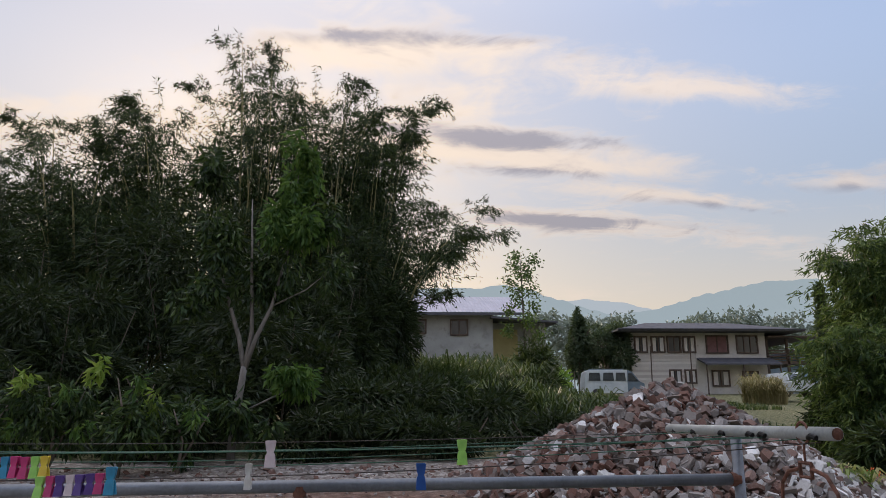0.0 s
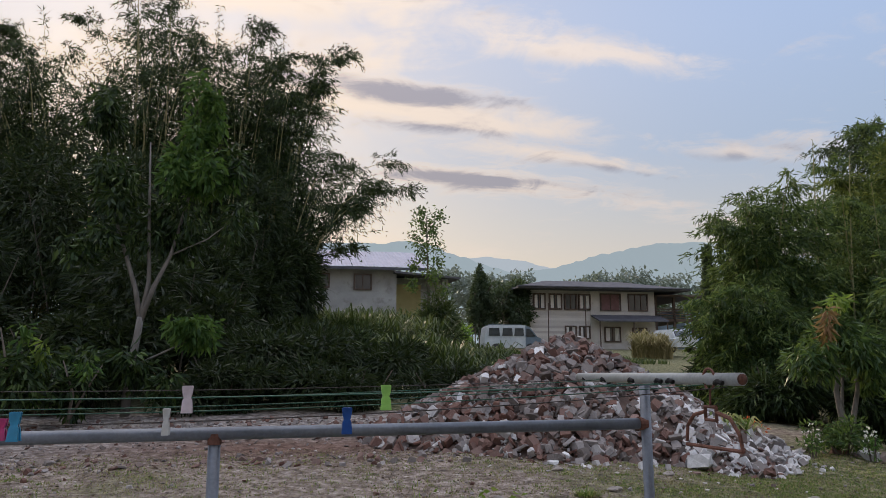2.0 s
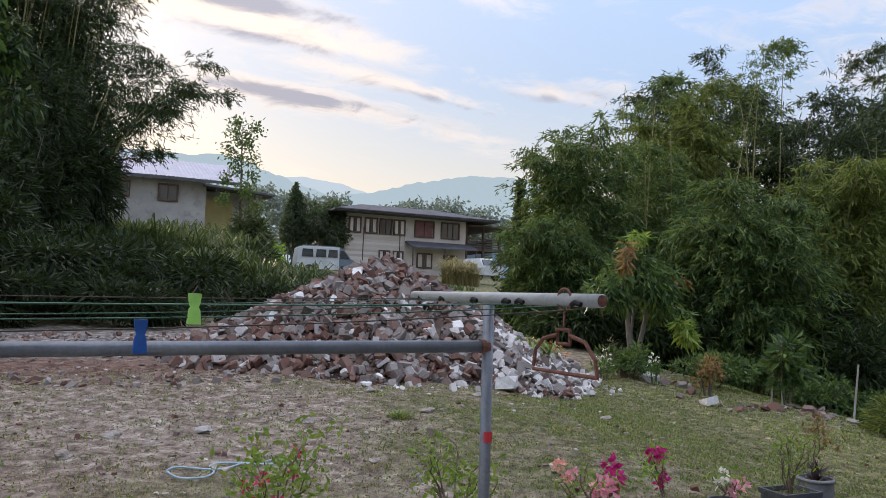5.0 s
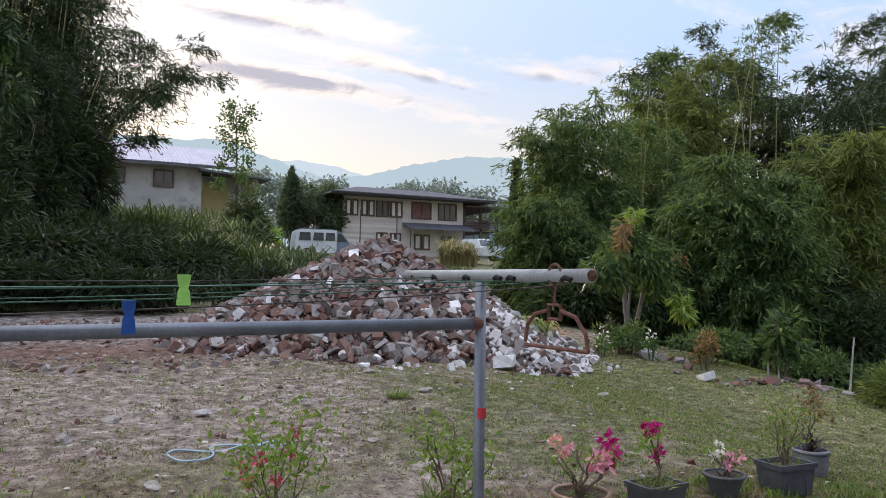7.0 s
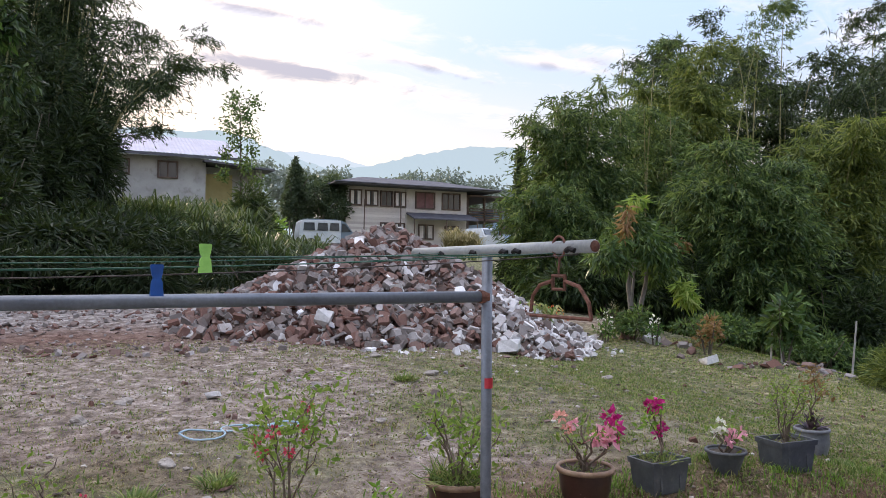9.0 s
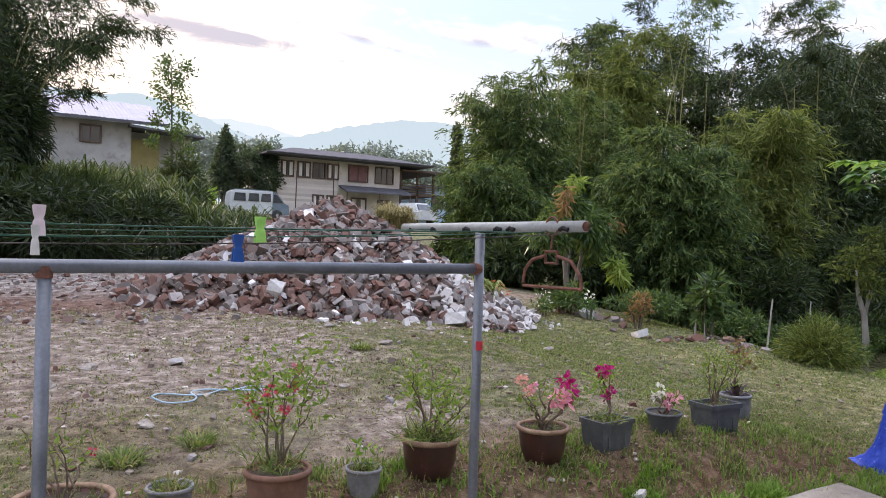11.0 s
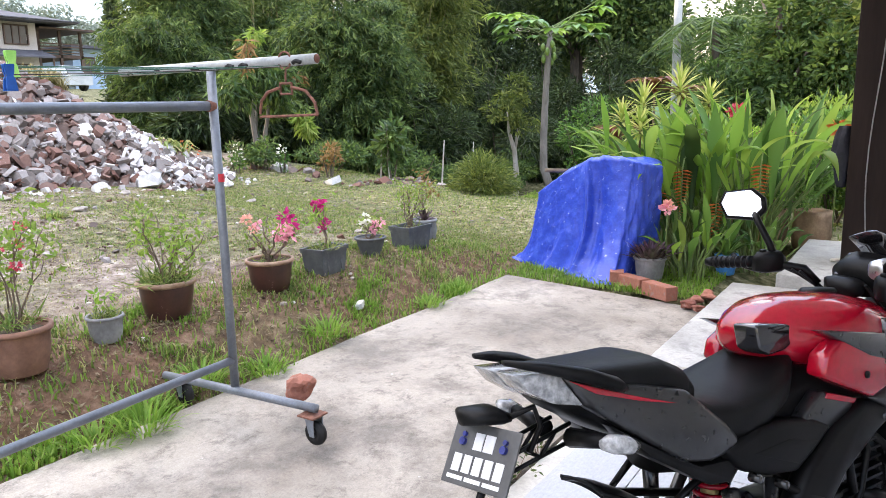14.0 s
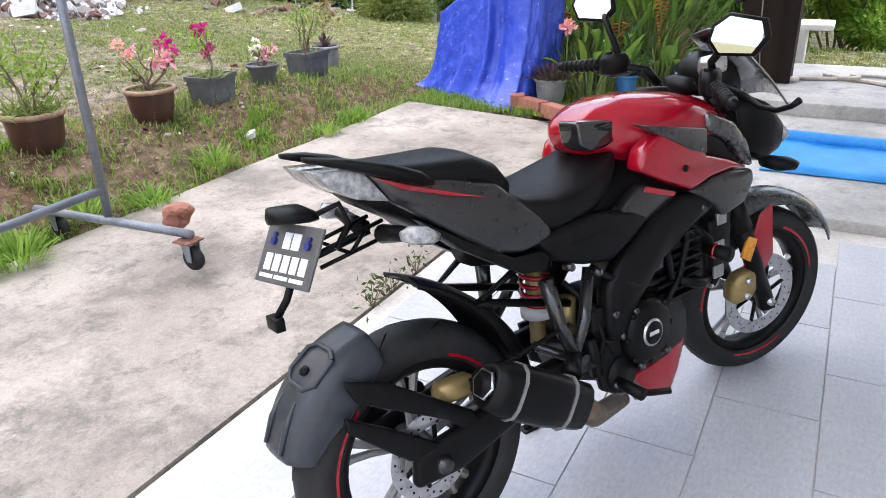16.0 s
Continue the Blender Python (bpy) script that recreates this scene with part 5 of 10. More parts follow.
    tagged(ob, "pale rubble grit spread along the back of the yard", "pebbles")
    # stones edging the yard
    edge = []
    for a, b, m in (((7.6, 10.6), (9.0, 9.4), 26), ((9.0, 9.4), (8.6, 7.9), 14), ((8.7, 7.8), (10.1, 7.3), 40), ((9.6, 7.4), (9.5, 6.6), 20)):
        u = rr.random(m)
        edge.append(np.stack([a[0] + (b[0] - a[0]) * u + rr.normal(0, 0.16, m), a[1] + (b[1] - a[1]) * u + rr.normal(0, 0.12, m)], 1))
    e = np.concatenate(edge)
    size = 0.04 + 0.15 * rr.random(len(e)) ** 1.8
    ob = joined_stones("edging_stones", np.stack([e[:, 0], e[:, 1], ground_z(e[:, 0], e[:, 1]) + 0.1 * size], 1), size, 8, grit_m, None, "", 0.6)
    tagged(ob, "grey and pale stones edging the yard", "stones")


build_pile()


# ---- the clothes rack ----
def build_rack():
    t = thing("clothes_rack", pose(2.50, 3.14, 0.0), "wheeled clothes rack welded from grey pipe", "clothes rack")
    g = M["galvanised"]
    P = lambda name, pts, r, m=g, lab="", par=t: part(name, new_tube(pts, r, 14), m, par, lab, True)
    P("post", [(0, 0, 0.165), (0, 0, 1.545)], 0.019)
    P("post", [(-1.495, -0.07, 0.165), (-1.495, -0.07, 1.385)], 0.019)
    P("post", [(-3.9, -0.18, 0.165), (-3.9, -0.18, 1.545)], 0.019)
    P("long_bar", [(0, 0, 1.405), (-3.9, -0.18, 1.405)], 0.020)
    P("lower_bar", [(0, 0, 0.30), (-3.9, -0.18, 0.30)], 0.018)
    P("cross_bar", [(0.02, -0.57, 1.568), (-0.005, 0.60, 1.566)], 0.0195, M["pipe_white"], "pale stained pipe with line holes")
    for u, e in ((-0.571, -0.573), (0.601, 0.603)):
        P("pipe_end", [(0.02, u, 1.568), (0.02, e, 1.568)], 0.0165, M["rust"])
    P("cross_bar", [(-3.88, -0.78, 1.568), (-3.905, 0.44, 1.566)], 0.0195, M["pipe_white"])
    for x, y in ((0, 0), (-3.9, -0.18)):
        P("foot_bar", [(x + 0.03, y - 0.46, 0.160), (x - 0.05, y + 0.43, 0.165)], 0.019)
        for yy, side in ((-0.44, 1), (0.41, 1)):
            fx = x + 0.025
            steel = M["rust"]
            c = part("caster", new_box(fx - 0.045, y + yy - 0.045, 0.128, fx + 0.045, y + yy + 0.045, 0.136, 0.002), steel, t, "rusty swivel caster with black wheel")
            for s in (-1, 1):
                bm = bmesh.new()
                loft(bm, [[(fx + s * 0.028 - 0.002, y + yy + 0.02, 0.128), (fx + s * 0.028 + 0.002, y + yy + 0.02, 0.128), (fx + s * 0.028 + 0.002, y + yy - 0.03, 0.128), (fx + s * 0.028 - 0.002, y + yy - 0.03, 0.128)], [(fx + s * 0.028 - 0.002, y + yy - 0.005, 0.045), (fx + s * 0.028 + 0.002, y + yy - 0.005, 0.045), (fx + s * 0.028 + 0.002, y + yy - 0.03, 0.045), (fx + s * 0.028 - 0.002, y + yy - 0.03, 0.045)]])
                part("fork_plate", bm, g, c)
            w = part("wheel", lathe(bmesh.new(), [(0.012, -0.017), (0.036, -0.017), (0.038, -0.012), (0.050, -0.013), (0.0535, 0), (0.050, 0.013), (0.038, 0.012), (0.036, 0.017), (0.012, 0.017)], 28, True), RUBBER, c, smooth=True)
            w.matrix_local = pose(fx, y + yy - 0.015, 0.0535, 0, 90, 0)
    part("weld", new_tube([(-1.495, -0.07, 1.372), (-1.495, -0.07, 1.405)], 0.0215, 12), M["rust"], t, "rusty weld")
    part("weld", new_tube([(-0.03, 0, 1.405), (0.0, 0, 1.405)], 0.0235, 12), M["rust"], t)
    tape = surface("red_paint", [(0.3, (0.45, 0.02, 0.03)), (0.7, (0.62, 0.04, 0.06))], 20, 0.5, 0.05)
    bm = new_tube([(0.002, -0.003, 1.09), (0.002, -0.003, 1.125)], 0.0192, 14)
    part("paint_mark", bm, tape, t, "small red paint mark")
    # dark knots of line along the cross bar
    for u in (-0.50, -0.21, -0.13, 0.08, 0.33, 0.52):
        part("knot", new_tube([(-0.012, u - 0.020, 1.556), (-0.017, u, 1.562), (-0.012, u + 0.020, 1.556)], 0.008, 8), RUBBER, t)
    # lines
    line_m = surface("green_line", [(0.3, (0.010, 0.065, 0.042)), (0.7, (0.02, 0.11, 0.065))], 40, 0.5, 0.1)
    dark_l = surface("dark_line", [(0.3, (0.03, 0.03, 0.03)), (0.7, (0.08, 0.06, 0.05))], 40, 0.7, 0.1)
    for y0, y1, z0, m in ((-0.52, -0.64, 1.545, dark_l), (-0.40, -0.42, 1.55, line_m), (-0.21, -0.22, 1.55, line_m), (-0.13, -0.20, 1.55, line_m), (0.08, -0.1, 1.55, line_m), (0.33, 0.15, 1.56, line_m), (0.52, 0.34, 1.556, dark_l)):
        pts = []
        for k in range(25):
            u = k / 24
            pts.append((-3.9 * u, y0 + (y1 - y0 - 0.0) * u, z0 - 0.075 * 4 * u * (1 - u) * (0.7 + 0.3 * math.sin(y0 * 9))))
        part("line", new_tube(pts, 0.0017, 5), m, t)
    return t


RUBBER = surface("black_rubber", [(0.3, (0.009, 0.009, 0.0095)), (0.7, (0.020, 0.020, 0.021))], 14, 0.62, 0.1, spec=0.25)
build_rack()


def build_pegs():
    def peg(x, y, z, m, lab, h=0.075, w=0.028, rz=0):
        t = thing("clothes_peg", pose(x, y, z, 0, 0, rz), lab, "peg", "pegs on the line")
        for s in (-1, 1):
            bm = bmesh.new()
            prof = [(-w / 2, -h * 0.55), (-w * 0.42, -h * 0.1), (-w * 0.30, 0.0), (-w * 0.42, h * 0.15), (-w / 2, h * 0.42), (-w * 0.42, h * 0.45), (w * 0.42, h * 0.45), (w / 2, h * 0.42), (w * 0.42, h * 0.15), (w * 0.30, 0.0), (w * 0.42, -h * 0.1), (w / 2, -h * 0.55)]
            ya, yb = (0.002 * s, 0.007 * s)
            loft(bm, [[(px, ya + 0.004 * s * max(0, -pz / h) * 2, pz) for px, pz in prof], [(px, yb + 0.006 * s * max(0, -pz / h) * 2, pz) for px, pz in prof]])
            bmesh.ops.recalc_face_normals(bm, faces=bm.faces[:])
            part("jaw", bm, m, t)
        part("spring", new_tube([(-w * 0.3, 0, 0.0), (w * 0.3, 0, 0.0)], 0.005, 8), M["galvanised"], t)
    def plastic(name, c):
        return surface(name, [(0.3, tuple(0.85 * v for v in c)), (0.7, c)], 20, 0.4, 0.03)
    cols = {"lime green": (0.36, 0.72, 0.16), "deep blue": (0.015, 0.09, 0.36), "pale pink-white": (0.72, 0.62, 0.66), "clear white": (0.66, 0.66, 0.64), "cyan": (0.02, 0.28, 0.50), "magenta": (0.55, 0.03, 0.18), "yellow": (0.75, 0.55, 0.05), "violet": (0.10, 0.05, 0.28)}
    ms = {k: plastic("peg_" + k.replace(" ", "_").replace("-", "_"), v) for k, v in cols.items()}
    L = lambda c: c + " plastic peg clipped to the line"
    peg(1.496, 2.736, 1.525, ms["lime green"], L("lime green"), 0.070, 0.029)
    peg(1.367, 2.50, 1.477, ms["deep blue"], L("deep blue"), 0.064, 0.025)
    peg(0.966, 2.666, 1.528, ms["pale pink-white"], L("pale pink-white"), 0.070, 0.028)
    peg(0.948, 2.445, 1.485, ms["clear white"], L("clear white"), 0.060, 0.016)
    peg(0.665, 2.336, 1.487, ms["cyan"], L("cyan"), 0.060, 0.022)
    row = ["magenta", "violet", "violet", "pale pink-white", "violet", "magenta", "lime green"]
    for k, c in enumerate(row):
        peg(0.638 - 0.0215 * k, 2.345 + 0.004 * (k % 2), 1.480 - 0.001 * k, ms[c], L(c), 0.044, 0.019, 8 * math.sin(k * 2.1))
    for k, c in enumerate(["yellow", "lime green", "magenta", "magenta", "cyan", "magenta"]):
        peg(0.458 - 0.023 * k, 2.48, 1.510 - 0.001 * (k % 3), ms[c], L(c), 0.050, 0.019, 9 * math.sin(k * 1.7))
    # the rusty clip hanger on its hook
    h = thing("clip_hanger", pose(2.505, 2.72, 1.568), "rusty folding clip hanger on a wire hook", "hanger")
    ring = [(0.0, 0.032 * math.cos(a), 0.032 * math.sin(a)) for a in np.linspace(-1.2, 4.6, 18)]
    part("hook", new_tube(ring + [(0, 0.0, -0.06), (0, 0, -0.085)], 0.004, 6), M["rust"], h)
    part("bracket", new_tube([(0, -0.03, -0.085), (0, 0.03, -0.085), (0, 0.03, -0.125), (0, -0.03, -0.125), (0, -0.03, -0.085)], 0.006, 6), M["rust"], h)
    part("arm", new_tube([(0, -0.03, -0.10), (0, -0.10, -0.115), (0, -0.145, -0.16), (0, -0.155, -0.205)], 0.006, 6), M["rust"], h)
    part("arm", new_tube([(0, 0.03, -0.10), (0, 0.10, -0.115), (0, 0.14, -0.15), (0, 0.15, -0.20)], 0.006, 6), M["rust"], h)
    part("bar", new_tube([(0, -0.155, -0.205), (0, 0.15, -0.21)], 0.006, 6), M["rust"], h)


build_pegs()


# ---- the motorcycle ----
BK = {}
BK["black"] = surface("black_plastic", [(0.3, (0.003, 0.003, 0.0032)), (0.7, (0.007, 0.007, 0.0075))], 25, 0.40, 0.05, fine=160, spec=0.12)
BK["satin"] = surface("satin_black_metal", [(0.3, (0.003, 0.003, 0.0032)), (0.7, (0.006, 0.006, 0.0065))], 12, 0.36, 0.03, spec=0.13)
BK["grey"] = surface("dark_grey_paint", [(0.3, (0.014, 0.0143, 0.0155)), (0.7, (0.023, 0.0235, 0.025))], 6, 0.30, 0.02, metal=0.2, coat=0.7, spec=0.3)
BK["guard"] = surface("grey_guard_plastic", [(0.3, (0.022, 0.026, 0.032)), (0.7, (0.040, 0.045, 0.052))], 7, 0.34, 0.04, spots=(0.58, 0.72, (0.055, 0.056, 0.058)), spec=0.3)
BK["red"] = surface("red_paint_gloss", [(0.3, (0.27, 0.002, 0.012)), (0.7, (0.34, 0.003, 0.017))], 3, 0.20, 0.0, coat=0.8, spec=0.25)
BK["seat"] = surface("seat_vinyl", [(0.3, (0.0035, 0.0035, 0.0038)), (0.7, (0.007, 0.007, 0.0075))], 18, 0.46, 0.12, fine=220, spec=0.15)
BK["alloy"] = surface("cast_alloy", [(0.3, (0.26, 0.26, 0.26)), (0.7, (0.40, 0.40, 0.40))], 10, 0.42, 0.08, metal=0.8)
BK["steel"] = surface("brushed_steel", [(0.3, (0.40, 0.40, 0.41)), (0.7, (0.55, 0.55, 0.56))], 20, 0.30, 0.03, metal=0.9)
BK["gold"] = surface("gold_anodised", [(0.3, (0.28, 0.20, 0.08)), (0.7, (0.40, 0.30, 0.13))], 14, 0.45, 0.1, metal=0.6)
BK["orange"] = surface("orange_reflector", [(0.3, (0.55, 0.20, 0.02)), (0.7, (0.68, 0.28, 0.03))], 60, 0.25, 0.05)
BK["brown"] = surface("heat_stained_pipe", [(0.3, (0.10, 0.075, 0.05)), (0.7, (0.20, 0.16, 0.12))], 12, 0.5, 0.1, metal=0.6)
BK["plate"] = surface("plate_black", [(0.3, (0.055, 0.055, 0.055)), (0.7, (0.085, 0.085, 0.085))], 20, 0.45, 0.04)
BK["silver"] = surface("silver_grey_paint", [(0.3, (0.060, 0.062, 0.065)), (0.7, (0.075, 0.077, 0.080))], 2, 0.28, 0.0, metal=0.5, coat=0.5)
BK["white"] = surface("white_lettering", [(0.3, (0.58, 0.58, 0.58)), (0.7, (0.68, 0.68, 0.68))], 20, 0.5, 0.02)
BK["lens"] = surface("clear_lens", [(0.3, (0.16, 0.165, 0.17)), (0.7, (0.42, 0.42, 0.42))], 60, 0.12, 0.25, coat=0.8)
BK["smoke"] = surface("smoked_screen", [(0.3, (0.01, 0.01, 0.012)), (0.7, (0.02, 0.02, 0.022))], 6, 0.10, 0.0, coat=0.6)


def mirror_material():
    m = bpy.data.materials.new("mirror_glass")
    m.use_nodes = True
    b = m.node_tree.nodes["Principled BSDF"]
    b.inputs["Base Color"].default_value = (0.92, 0.93, 0.93, 1)
    b.inputs["Metallic"].default_value = 1.0
    b.inputs["Roughness"].default_value = 0.02
    return m


BK["mirror"] = mirror_material()


def ring_at(x, y, z, hw, up, dn, e=2.4, n=22, skew=0.0):
    out = []
    for k in range(n):
        a = 2 * math.pi * k / n
        c, s = math.cos(a), math.sin(a)
        py = hw * math.copysign(abs(c) ** (2 / e), c)
        pz = (up if s > 0 else dn) * math.copysign(abs(s) ** (2 / e), s)
        out.append((x + skew * pz, y + py, z + pz))
    return out


def hull(rows, e=2.4, n=22, skew=0.0):
    """A rounded body through stations of x, y, z, half width, height up, height down."""
    return loft(bmesh.new(), [ring_at(*r, e=e, n=n, skew=skew) for r in rows])


def panel(outline, y0, y1, bevel=0.008, bulge=0.0):
    """A side panel: an outline in x and z, given thickness along y, with rounded edges."""
    bm = bmesh.new()
    loft(bm, [[(x, y0, z) for x, z in outline], [(x, y1, z) for x, z in outline]])
    bmesh.ops.recalc_face_normals(bm, faces=bm.faces[:])
    if bevel > 0:
        bmesh.ops.bevel(bm, geom=bm.edges[:], offset=bevel, segments=2, affect="EDGES", profile=0.5, clamp_overlap=True)
    return bm


def inward(bm, x0, x1, amount):
    """Draws the sides of a body in towards its rear end."""
    for v in bm.verts:
        u = min(1, max(0, (v.co.x - x0) / (x1 - x0)))
        d = amount * (1 - u * u * (3 - 2 * u))
        v.co.y -= math.copysign(d, v.co.y)
        v.co.x += 0.95 * d
        v.co.z -= 0.19 * d
    return bm


def wheel(bike, hub, r, width, rim, spokes, parent_turn=None, disc_side=-1, disc_r=0.12, front=False):
    w = part("wheel", lathe(bmesh.new(), [(rim, -width * 0.36), (rim + 0.012, -width * 0.44), (r * 0.90, -width * 0.50), (r * 0.965, -width * 0.36), (r, -width * 0.12), (r, width * 0.12), (r * 0.965, width * 0.36), (r * 0.90, width * 0.50), (rim + 0.012, width * 0.44), (rim, width * 0.36)], 56, True), RUBBER, bike, "black tyre on a cast spoked rim", True)
    w.matrix_local = parent_turn @ pose(*hub, 90, 0, 0)
    for k in range(26):
        a = 2 * math.pi * k / 26
        s = 1 if k % 2 else -1
        crown = lambda u: r * (1 - 0.035 * max(0.0, (0.06 + 0.26 * u - 0.12) / 0.24)) - 0.0012
        bm = new_tube([(crown(u) * math.cos(a + 0.16 * u), crown(u) * math.sin(a + 0.16 * u), s * width * (0.06 + 0.26 * u)) for u in (0, 0.25, 0.5, 0.75, 1)], 0.0028, 4)
        part("tread_groove", bm, BK["black"], w)
    part("rim", lathe(bmesh.new(), [(rim - 0.022, -width * 0.30), (rim + 0.004, -width * 0.38), (rim + 0.004, -width * 0.30), (rim - 0.012, 0), (rim + 0.004, width * 0.30), (rim + 0.004, width * 0.38), (rim - 0.022, width * 0.30), (rim - 0.026, 0)], 48, True), BK["satin"], w, "satin black rim", True)
    for s in (-1, 1):
        for a0, a1 in ((0.2, 1.2), (2.3, 3.2), (4.4, 5.3)):
            bm = loft(bmesh.new(), [[((rim + q) * math.cos(a), (rim + q) * math.sin(a), s * (width * 0.44 + 0.001 - (0.0 if q else 0.006))) for q in (0.010, 0.018)] for a in np.linspace(a0, a1, 12)], False, False)
            part("rim_stripe", bm, BK["red"], w, "red rim stripe")
    part("hub", lathe(bmesh.new(), [(0.0, -width * 0.42), (0.032, -width * 0.42), (0.04, 0), (0.032, width * 0.42), (0.0, width * 0.42)], 20), BK["satin"], w)
    for k in range(spokes):
        a = 2 * math.pi * k / spokes + 0.3
        bm = bmesh.new()
        for d in (-0.10, 0.10):
            pts = [(u * math.cos(a + d * (u / rim) * 1.4), u * math.sin(a + d * (u / rim) * 1.4), 0.0) for u in np.linspace(0.03, rim - 0.015, 5)]
            tube(bm, pts, [0.014, 0.011, 0.009, 0.010, 0.013], 7)
        part("spoke", bm, BK["steel"] if front else BK["alloy"], w)
    z = disc_side * -1 * (width * 0.42 + 0.012)
    zz = -z if disc_side > 0 else z
    d = part("brake_disc", lathe(bmesh.new(), [(disc_r * 0.68, zz - 0.002), (disc_r, zz - 0.002), (disc_r, zz + 0.002), (disc_r * 0.68, zz + 0.002)], 40, True), BK["steel"], w, "drilled steel brake disc")
    for k in range(30):
        a = k * 0.21
        rr = disc_r * (0.76 + 0.16 * (k % 3) / 2)
        for s in (1,):
            part("disc_hole", lathe(bmesh.new(), [(0.0, 0.0026), (0.0032, 0.0026)], 8), BK["black"], d).location = (rr * math.cos(a), rr * math.sin(a), zz)
    for k in range(6):
        a = k * math.pi / 3
        part("disc_arm", new_tube([(0.03 * math.cos(a), 0.03 * math.sin(a), zz), (disc_r * 0.7 * math.cos(a + 0.3), disc_r * 0.7 * math.sin(a + 0.3), zz)], 0.006, 6), BK["satin"], w)
    return w


def arc_guard(r0, thick, half, a0, a1, steps, hub, taper=1.0, lip=0.0):
    """A mudguard wrapped about a wheel, from one angle to another (radians from ahead, upward)."""
    rings = []
    for k in range(steps + 1):
        u = k / steps
        a = a0 + (a1 - a0) * u
        hw = half * (1 - (1 - taper) * u)
        ring = []
        for q in np.linspace(-1, 1, 9):
            rr = r0 - 0.035 * abs(q) ** 3 + lip * math.sin(math.pi * u)
            ring.append((hub[0] + rr * math.cos(a), q * hw, hub[2] + rr * math.sin(a)))
        for q in np.linspace(1, -1, 9):
            rr = r0 - thick - 0.035 * abs(q) ** 3 + lip * math.sin(math.pi * u)
            ring.append((hub[0] + rr * math.cos(a), q * hw * 0.97, hub[2] + rr * math.sin(a)))
        rings.append(ring)
    return loft(bmesh.new(), rings)


def build_bike():
    f = math.degrees(math.atan2(-0.4316, 0.902))
    b = thing("motorcycle", pose(1.68, 1.093, -0.06, 0, 0, f) @ pose(0, 0, 0, -8.5, 0, 0), "red and black naked motorcycle leaning on its side stand", "motorcycle")
    P = lambda name, bm, m, lab="", par=b, smooth=True: part(name, bm, BK[m], par, lab, smooth)
    I = Matrix.Identity(4)
    rh, fh = (0, 0, 0.285), (1.262, 0, 0.275)
    axis = (Vector((0.935, 0, 0.96)) - Vector((1.25, 0, 0.275))).normalized()
    steer = Matrix.Translation((0.985, 0, 0.915)) @ Matrix.Rotation(radians(-15), 4, axis) @ Matrix.Translation((-0.955, 0, -0.915))
    wheel(b, rh, 0.292, 0.128, 0.214, 5, I, -1, 0.105)
    wheel(b, fh, 0.275, 0.095, 0.205, 5, steer, -1, 0.135, True)
    # steered front end
    S = lambda name, bm, m, lab="", par=b: _placed(P(name, bm, m, lab, par), steer)
    def _placed(o, m):
        if o.parent == b:
            o.matrix_local = m
        return o
    for y in (-0.085, 0.085):
        S("fork_slider", new_tube([(1.262, y, 0.25), (1.10, y, 0.60)], [0.027, 0.026], 14), "satin")
        S("fork_tube", new_tube([(1.105, y, 0.59), (0.955, y, 0.915)], 0.0195, 12), "steel")
        S("fork_boot", new_tube([(1.13, y, 0.535), (1.085, y, 0.63)], [0.031, 0.028], 12), "black")
    S("triple_clamp", new_box(0.93, -0.11, 0.885, 0.99, 0.11, 0.915, 0.008), "satin")
    S("triple_clamp", new_box(1.02, -0.11, 0.735, 1.075, 0.11, 0.765, 0.008), "satin")
    S("axle", new_tube([(1.25, -0.12, 0.275), (1.25, 0.12, 0.275)], 0.012, 12), "steel")
    cal = S("brake_caliper", hull([(1.11, -0.075, 0.33, 0.02, 0.03, 0.03), (1.13, -0.078, 0.335, 0.028, 0.05, 0.05), (1.18, -0.078, 0.345, 0.030, 0.052, 0.05), (1.205, -0.075, 0.345, 0.02, 0.035, 0.035)], 3.5), "gold", "gold brake caliper")
    for z in (0.315, 0.365):
        P("bolt", new_tube([(1.155, -0.115, z), (1.155, -0.09, z)], 0.011, 8), "steel", "", cal)
    for y in (-0.086, 0.086):
        S("reflector", panel([(1.150, 0.43), (1.170, 0.50), (1.135, 0.515), (1.115, 0.45)], y * 1.32, y * 1.18, 0.003), "orange", "orange fork reflector")
    S("front_fender", arc_guard(0.335, 0.006, 0.072, 2.35, 0.45, 18, fh, 0.8), "silver", "glossy grey front fender")
    S("fender_stay", panel([(1.16, 0.40), (1.20, 0.56), (1.245, 0.585), (1.27, 0.42), (1.225, 0.33)], -0.082, -0.074, 0.003), "red", "red fender stay panel")
    S("fender_stay", panel([(1.16, 0.40), (1.20, 0.56), (1.245, 0.585), (1.27, 0.42), (1.225, 0.33)], 0.074, 0.082, 0.003), "red")
    # bars, grips, levers, mirrors
    bar = [(0.80, -0.345, 0.985), (0.86, -0.22, 1.0), (0.935, -0.13, 0.985), (0.955, -0.10, 0.945)]
    S("handlebar", new_tube(bar, 0.0125, 12), "satin")
    S("handlebar", new_tube([(x, -y, z) for x, y, z in bar], 0.0125, 12), "satin")
    for s in (-1, 1):
        g = S("grip", new_tube([(0.798, s * 0.35, 0.985), (0.80, s * 0.345, 0.985), (0.853, s * 0.235, 0.998)], [0.013, 0.0175, 0.017], 16), "black", "ribbed black rubber grip")
        for k in range(7):
            u = k / 7
            P("rib", new_tube([(0.801 + 0.05 * u, s * (0.342 - 0.105 * u), 0.985 + 0.012 * u), (0.804 + 0.05 * u, s * (0.335 - 0.105 * u), 0.9855 + 0.012 * u)], 0.0185, 14), "black", "", g)
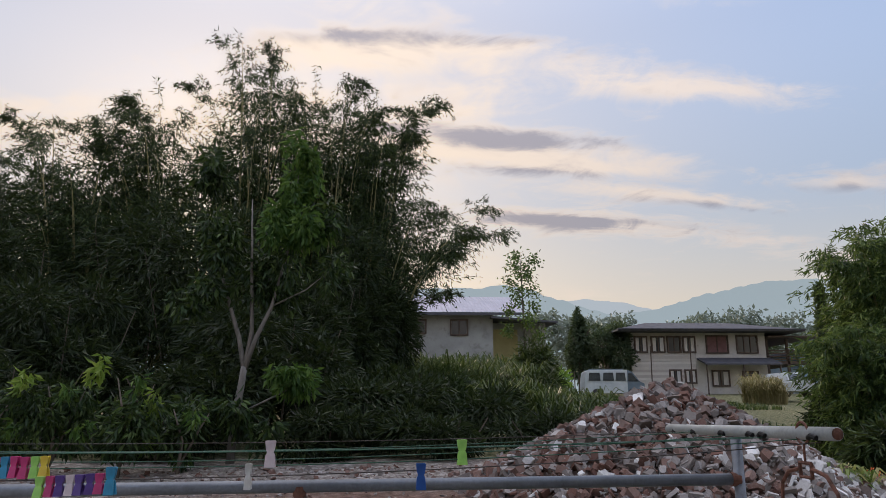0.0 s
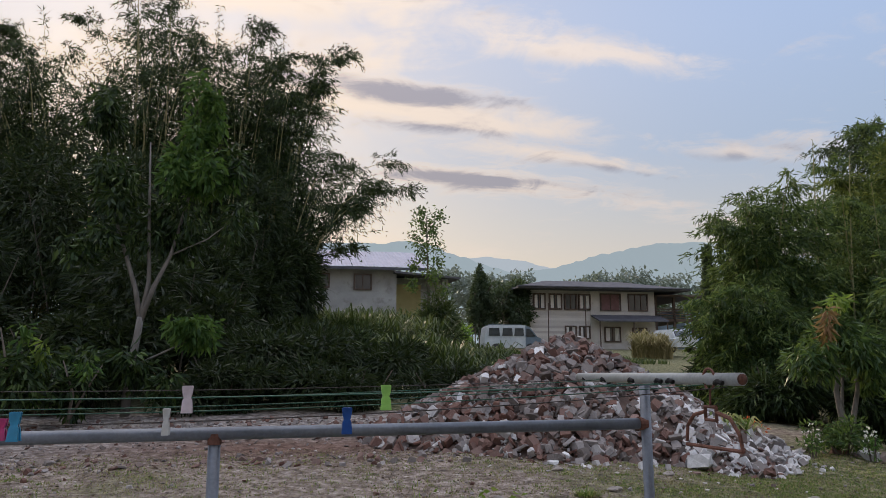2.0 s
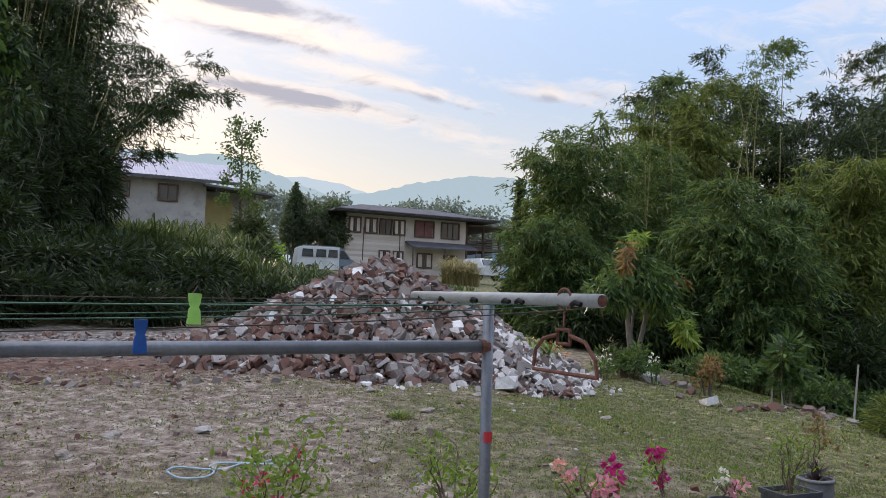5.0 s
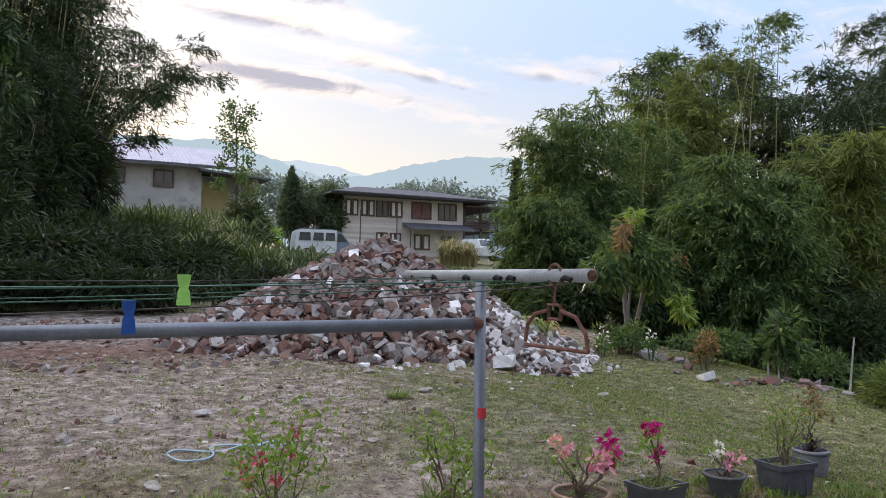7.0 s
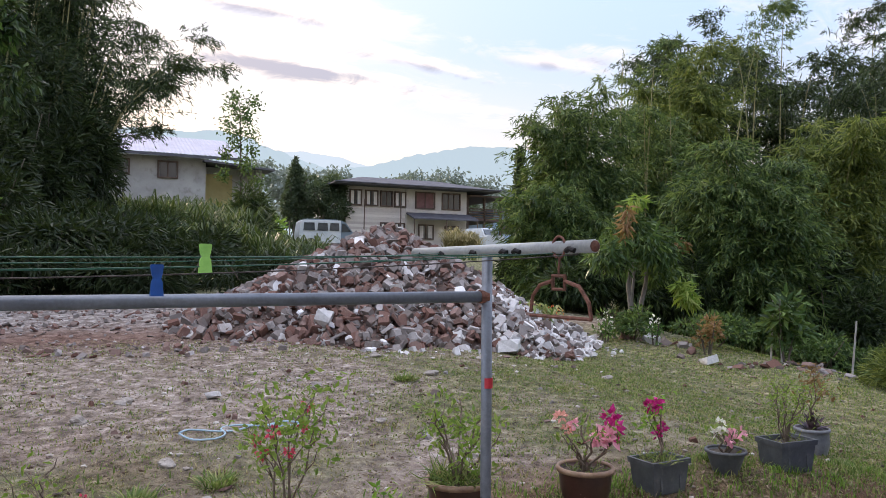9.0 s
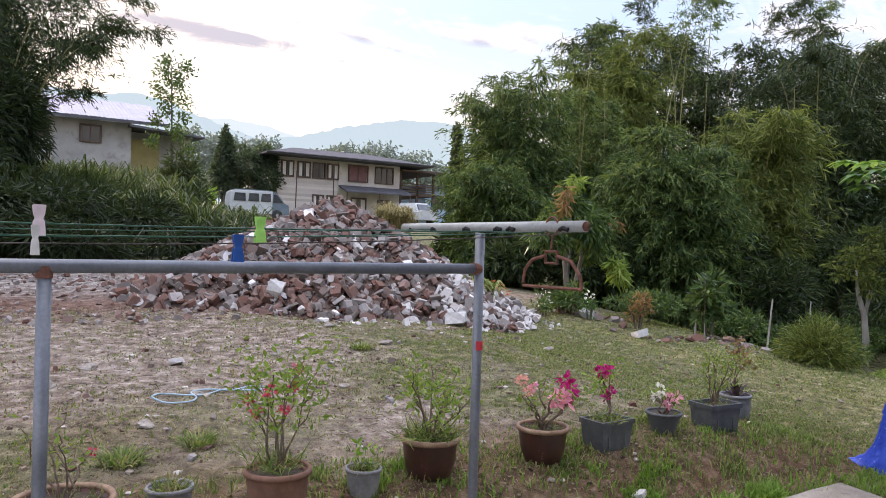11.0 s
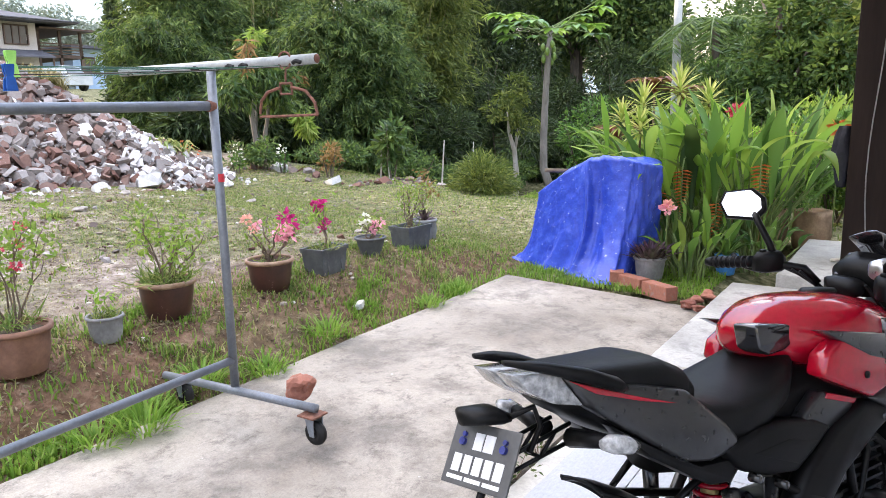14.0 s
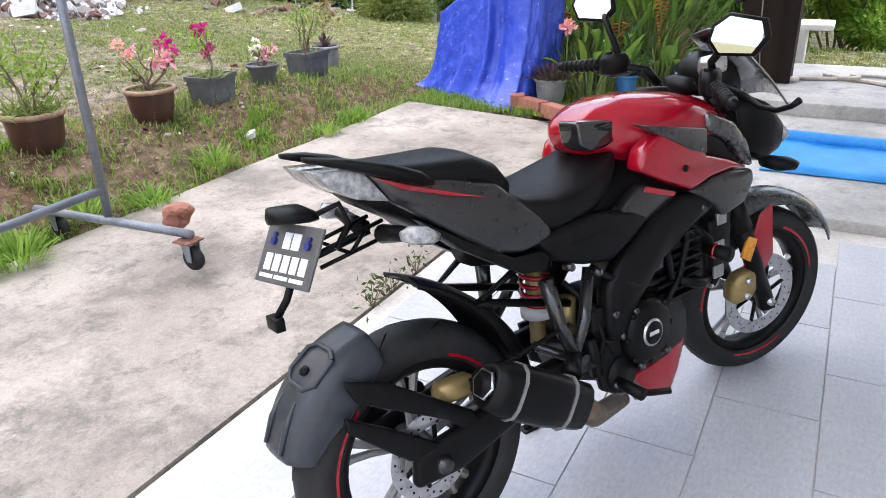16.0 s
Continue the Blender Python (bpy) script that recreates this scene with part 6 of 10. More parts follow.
        S("bar_end", new_tube([(0.788, s * 0.372, 0.982), (0.80, s * 0.347, 0.985)], [0.012, 0.016], 12), "satin")
        sw = S("switch_box", hull([(0.835, s * 0.215, 0.995, 0.012, 0.02, 0.02), (0.85, s * 0.205, 1.0, 0.026, 0.032, 0.03), (0.89, s * 0.19, 1.003, 0.026, 0.032, 0.03), (0.905, s * 0.18, 1.0, 0.012, 0.018, 0.018)], 3.4), "black")
        P("button", new_box(0.848, s * 0.205 - 0.008, 1.028, 0.862, s * 0.205 + 0.008, 1.038, 0.003), "satin", "", sw)
        S("lever", new_tube([(0.915, s * 0.19, 0.985), (0.945, s * 0.235, 0.966), (0.935, s * 0.30, 0.949), (0.926, s * 0.36, 0.952), (0.925, s * 0.40, 0.968), (0.925, s * 0.42, 0.984)], [0.009, 0.0085, 0.0075, 0.0068, 0.0068, 0.0085], 10), "satin", "black hand lever")
        tip = steer.inverted() @ Vector((0.985, 0.305, 1.19) if s > 0 else (0.855, -0.262, 1.085))
        S("mirror_stem", new_tube([(0.885, s * 0.19, 1.01), (0.872, s * 0.195, 1.05), tip.lerp(Vector((0.88, s * 0.20, 1.06)), 0.5) + Vector((0, 0, 0.012)), tip + Vector((0.018, -s * 0.03, -0.015))], [0.0105, 0.010, 0.010, 0.012], 10), "black")
        # mirror head: hexagonal shell, glass set in its back face, turned to the open sky
        aim = (b.matrix_world.to_3x3() @ steer.to_3x3()).inverted() @ Vector((-1.72, 0.36, 0.60) if s > 0 else (-1.74, 0.42, 0.16))
        tiltm = Matrix.Translation(tip) @ aim.to_track_quat("-X", "Z").to_matrix().to_4x4()
        out = [(-0.072, -0.012), (-0.046, -0.044), (0.040, -0.042), (0.068, 0.0), (0.056, 0.038), (-0.026, 0.050), (-0.064, 0.022)]
        bm = bmesh.new()
        rings = []
        for xo, k in ((-0.012, 1.0), (0.0, 1.06), (0.018, 0.92), (0.032, 0.5)):
            rings.append([tuple(tiltm @ Vector((xo, s * a * k, c * k))) for a, c in out])
        loft(bm, rings)
        head = S("mirror_head", bm, "black", "black mirror with pointed corners")
        bm = bmesh.new()
        bm.faces.new([bm.verts.new(tiltm @ Vector((-0.0135, s * a * 0.88, c * 0.88))) for a, c in out])
        bmesh.ops.recalc_face_normals(bm, faces=bm.faces[:])
        P("mirror_glass", bm, "mirror", "bright mirror glass", head, False)
    S("fluid_reservoir", hull([(0.90, -0.135, 1.02, 0.015, 0.015, 0.015), (0.905, -0.135, 1.025, 0.025, 0.026, 0.02), (0.955, -0.135, 1.03, 0.025, 0.026, 0.02), (0.965, -0.135, 1.03, 0.014, 0.012, 0.012)], 3.2), "steel")
    S("bar_clamp", hull([(0.915, 0, 0.955, 0.03, 0.012, 0.03), (0.93, 0, 0.965, 0.055, 0.018, 0.035), (0.96, 0, 0.965, 0.055, 0.018, 0.035), (0.975, 0, 0.955, 0.03, 0.012, 0.02)], 3), "black")
    # dash, screen, headlight
    S("dash", hull([(0.985, 0, 0.955, 0.05, 0.03, 0.03), (1.0, 0, 0.965, 0.095, 0.05, 0.04), (1.05, 0, 0.985, 0.10, 0.055, 0.05), (1.10, 0, 0.96, 0.06, 0.04, 0.05)], 2.6, 22, -0.25), "black")
    d = S("dial", panel([(0.984, 0.975), (1.035, 1.03), (1.04, 1.028), (0.99, 0.972)], -0.075, 0.075, 0.002), "smoke")
    for y in (-0.045, -0.025):
        P("figure", new_tube([(1.0 + 0.011 * math.cos(a) * 0.7, y + 0.008 * math.sin(a), 0.996 + 0.011 * math.cos(a) * 0.75) for a in np.linspace(0, 6.3, 12)], 0.0016, 4), "white", "", d)
    P("tell_tale", new_box(1.012, 0.01, 1.008, 1.016, 0.05, 1.012), "white", "", d)
    scr = bmesh.new()
    rings = []
    for x, z, w in ((1.05, 1.10, 0.055), (1.12, 1.06, 0.085), (1.20, 0.98, 0.105), (1.28, 0.90, 0.10)):
        rings.append([(x - 0.035 * abs(q) ** 2, q * w, z - 0.02 * q * q) for q in np.linspace(-1, 1, 9)] + [(x - 0.035 * abs(q) ** 2 - 0.004, q * w, z - 0.02 * q * q - 0.004) for q in np.linspace(1, -1, 9)])
    loft(scr, rings)
    S("screen", scr, "smoke", "small smoked fly screen")
    S("headlight_shell", hull([(1.07, 0, 0.85, 0.06, 0.05, 0.07), (1.12, 0, 0.855, 0.092, 0.07, 0.11), (1.21, 0, 0.82, 0.085, 0.07, 0.11), (1.28, 0, 0.79, 0.055, 0.04, 0.06), (1.30, 0, 0.78, 0.03, 0.02, 0.03)], 3.4), "black")
    S("headlight", hull([(1.285, 0, 0.79, 0.06, 0.03, 0.05), (1.335, 0, 0.775, 0.028, 0.012, 0.02)], 2.4), "lens")
    for s in (-1, 1):
        S("indicator", hull([(1.10, s * 0.17, 0.755, 0.02, 0.012, 0.012), (1.12, s * 0.185, 0.755, 0.038, 0.02, 0.02), (1.16, s * 0.195, 0.75, 0.034, 0.018, 0.018), (1.185, s * 0.20, 0.748, 0.012, 0.008, 0.008)], 2.2), "black", "black front indicator pod")
        S("indicator_stem", new_tube([(1.10, s * 0.10, 0.77), (1.12, s * 0.16, 0.757)], 0.008, 8), "black")
        for k in range(3):
            S("cable", new_tube([(0.90, s * (0.17 - 0.03 * k), 0.985), (0.99, s * (0.15 - 0.03 * k), 0.94 - 0.02 * k), (1.06, s * 0.10, 0.86), (1.02, s * 0.05, 0.74)], 0.0045, 6), "black")
    # tank, shrouds
    P("tank", hull([(0.515, 0, 0.905, 0.035, 0.015, 0.03), (0.535, 0, 0.905, 0.062, 0.034, 0.05), (0.585, 0, 0.90, 0.092, 0.062, 0.065), (0.66, 0, 0.885, 0.130, 0.090, 0.08), (0.75, 0, 0.875, 0.163, 0.098, 0.09), (0.84, 0, 0.865, 0.163, 0.099, 0.10), (0.93, 0, 0.850, 0.150, 0.092, 0.11), (1.01, 0, 0.83, 0.125, 0.082, 0.11), (1.06, 0, 0.81, 0.08, 0.065, 0.07)], 2.6, 32), "red", "glossy red fuel tank")
    P("tank_cap", lathe(bmesh.new(), [(0.0, 0.012), (0.04, 0.011), (0.045, 0.005), (0.046, 0.0)], 24), "satin").matrix_local = pose(0.86, 0, 0.958, 0, 4, 0)
    for s in (-1, 1):
        P("tank_shroud", panel([(0.60, 0.812), (0.70, 0.765), (0.795, 0.722), (0.875, 0.739), (0.96, 0.744), (1.045, 0.732), (0.955, 0.772), (0.856, 0.802), (0.857, 0.868), (0.70, 0.895), (0.62, 0.86)], s * 0.120, s * 0.172, 0.012), "red", "glossy red side shroud")
        P("shroud_tip", panel([(0.797, 0.718), (0.875, 0.735), (0.96, 0.741), (1.06, 0.726), (1.068, 0.691), (1.023, 0.639), (0.934, 0.621), (0.886, 0.668)], s * 0.125, s * 0.170, 0.012), "grey", "dark grey shroud tip")
        P("intake_panel", panel([(0.858, 0.862), (0.936, 0.829), (1.016, 0.748), (0.858, 0.802)], s * 0.115, s * 0.158, 0.008), "satin", "black intake recess")
        P("shroud_cowl", panel([(0.873, 0.904), (0.973, 0.867), (1.035, 0.804), (1.062, 0.731), (1.018, 0.746), (0.968, 0.812), (0.860, 0.863)], s * 0.110, s * 0.172, 0.012), "silver", "silver-grey cowl edge")
        P("shroud_inlay", panel([(0.60, 0.918), (0.852, 0.869), (0.850, 0.806), (0.786, 0.826)], s * 0.140, s * 0.1745, 0.004), "grey", "dark inlay on the tank side")
        if s < 0:
            P("tank_tail_cap", panel([(0.480, 0.942), (0.56, 0.934), (0.652, 0.916), (0.618, 0.880), (0.575, 0.868), (0.52, 0.866), (0.488, 0.884)], s * 0.030, s * 0.096, 0.007), "smoke", "gloss black tank corner cap")
        P("shroud_bolt", new_tube([(0.765, s * 0.170, 0.785), (0.765, s * 0.176, 0.785)], 0.009, 12), "black")
        P("radiator_guard", panel([(0.93, 0.60), (1.03, 0.63), (1.02, 0.46), (0.95, 0.40)], s * 0.08, s * 0.125, 0.01), "black")
    # inner frame and airbox that close the view below tank and seat
    P("inner_frame", hull([(0.20, 0, 0.71, 0.06, 0.05, 0.05), (0.30, 0, 0.70, 0.085, 0.07, 0.06), (0.48, 0, 0.70, 0.095, 0.08, 0.10), (0.65, 0, 0.74, 0.105, 0.09, 0.14), (0.80, 0, 0.72, 0.105, 0.09, 0.14), (0.93, 0, 0.70, 0.09, 0.08, 0.10), (1.0, 0, 0.72, 0.05, 0.05, 0.06)], 3), "black", "black airbox and inner frame")
    # seats
    P("rider_seat", hull([(0.235, 0, 0.80, 0.10, 0.045, 0.06), (0.29, 0, 0.785, 0.135, 0.032, 0.09), (0.37, 0, 0.775, 0.145, 0.028, 0.09), (0.46, 0, 0.785, 0.14, 0.033, 0.09), (0.55, 0, 0.805, 0.12, 0.040, 0.08), (0.60, 0, 0.83, 0.095, 0.035, 0.06), (0.625, 0, 0.845, 0.06, 0.015, 0.03)], 2.8, 26), "seat", "black vinyl rider seat")
    P("pillion_seat", hull([(-0.105, 0, 0.94, 0.05, 0.012, 0.02), (-0.05, 0, 0.925, 0.085, 0.022, 0.04), (0.07, 0, 0.905, 0.105, 0.034, 0.05), (0.17, 0, 0.895, 0.115, 0.040, 0.06), (0.225, 0, 0.875, 0.115, 0.032, 0.06), (0.262, 0, 0.845, 0.10, 0.018, 0.045)], 2.9, 24), "seat", "black vinyl pillion seat")
    for s in (-1, 1):
        P("grab_rail", hull([(-0.178, s * 0.05, 0.980, 0.010, 0.005, 0.006), (-0.11, s * 0.085, 0.963, 0.022, 0.010, 0.013), (-0.04, s * 0.112, 0.940, 0.027, 0.013, 0.018), (0.02, s * 0.124, 0.914, 0.022, 0.013, 0.018), (0.05, s * 0.124, 0.898, 0.007, 0.005, 0.006)], 2.4, 14), "black", "black blade grab rail")
        P("tail_panel", inward(panel([(-0.125, 0.948), (-0.033, 0.923), (0.09, 0.893), (0.205, 0.862), (0.262, 0.812), (0.318, 0.765), (0.350, 0.727), (0.330, 0.703), (0.257, 0.698), (0.179, 0.716), (0.09, 0.775), (0.008, 0.828), (-0.070, 0.878)], s * 0.085, s * 0.140, 0.014), -0.2, 0.25, 0.06), "grey", "dark grey tail side panel")
        P("tail_under", inward(panel([(0.0, 0.826), (0.12, 0.755), (0.235, 0.692), (0.345, 0.682), (0.372, 0.715), (0.323, 0.638), (0.258, 0.647), (0.10, 0.742)], s * 0.07, s * 0.128, 0.008), -0.2, 0.25, 0.05), "black", "black tail underside")
        P("tail_stripe", inward(panel([(-0.112, 0.938), (-0.044, 0.912), (0.068, 0.874), (0.17, 0.842), (0.068, 0.866), (-0.045, 0.900)], s * 0.139, s * 0.1425, 0.001), -0.2, 0.25, 0.06), "red", "thin red stripe on the tail")
        P("tail_light", inward(panel([(-0.228, 0.968), (-0.153, 0.960), (-0.125, 0.948), (-0.072, 0.880), (-0.150, 0.900), (-0.200, 0.932)], s * 0.060, s * 0.138, 0.006), -0.2, 0.25, 0.06), "lens", "clear tail lamp")
        P("side_cover", panel([(0.29, 0.715), (0.40, 0.735), (0.504, 0.732), (0.60, 0.712), (0.668, 0.680), (0.60, 0.640), (0.524, 0.605), (0.43, 0.622), (0.344, 0.655)], s * 0.10, s * 0.146, 0.014), "black", "black side cover")
        P("side_cover_inset", panel([(0.373, 0.687), (0.50, 0.690), (0.605, 0.660), (0.53, 0.624)], s * 0.142, s * 0.1475, 0.003), "satin")
        P("knee_panel", panel([(0.585, 0.730), (0.640, 0.766), (0.775, 0.722), (0.735, 0.686), (0.629, 0.664), (0.535, 0.690)], s * 0.10, s * 0.140, 0.008), "grey", "dark knee panel below the tank")
        P("knee_trim", panel([(0.655, 0.760), (0.770, 0.722), (0.757, 0.711), (0.645, 0.748)], s * 0.132, s * 0.1425, 0.002), "red", "thin red trim on the knee panel")
        P("frame_spar", panel([(0.672, 0.680), (0.78, 0.712), (0.90, 0.70), (0.95, 0.665), (0.835, 0.625), (0.70, 0.56), (0.612, 0.485), (0.565, 0.395), (0.50, 0.40), (0.488, 0.455), (0.493, 0.545), (0.56, 0.61)], s * 0.105, s * 0.155, 0.016), "satin", "black perimeter frame spar")
        P("subframe_tube", new_tube([(0.30, s * 0.10, 0.67), (0.16, s * 0.08, 0.60), (0.42, s * 0.09, 0.52)], 0.011, 8), "satin")
    P("tail_top", hull([(-0.115, 0, 0.925, 0.03, 0.006, 0.02), (-0.07, 0, 0.905, 0.05, 0.010, 0.04), (0.05, 0, 0.87, 0.09, 0.015, 0.08), (0.22, 0, 0.80, 0.12, 0.02, 0.09), (0.36, 0, 0.73, 0.12, 0.02, 0.06)], 3), "black")
    # tail tidy, plate, rear indicators
    for s in (-1, 1):
        for a, c in (((-0.02, 0.825), (-0.17, 0.795)), ((-0.02, 0.79), (-0.17, 0.765)), ((-0.06, 0.816), (-0.10, 0.776)), ((-0.10, 0.776), (-0.14, 0.801))):
            P("bracket_strut", new_tube([(a[0], s * 0.030, a[1]), (c[0], s * 0.030, c[1])], 0.0045, 6), "satin")
        ind = P("rear_indicator", hull([(-0.060, s * 0.165, 0.822, 0.008, 0.010, 0.010), (-0.045, s * 0.175, 0.822, 0.022, 0.018, 0.018), (-0.015, s * 0.180, 0.816, 0.024, 0.018, 0.019), (0.012, s * 0.180, 0.808, 0.008, 0.008, 0.010)], 2.1), "lens", "clear rear indicator")
        P("stem", new_tube([(-0.03, s * 0.04, 0.80), (-0.02, s * 0.155, 0.815)], [0.020, 0.013], 10), "black", "", ind)
    P("plate_lamp", hull([(-0.235, 0.03, 0.868, 0.012, 0.01, 0.01), (-0.22, 0.03, 0.872, 0.045, 0.017, 0.016), (-0.17, 0.02, 0.868, 0.05, 0.018, 0.018), (-0.15, 0.0, 0.862, 0.02, 0.01, 0.01)], 2.3), "black")
    P("lamp_wire", new_tube([(-0.16, -0.03, 0.87), (-0.12, -0.05, 0.885), (-0.10, -0.04, 0.84), (-0.14, -0.05, 0.80)], 0.006, 7), "black")
    m = pose(-0.216, 0.0, 0.798, 0, 0, 12) @ pose(0, 0, 0, 0, 31, 0)
    pl = P("number_plate", new_box(-0.003, -0.086, -0.061, 0.003, 0.086, 0.061, 0.003), "plate", "dark number plate with two rows of white bars", b, False)
    pl.matrix_local = m
    for y0, y1 in ((0.024, 0.001), (-0.003, -0.028)):
        P("bar", new_box(-0.0045, min(y0, y1), 0.010, -0.0031, max(y0, y1), 0.043), "white", "", pl, False)
    for k in range(5):
        y = 0.066 - 0.0275 * k
        P("bar", new_box(-0.0045, y - 0.021, -0.036, -0.0031, y, -0.002), "white", "", pl, False)
    for k in range(3):
        y = 0.072 - 0.048 * k
        P("bar", new_box(-0.0045, y - 0.042, -0.051, -0.0031, y, -0.043), "white", "", pl, False)
    blue = surface("plate_bolt_blue", [(0.3, (0.01, 0.015, 0.10)), (0.7, (0.03, 0.04, 0.22))], 90, 0.3, 0.1)
    for y in (0.052, -0.055):
        part("plate_bolt", new_tube([(-0.010, y, 0.022), (-0.002, y, 0.022)], 0.008, 8), blue, pl)
        part("plate_bolt", new_tube([(-0.009, y, 0.036), (-0.002, y, 0.036)], 0.005, 8), blue, pl)
    P("plate_stay", new_tube([(-0.225, -0.02, 0.76), (-0.245, -0.02, 0.72), (-0.268, -0.015, 0.69)], 0.008, 8), "black")
    P("plate_hook", new_box(-0.282, -0.035, 0.665, -0.262, 0.012, 0.692, 0.003), "black")
    # rear end
    rings = []
    for k in range(25):
        u = k / 24
        a = 1.52 - 1.32 * u
        rr, hw = 0.336 + 0.068 * (1 - u) ** 2.2, 0.070 + 0.018 * math.sin(math.pi * u)
        drop = 0.012 + 0.055 * u
        outer = [(-1.0, drop), (-0.96, drop * 0.5), (-0.82, 0.010), (-0.5, 0.002), (0, 0), (0.5, 0.002), (0.82, 0.010), (0.96, drop * 0.5), (1.0, drop)]
        rings.append([(rh[0] + (rr - d) * math.cos(a), q * hw, rh[2] + (rr - d) * math.sin(a)) for q, d in outer] + [(rh[0] + (rr - d - 0.006) * math.cos(a), q * hw * 0.93, rh[2] + (rr - d - 0.006) * math.sin(a)) for q, d in outer[::-1]])
    P("hugger", loft(bmesh.new(), rings), "black", "black hugger over the rear tyre")
    # wrapped rear guard: a crown with rounded shoulders and deep sides
    rings = []
    for k in range(25):
        u = k / 24
        a = 1.88 + 0.90 * u
        rr = 0.346 + 0.010 * math.sin(math.pi * u)
        hw = 0.070 + 0.006 * math.sin(math.pi * u)
        drop = 0.105 - 0.045 * max(0.0, 2.2 * abs(u - 0.42) - 0.25)
        outer = [(-1.0, drop), (-1.02, drop * 0.7), (-1.0, 0.040), (-0.92, 0.018), (-0.72, 0.004), (-0.3, 0.0), (0, 0.0), (0.3, 0.0), (0.72, 0.004), (0.92, 0.018), (1.0, 0.040), (1.02, drop * 0.7), (1.0, drop)]
        rings.append([(rh[0] + (rr - d) * math.cos(a), q * hw, rh[2] + (rr - d) * math.sin(a)) for q, d in outer] + [(rh[0] + (rr - d - 0.005) * math.cos(a), q * hw * 0.94, rh[2] + (rr - d - 0.005) * math.sin(a)) for q, d in outer[::-1]])
    g = P("rear_guard", loft(bmesh.new(), rings), "guard", "dark grey moulded rear mudguard")
    onto = lambda a, q, lift=0.0: Vector((rh[0] + (0.3545 + lift) * math.cos(a), q, rh[2] + (0.3545 + lift) * math.sin(a)))
    rim = [onto(2.14, -0.056, 0.000), onto(2.10, -0.030, 0.002), onto(2.10, 0.020, 0.002), onto(2.14, 0.046, 0.001), onto(2.30, 0.050, 0.001), onto(2.36, 0.025, 0.002), onto(2.36, -0.035, 0.002), onto(2.31, -0.058, 0.000), onto(2.14, -0.056, 0.000)]
    P("guard_boss", new_tube(rim, 0.0055, 8, False), "guard", "raised moulded rim of the boss", g)
    P("guard_bolt", new_tube([onto(2.27, -0.005, -0.001), onto(2.27, -0.005, 0.008)], 0.011, 14), "black", "", g)
    P("guard_bolt_head", new_tube([onto(2.27, -0.005, 0.006), onto(2.27, -0.005, 0.010)], 0.006, 6), "satin", "", g)
    for q in (-0.030, 0.030):
        P("guard_rib", new_tube([onto(2.44, q, -0.002), onto(2.58, q * 1.1, -0.001), onto(2.74, q * 1.2, -0.004)], [0.004, 0.008, 0.005], 8), "guard", "", g)
    for s in (-1, 1):
        P("guard_arm", panel([(-0.198, 0.555), (-0.10, 0.515), (0.10, 0.37), (0.112, 0.335), (0.085, 0.318), (0.026, 0.379), (-0.176, 0.500)], s * 0.092, s * 0.110, 0.006), "black", "black guard arm")
        P("guard_arm", panel([(-0.206, 0.479), (-0.103, 0.411), (0.025, 0.315), (0.050, 0.27), (0.009, 0.257), (-0.099, 0.344), (-0.205, 0.446)], s * 0.092, s * 0.110, 0.006), "black")
        P("swingarm", panel([(-0.06, 0.33), (0.06, 0.345), (0.30, 0.395), (0.50, 0.40), (0.50, 0.335), (0.30, 0.31), (0.05, 0.245), (-0.07, 0.25)], s * 0.078, s * 0.112, 0.012), "satin", "black box-section swingarm")
        P("axle_nut", new_tube([(0, s * 0.108, 0.285), (0, s * 0.128, 0.285)], [0.024, 0.018], 8), "grey")
    P("rear_caliper", hull([(0.03, -0.06, 0.42, 0.012, 0.015, 0.015), (0.045, -0.062, 0.42, 0.026, 0.026, 0.026), (0.12, -0.062, 0.415, 0.026, 0.026, 0.026), (0.135, -0.06, 0.415, 0.012, 0.015, 0.015)], 3), "gold", "gold rear caliper")
    sh = P("rear_shock", new_tube([(0.40, 0, 0.62), (0.395, 0, 0.40)], 0.021, 12), "gold", "red-sprung rear shock with gold canister")
    for k in range(4):
        zc = 0.595 - 0.024 * k
        P("coil", new_tube([(0.40 + 0.038 * math.cos(a), 0.038 * math.sin(a), zc - 0.024 * a / 6.28) for a in np.linspace(0, 6.28, 14)], 0.0065, 6), "red", "", sh)
    P("canister", new_tube([(0.43, -0.075, 0.53), (0.42, -0.075, 0.44)], 0.023, 14), "gold", "", sh)
    P("shock_collar", new_tube([(0.40, 0, 0.498), (0.40, 0, 0.472)], 0.043, 16), "white", "pale shock collar", sh)
    P("shock_collar", new_tube([(0.40, 0, 0.615), (0.40, 0, 0.600)], 0.044, 16), "satin", "", sh)
    # exhaust
    ex = bmesh.new()
    axis_e = (Vector((0.33, -0.205, 0.325)) - Vector((0.075, -0.195, 0.475)))
    q = axis_e.to_track_quat("Z", "Y").to_matrix().to_4x4()
    q.translation = Vector((0.075, -0.195, 0.475))
    hexa = [(math.cos(a) * (0.052 + 0.006 * math.cos(3 * a)), math.sin(a) * (0.058 + 0.006 * math.cos(3 * a))) for a in np.linspace(0, 2 * math.pi, 19)[:-1] + 0.52]
    L_e = axis_e.length
    loft(ex, [[tuple(q @ Vector((x * k, y * k, z * L_e))) for x, y in hexa] for z, k in ((0.0, 0.55), (-0.02, 0.80), (0.10, 1.0), (0.55, 1.05), (0.95, 0.92), (1.0, 0.65))], True)
    bmesh.ops.recalc_face_normals(ex, faces=ex.faces[:])
    muff = P("muffler", ex, "satin", "short black hexagonal muffler")
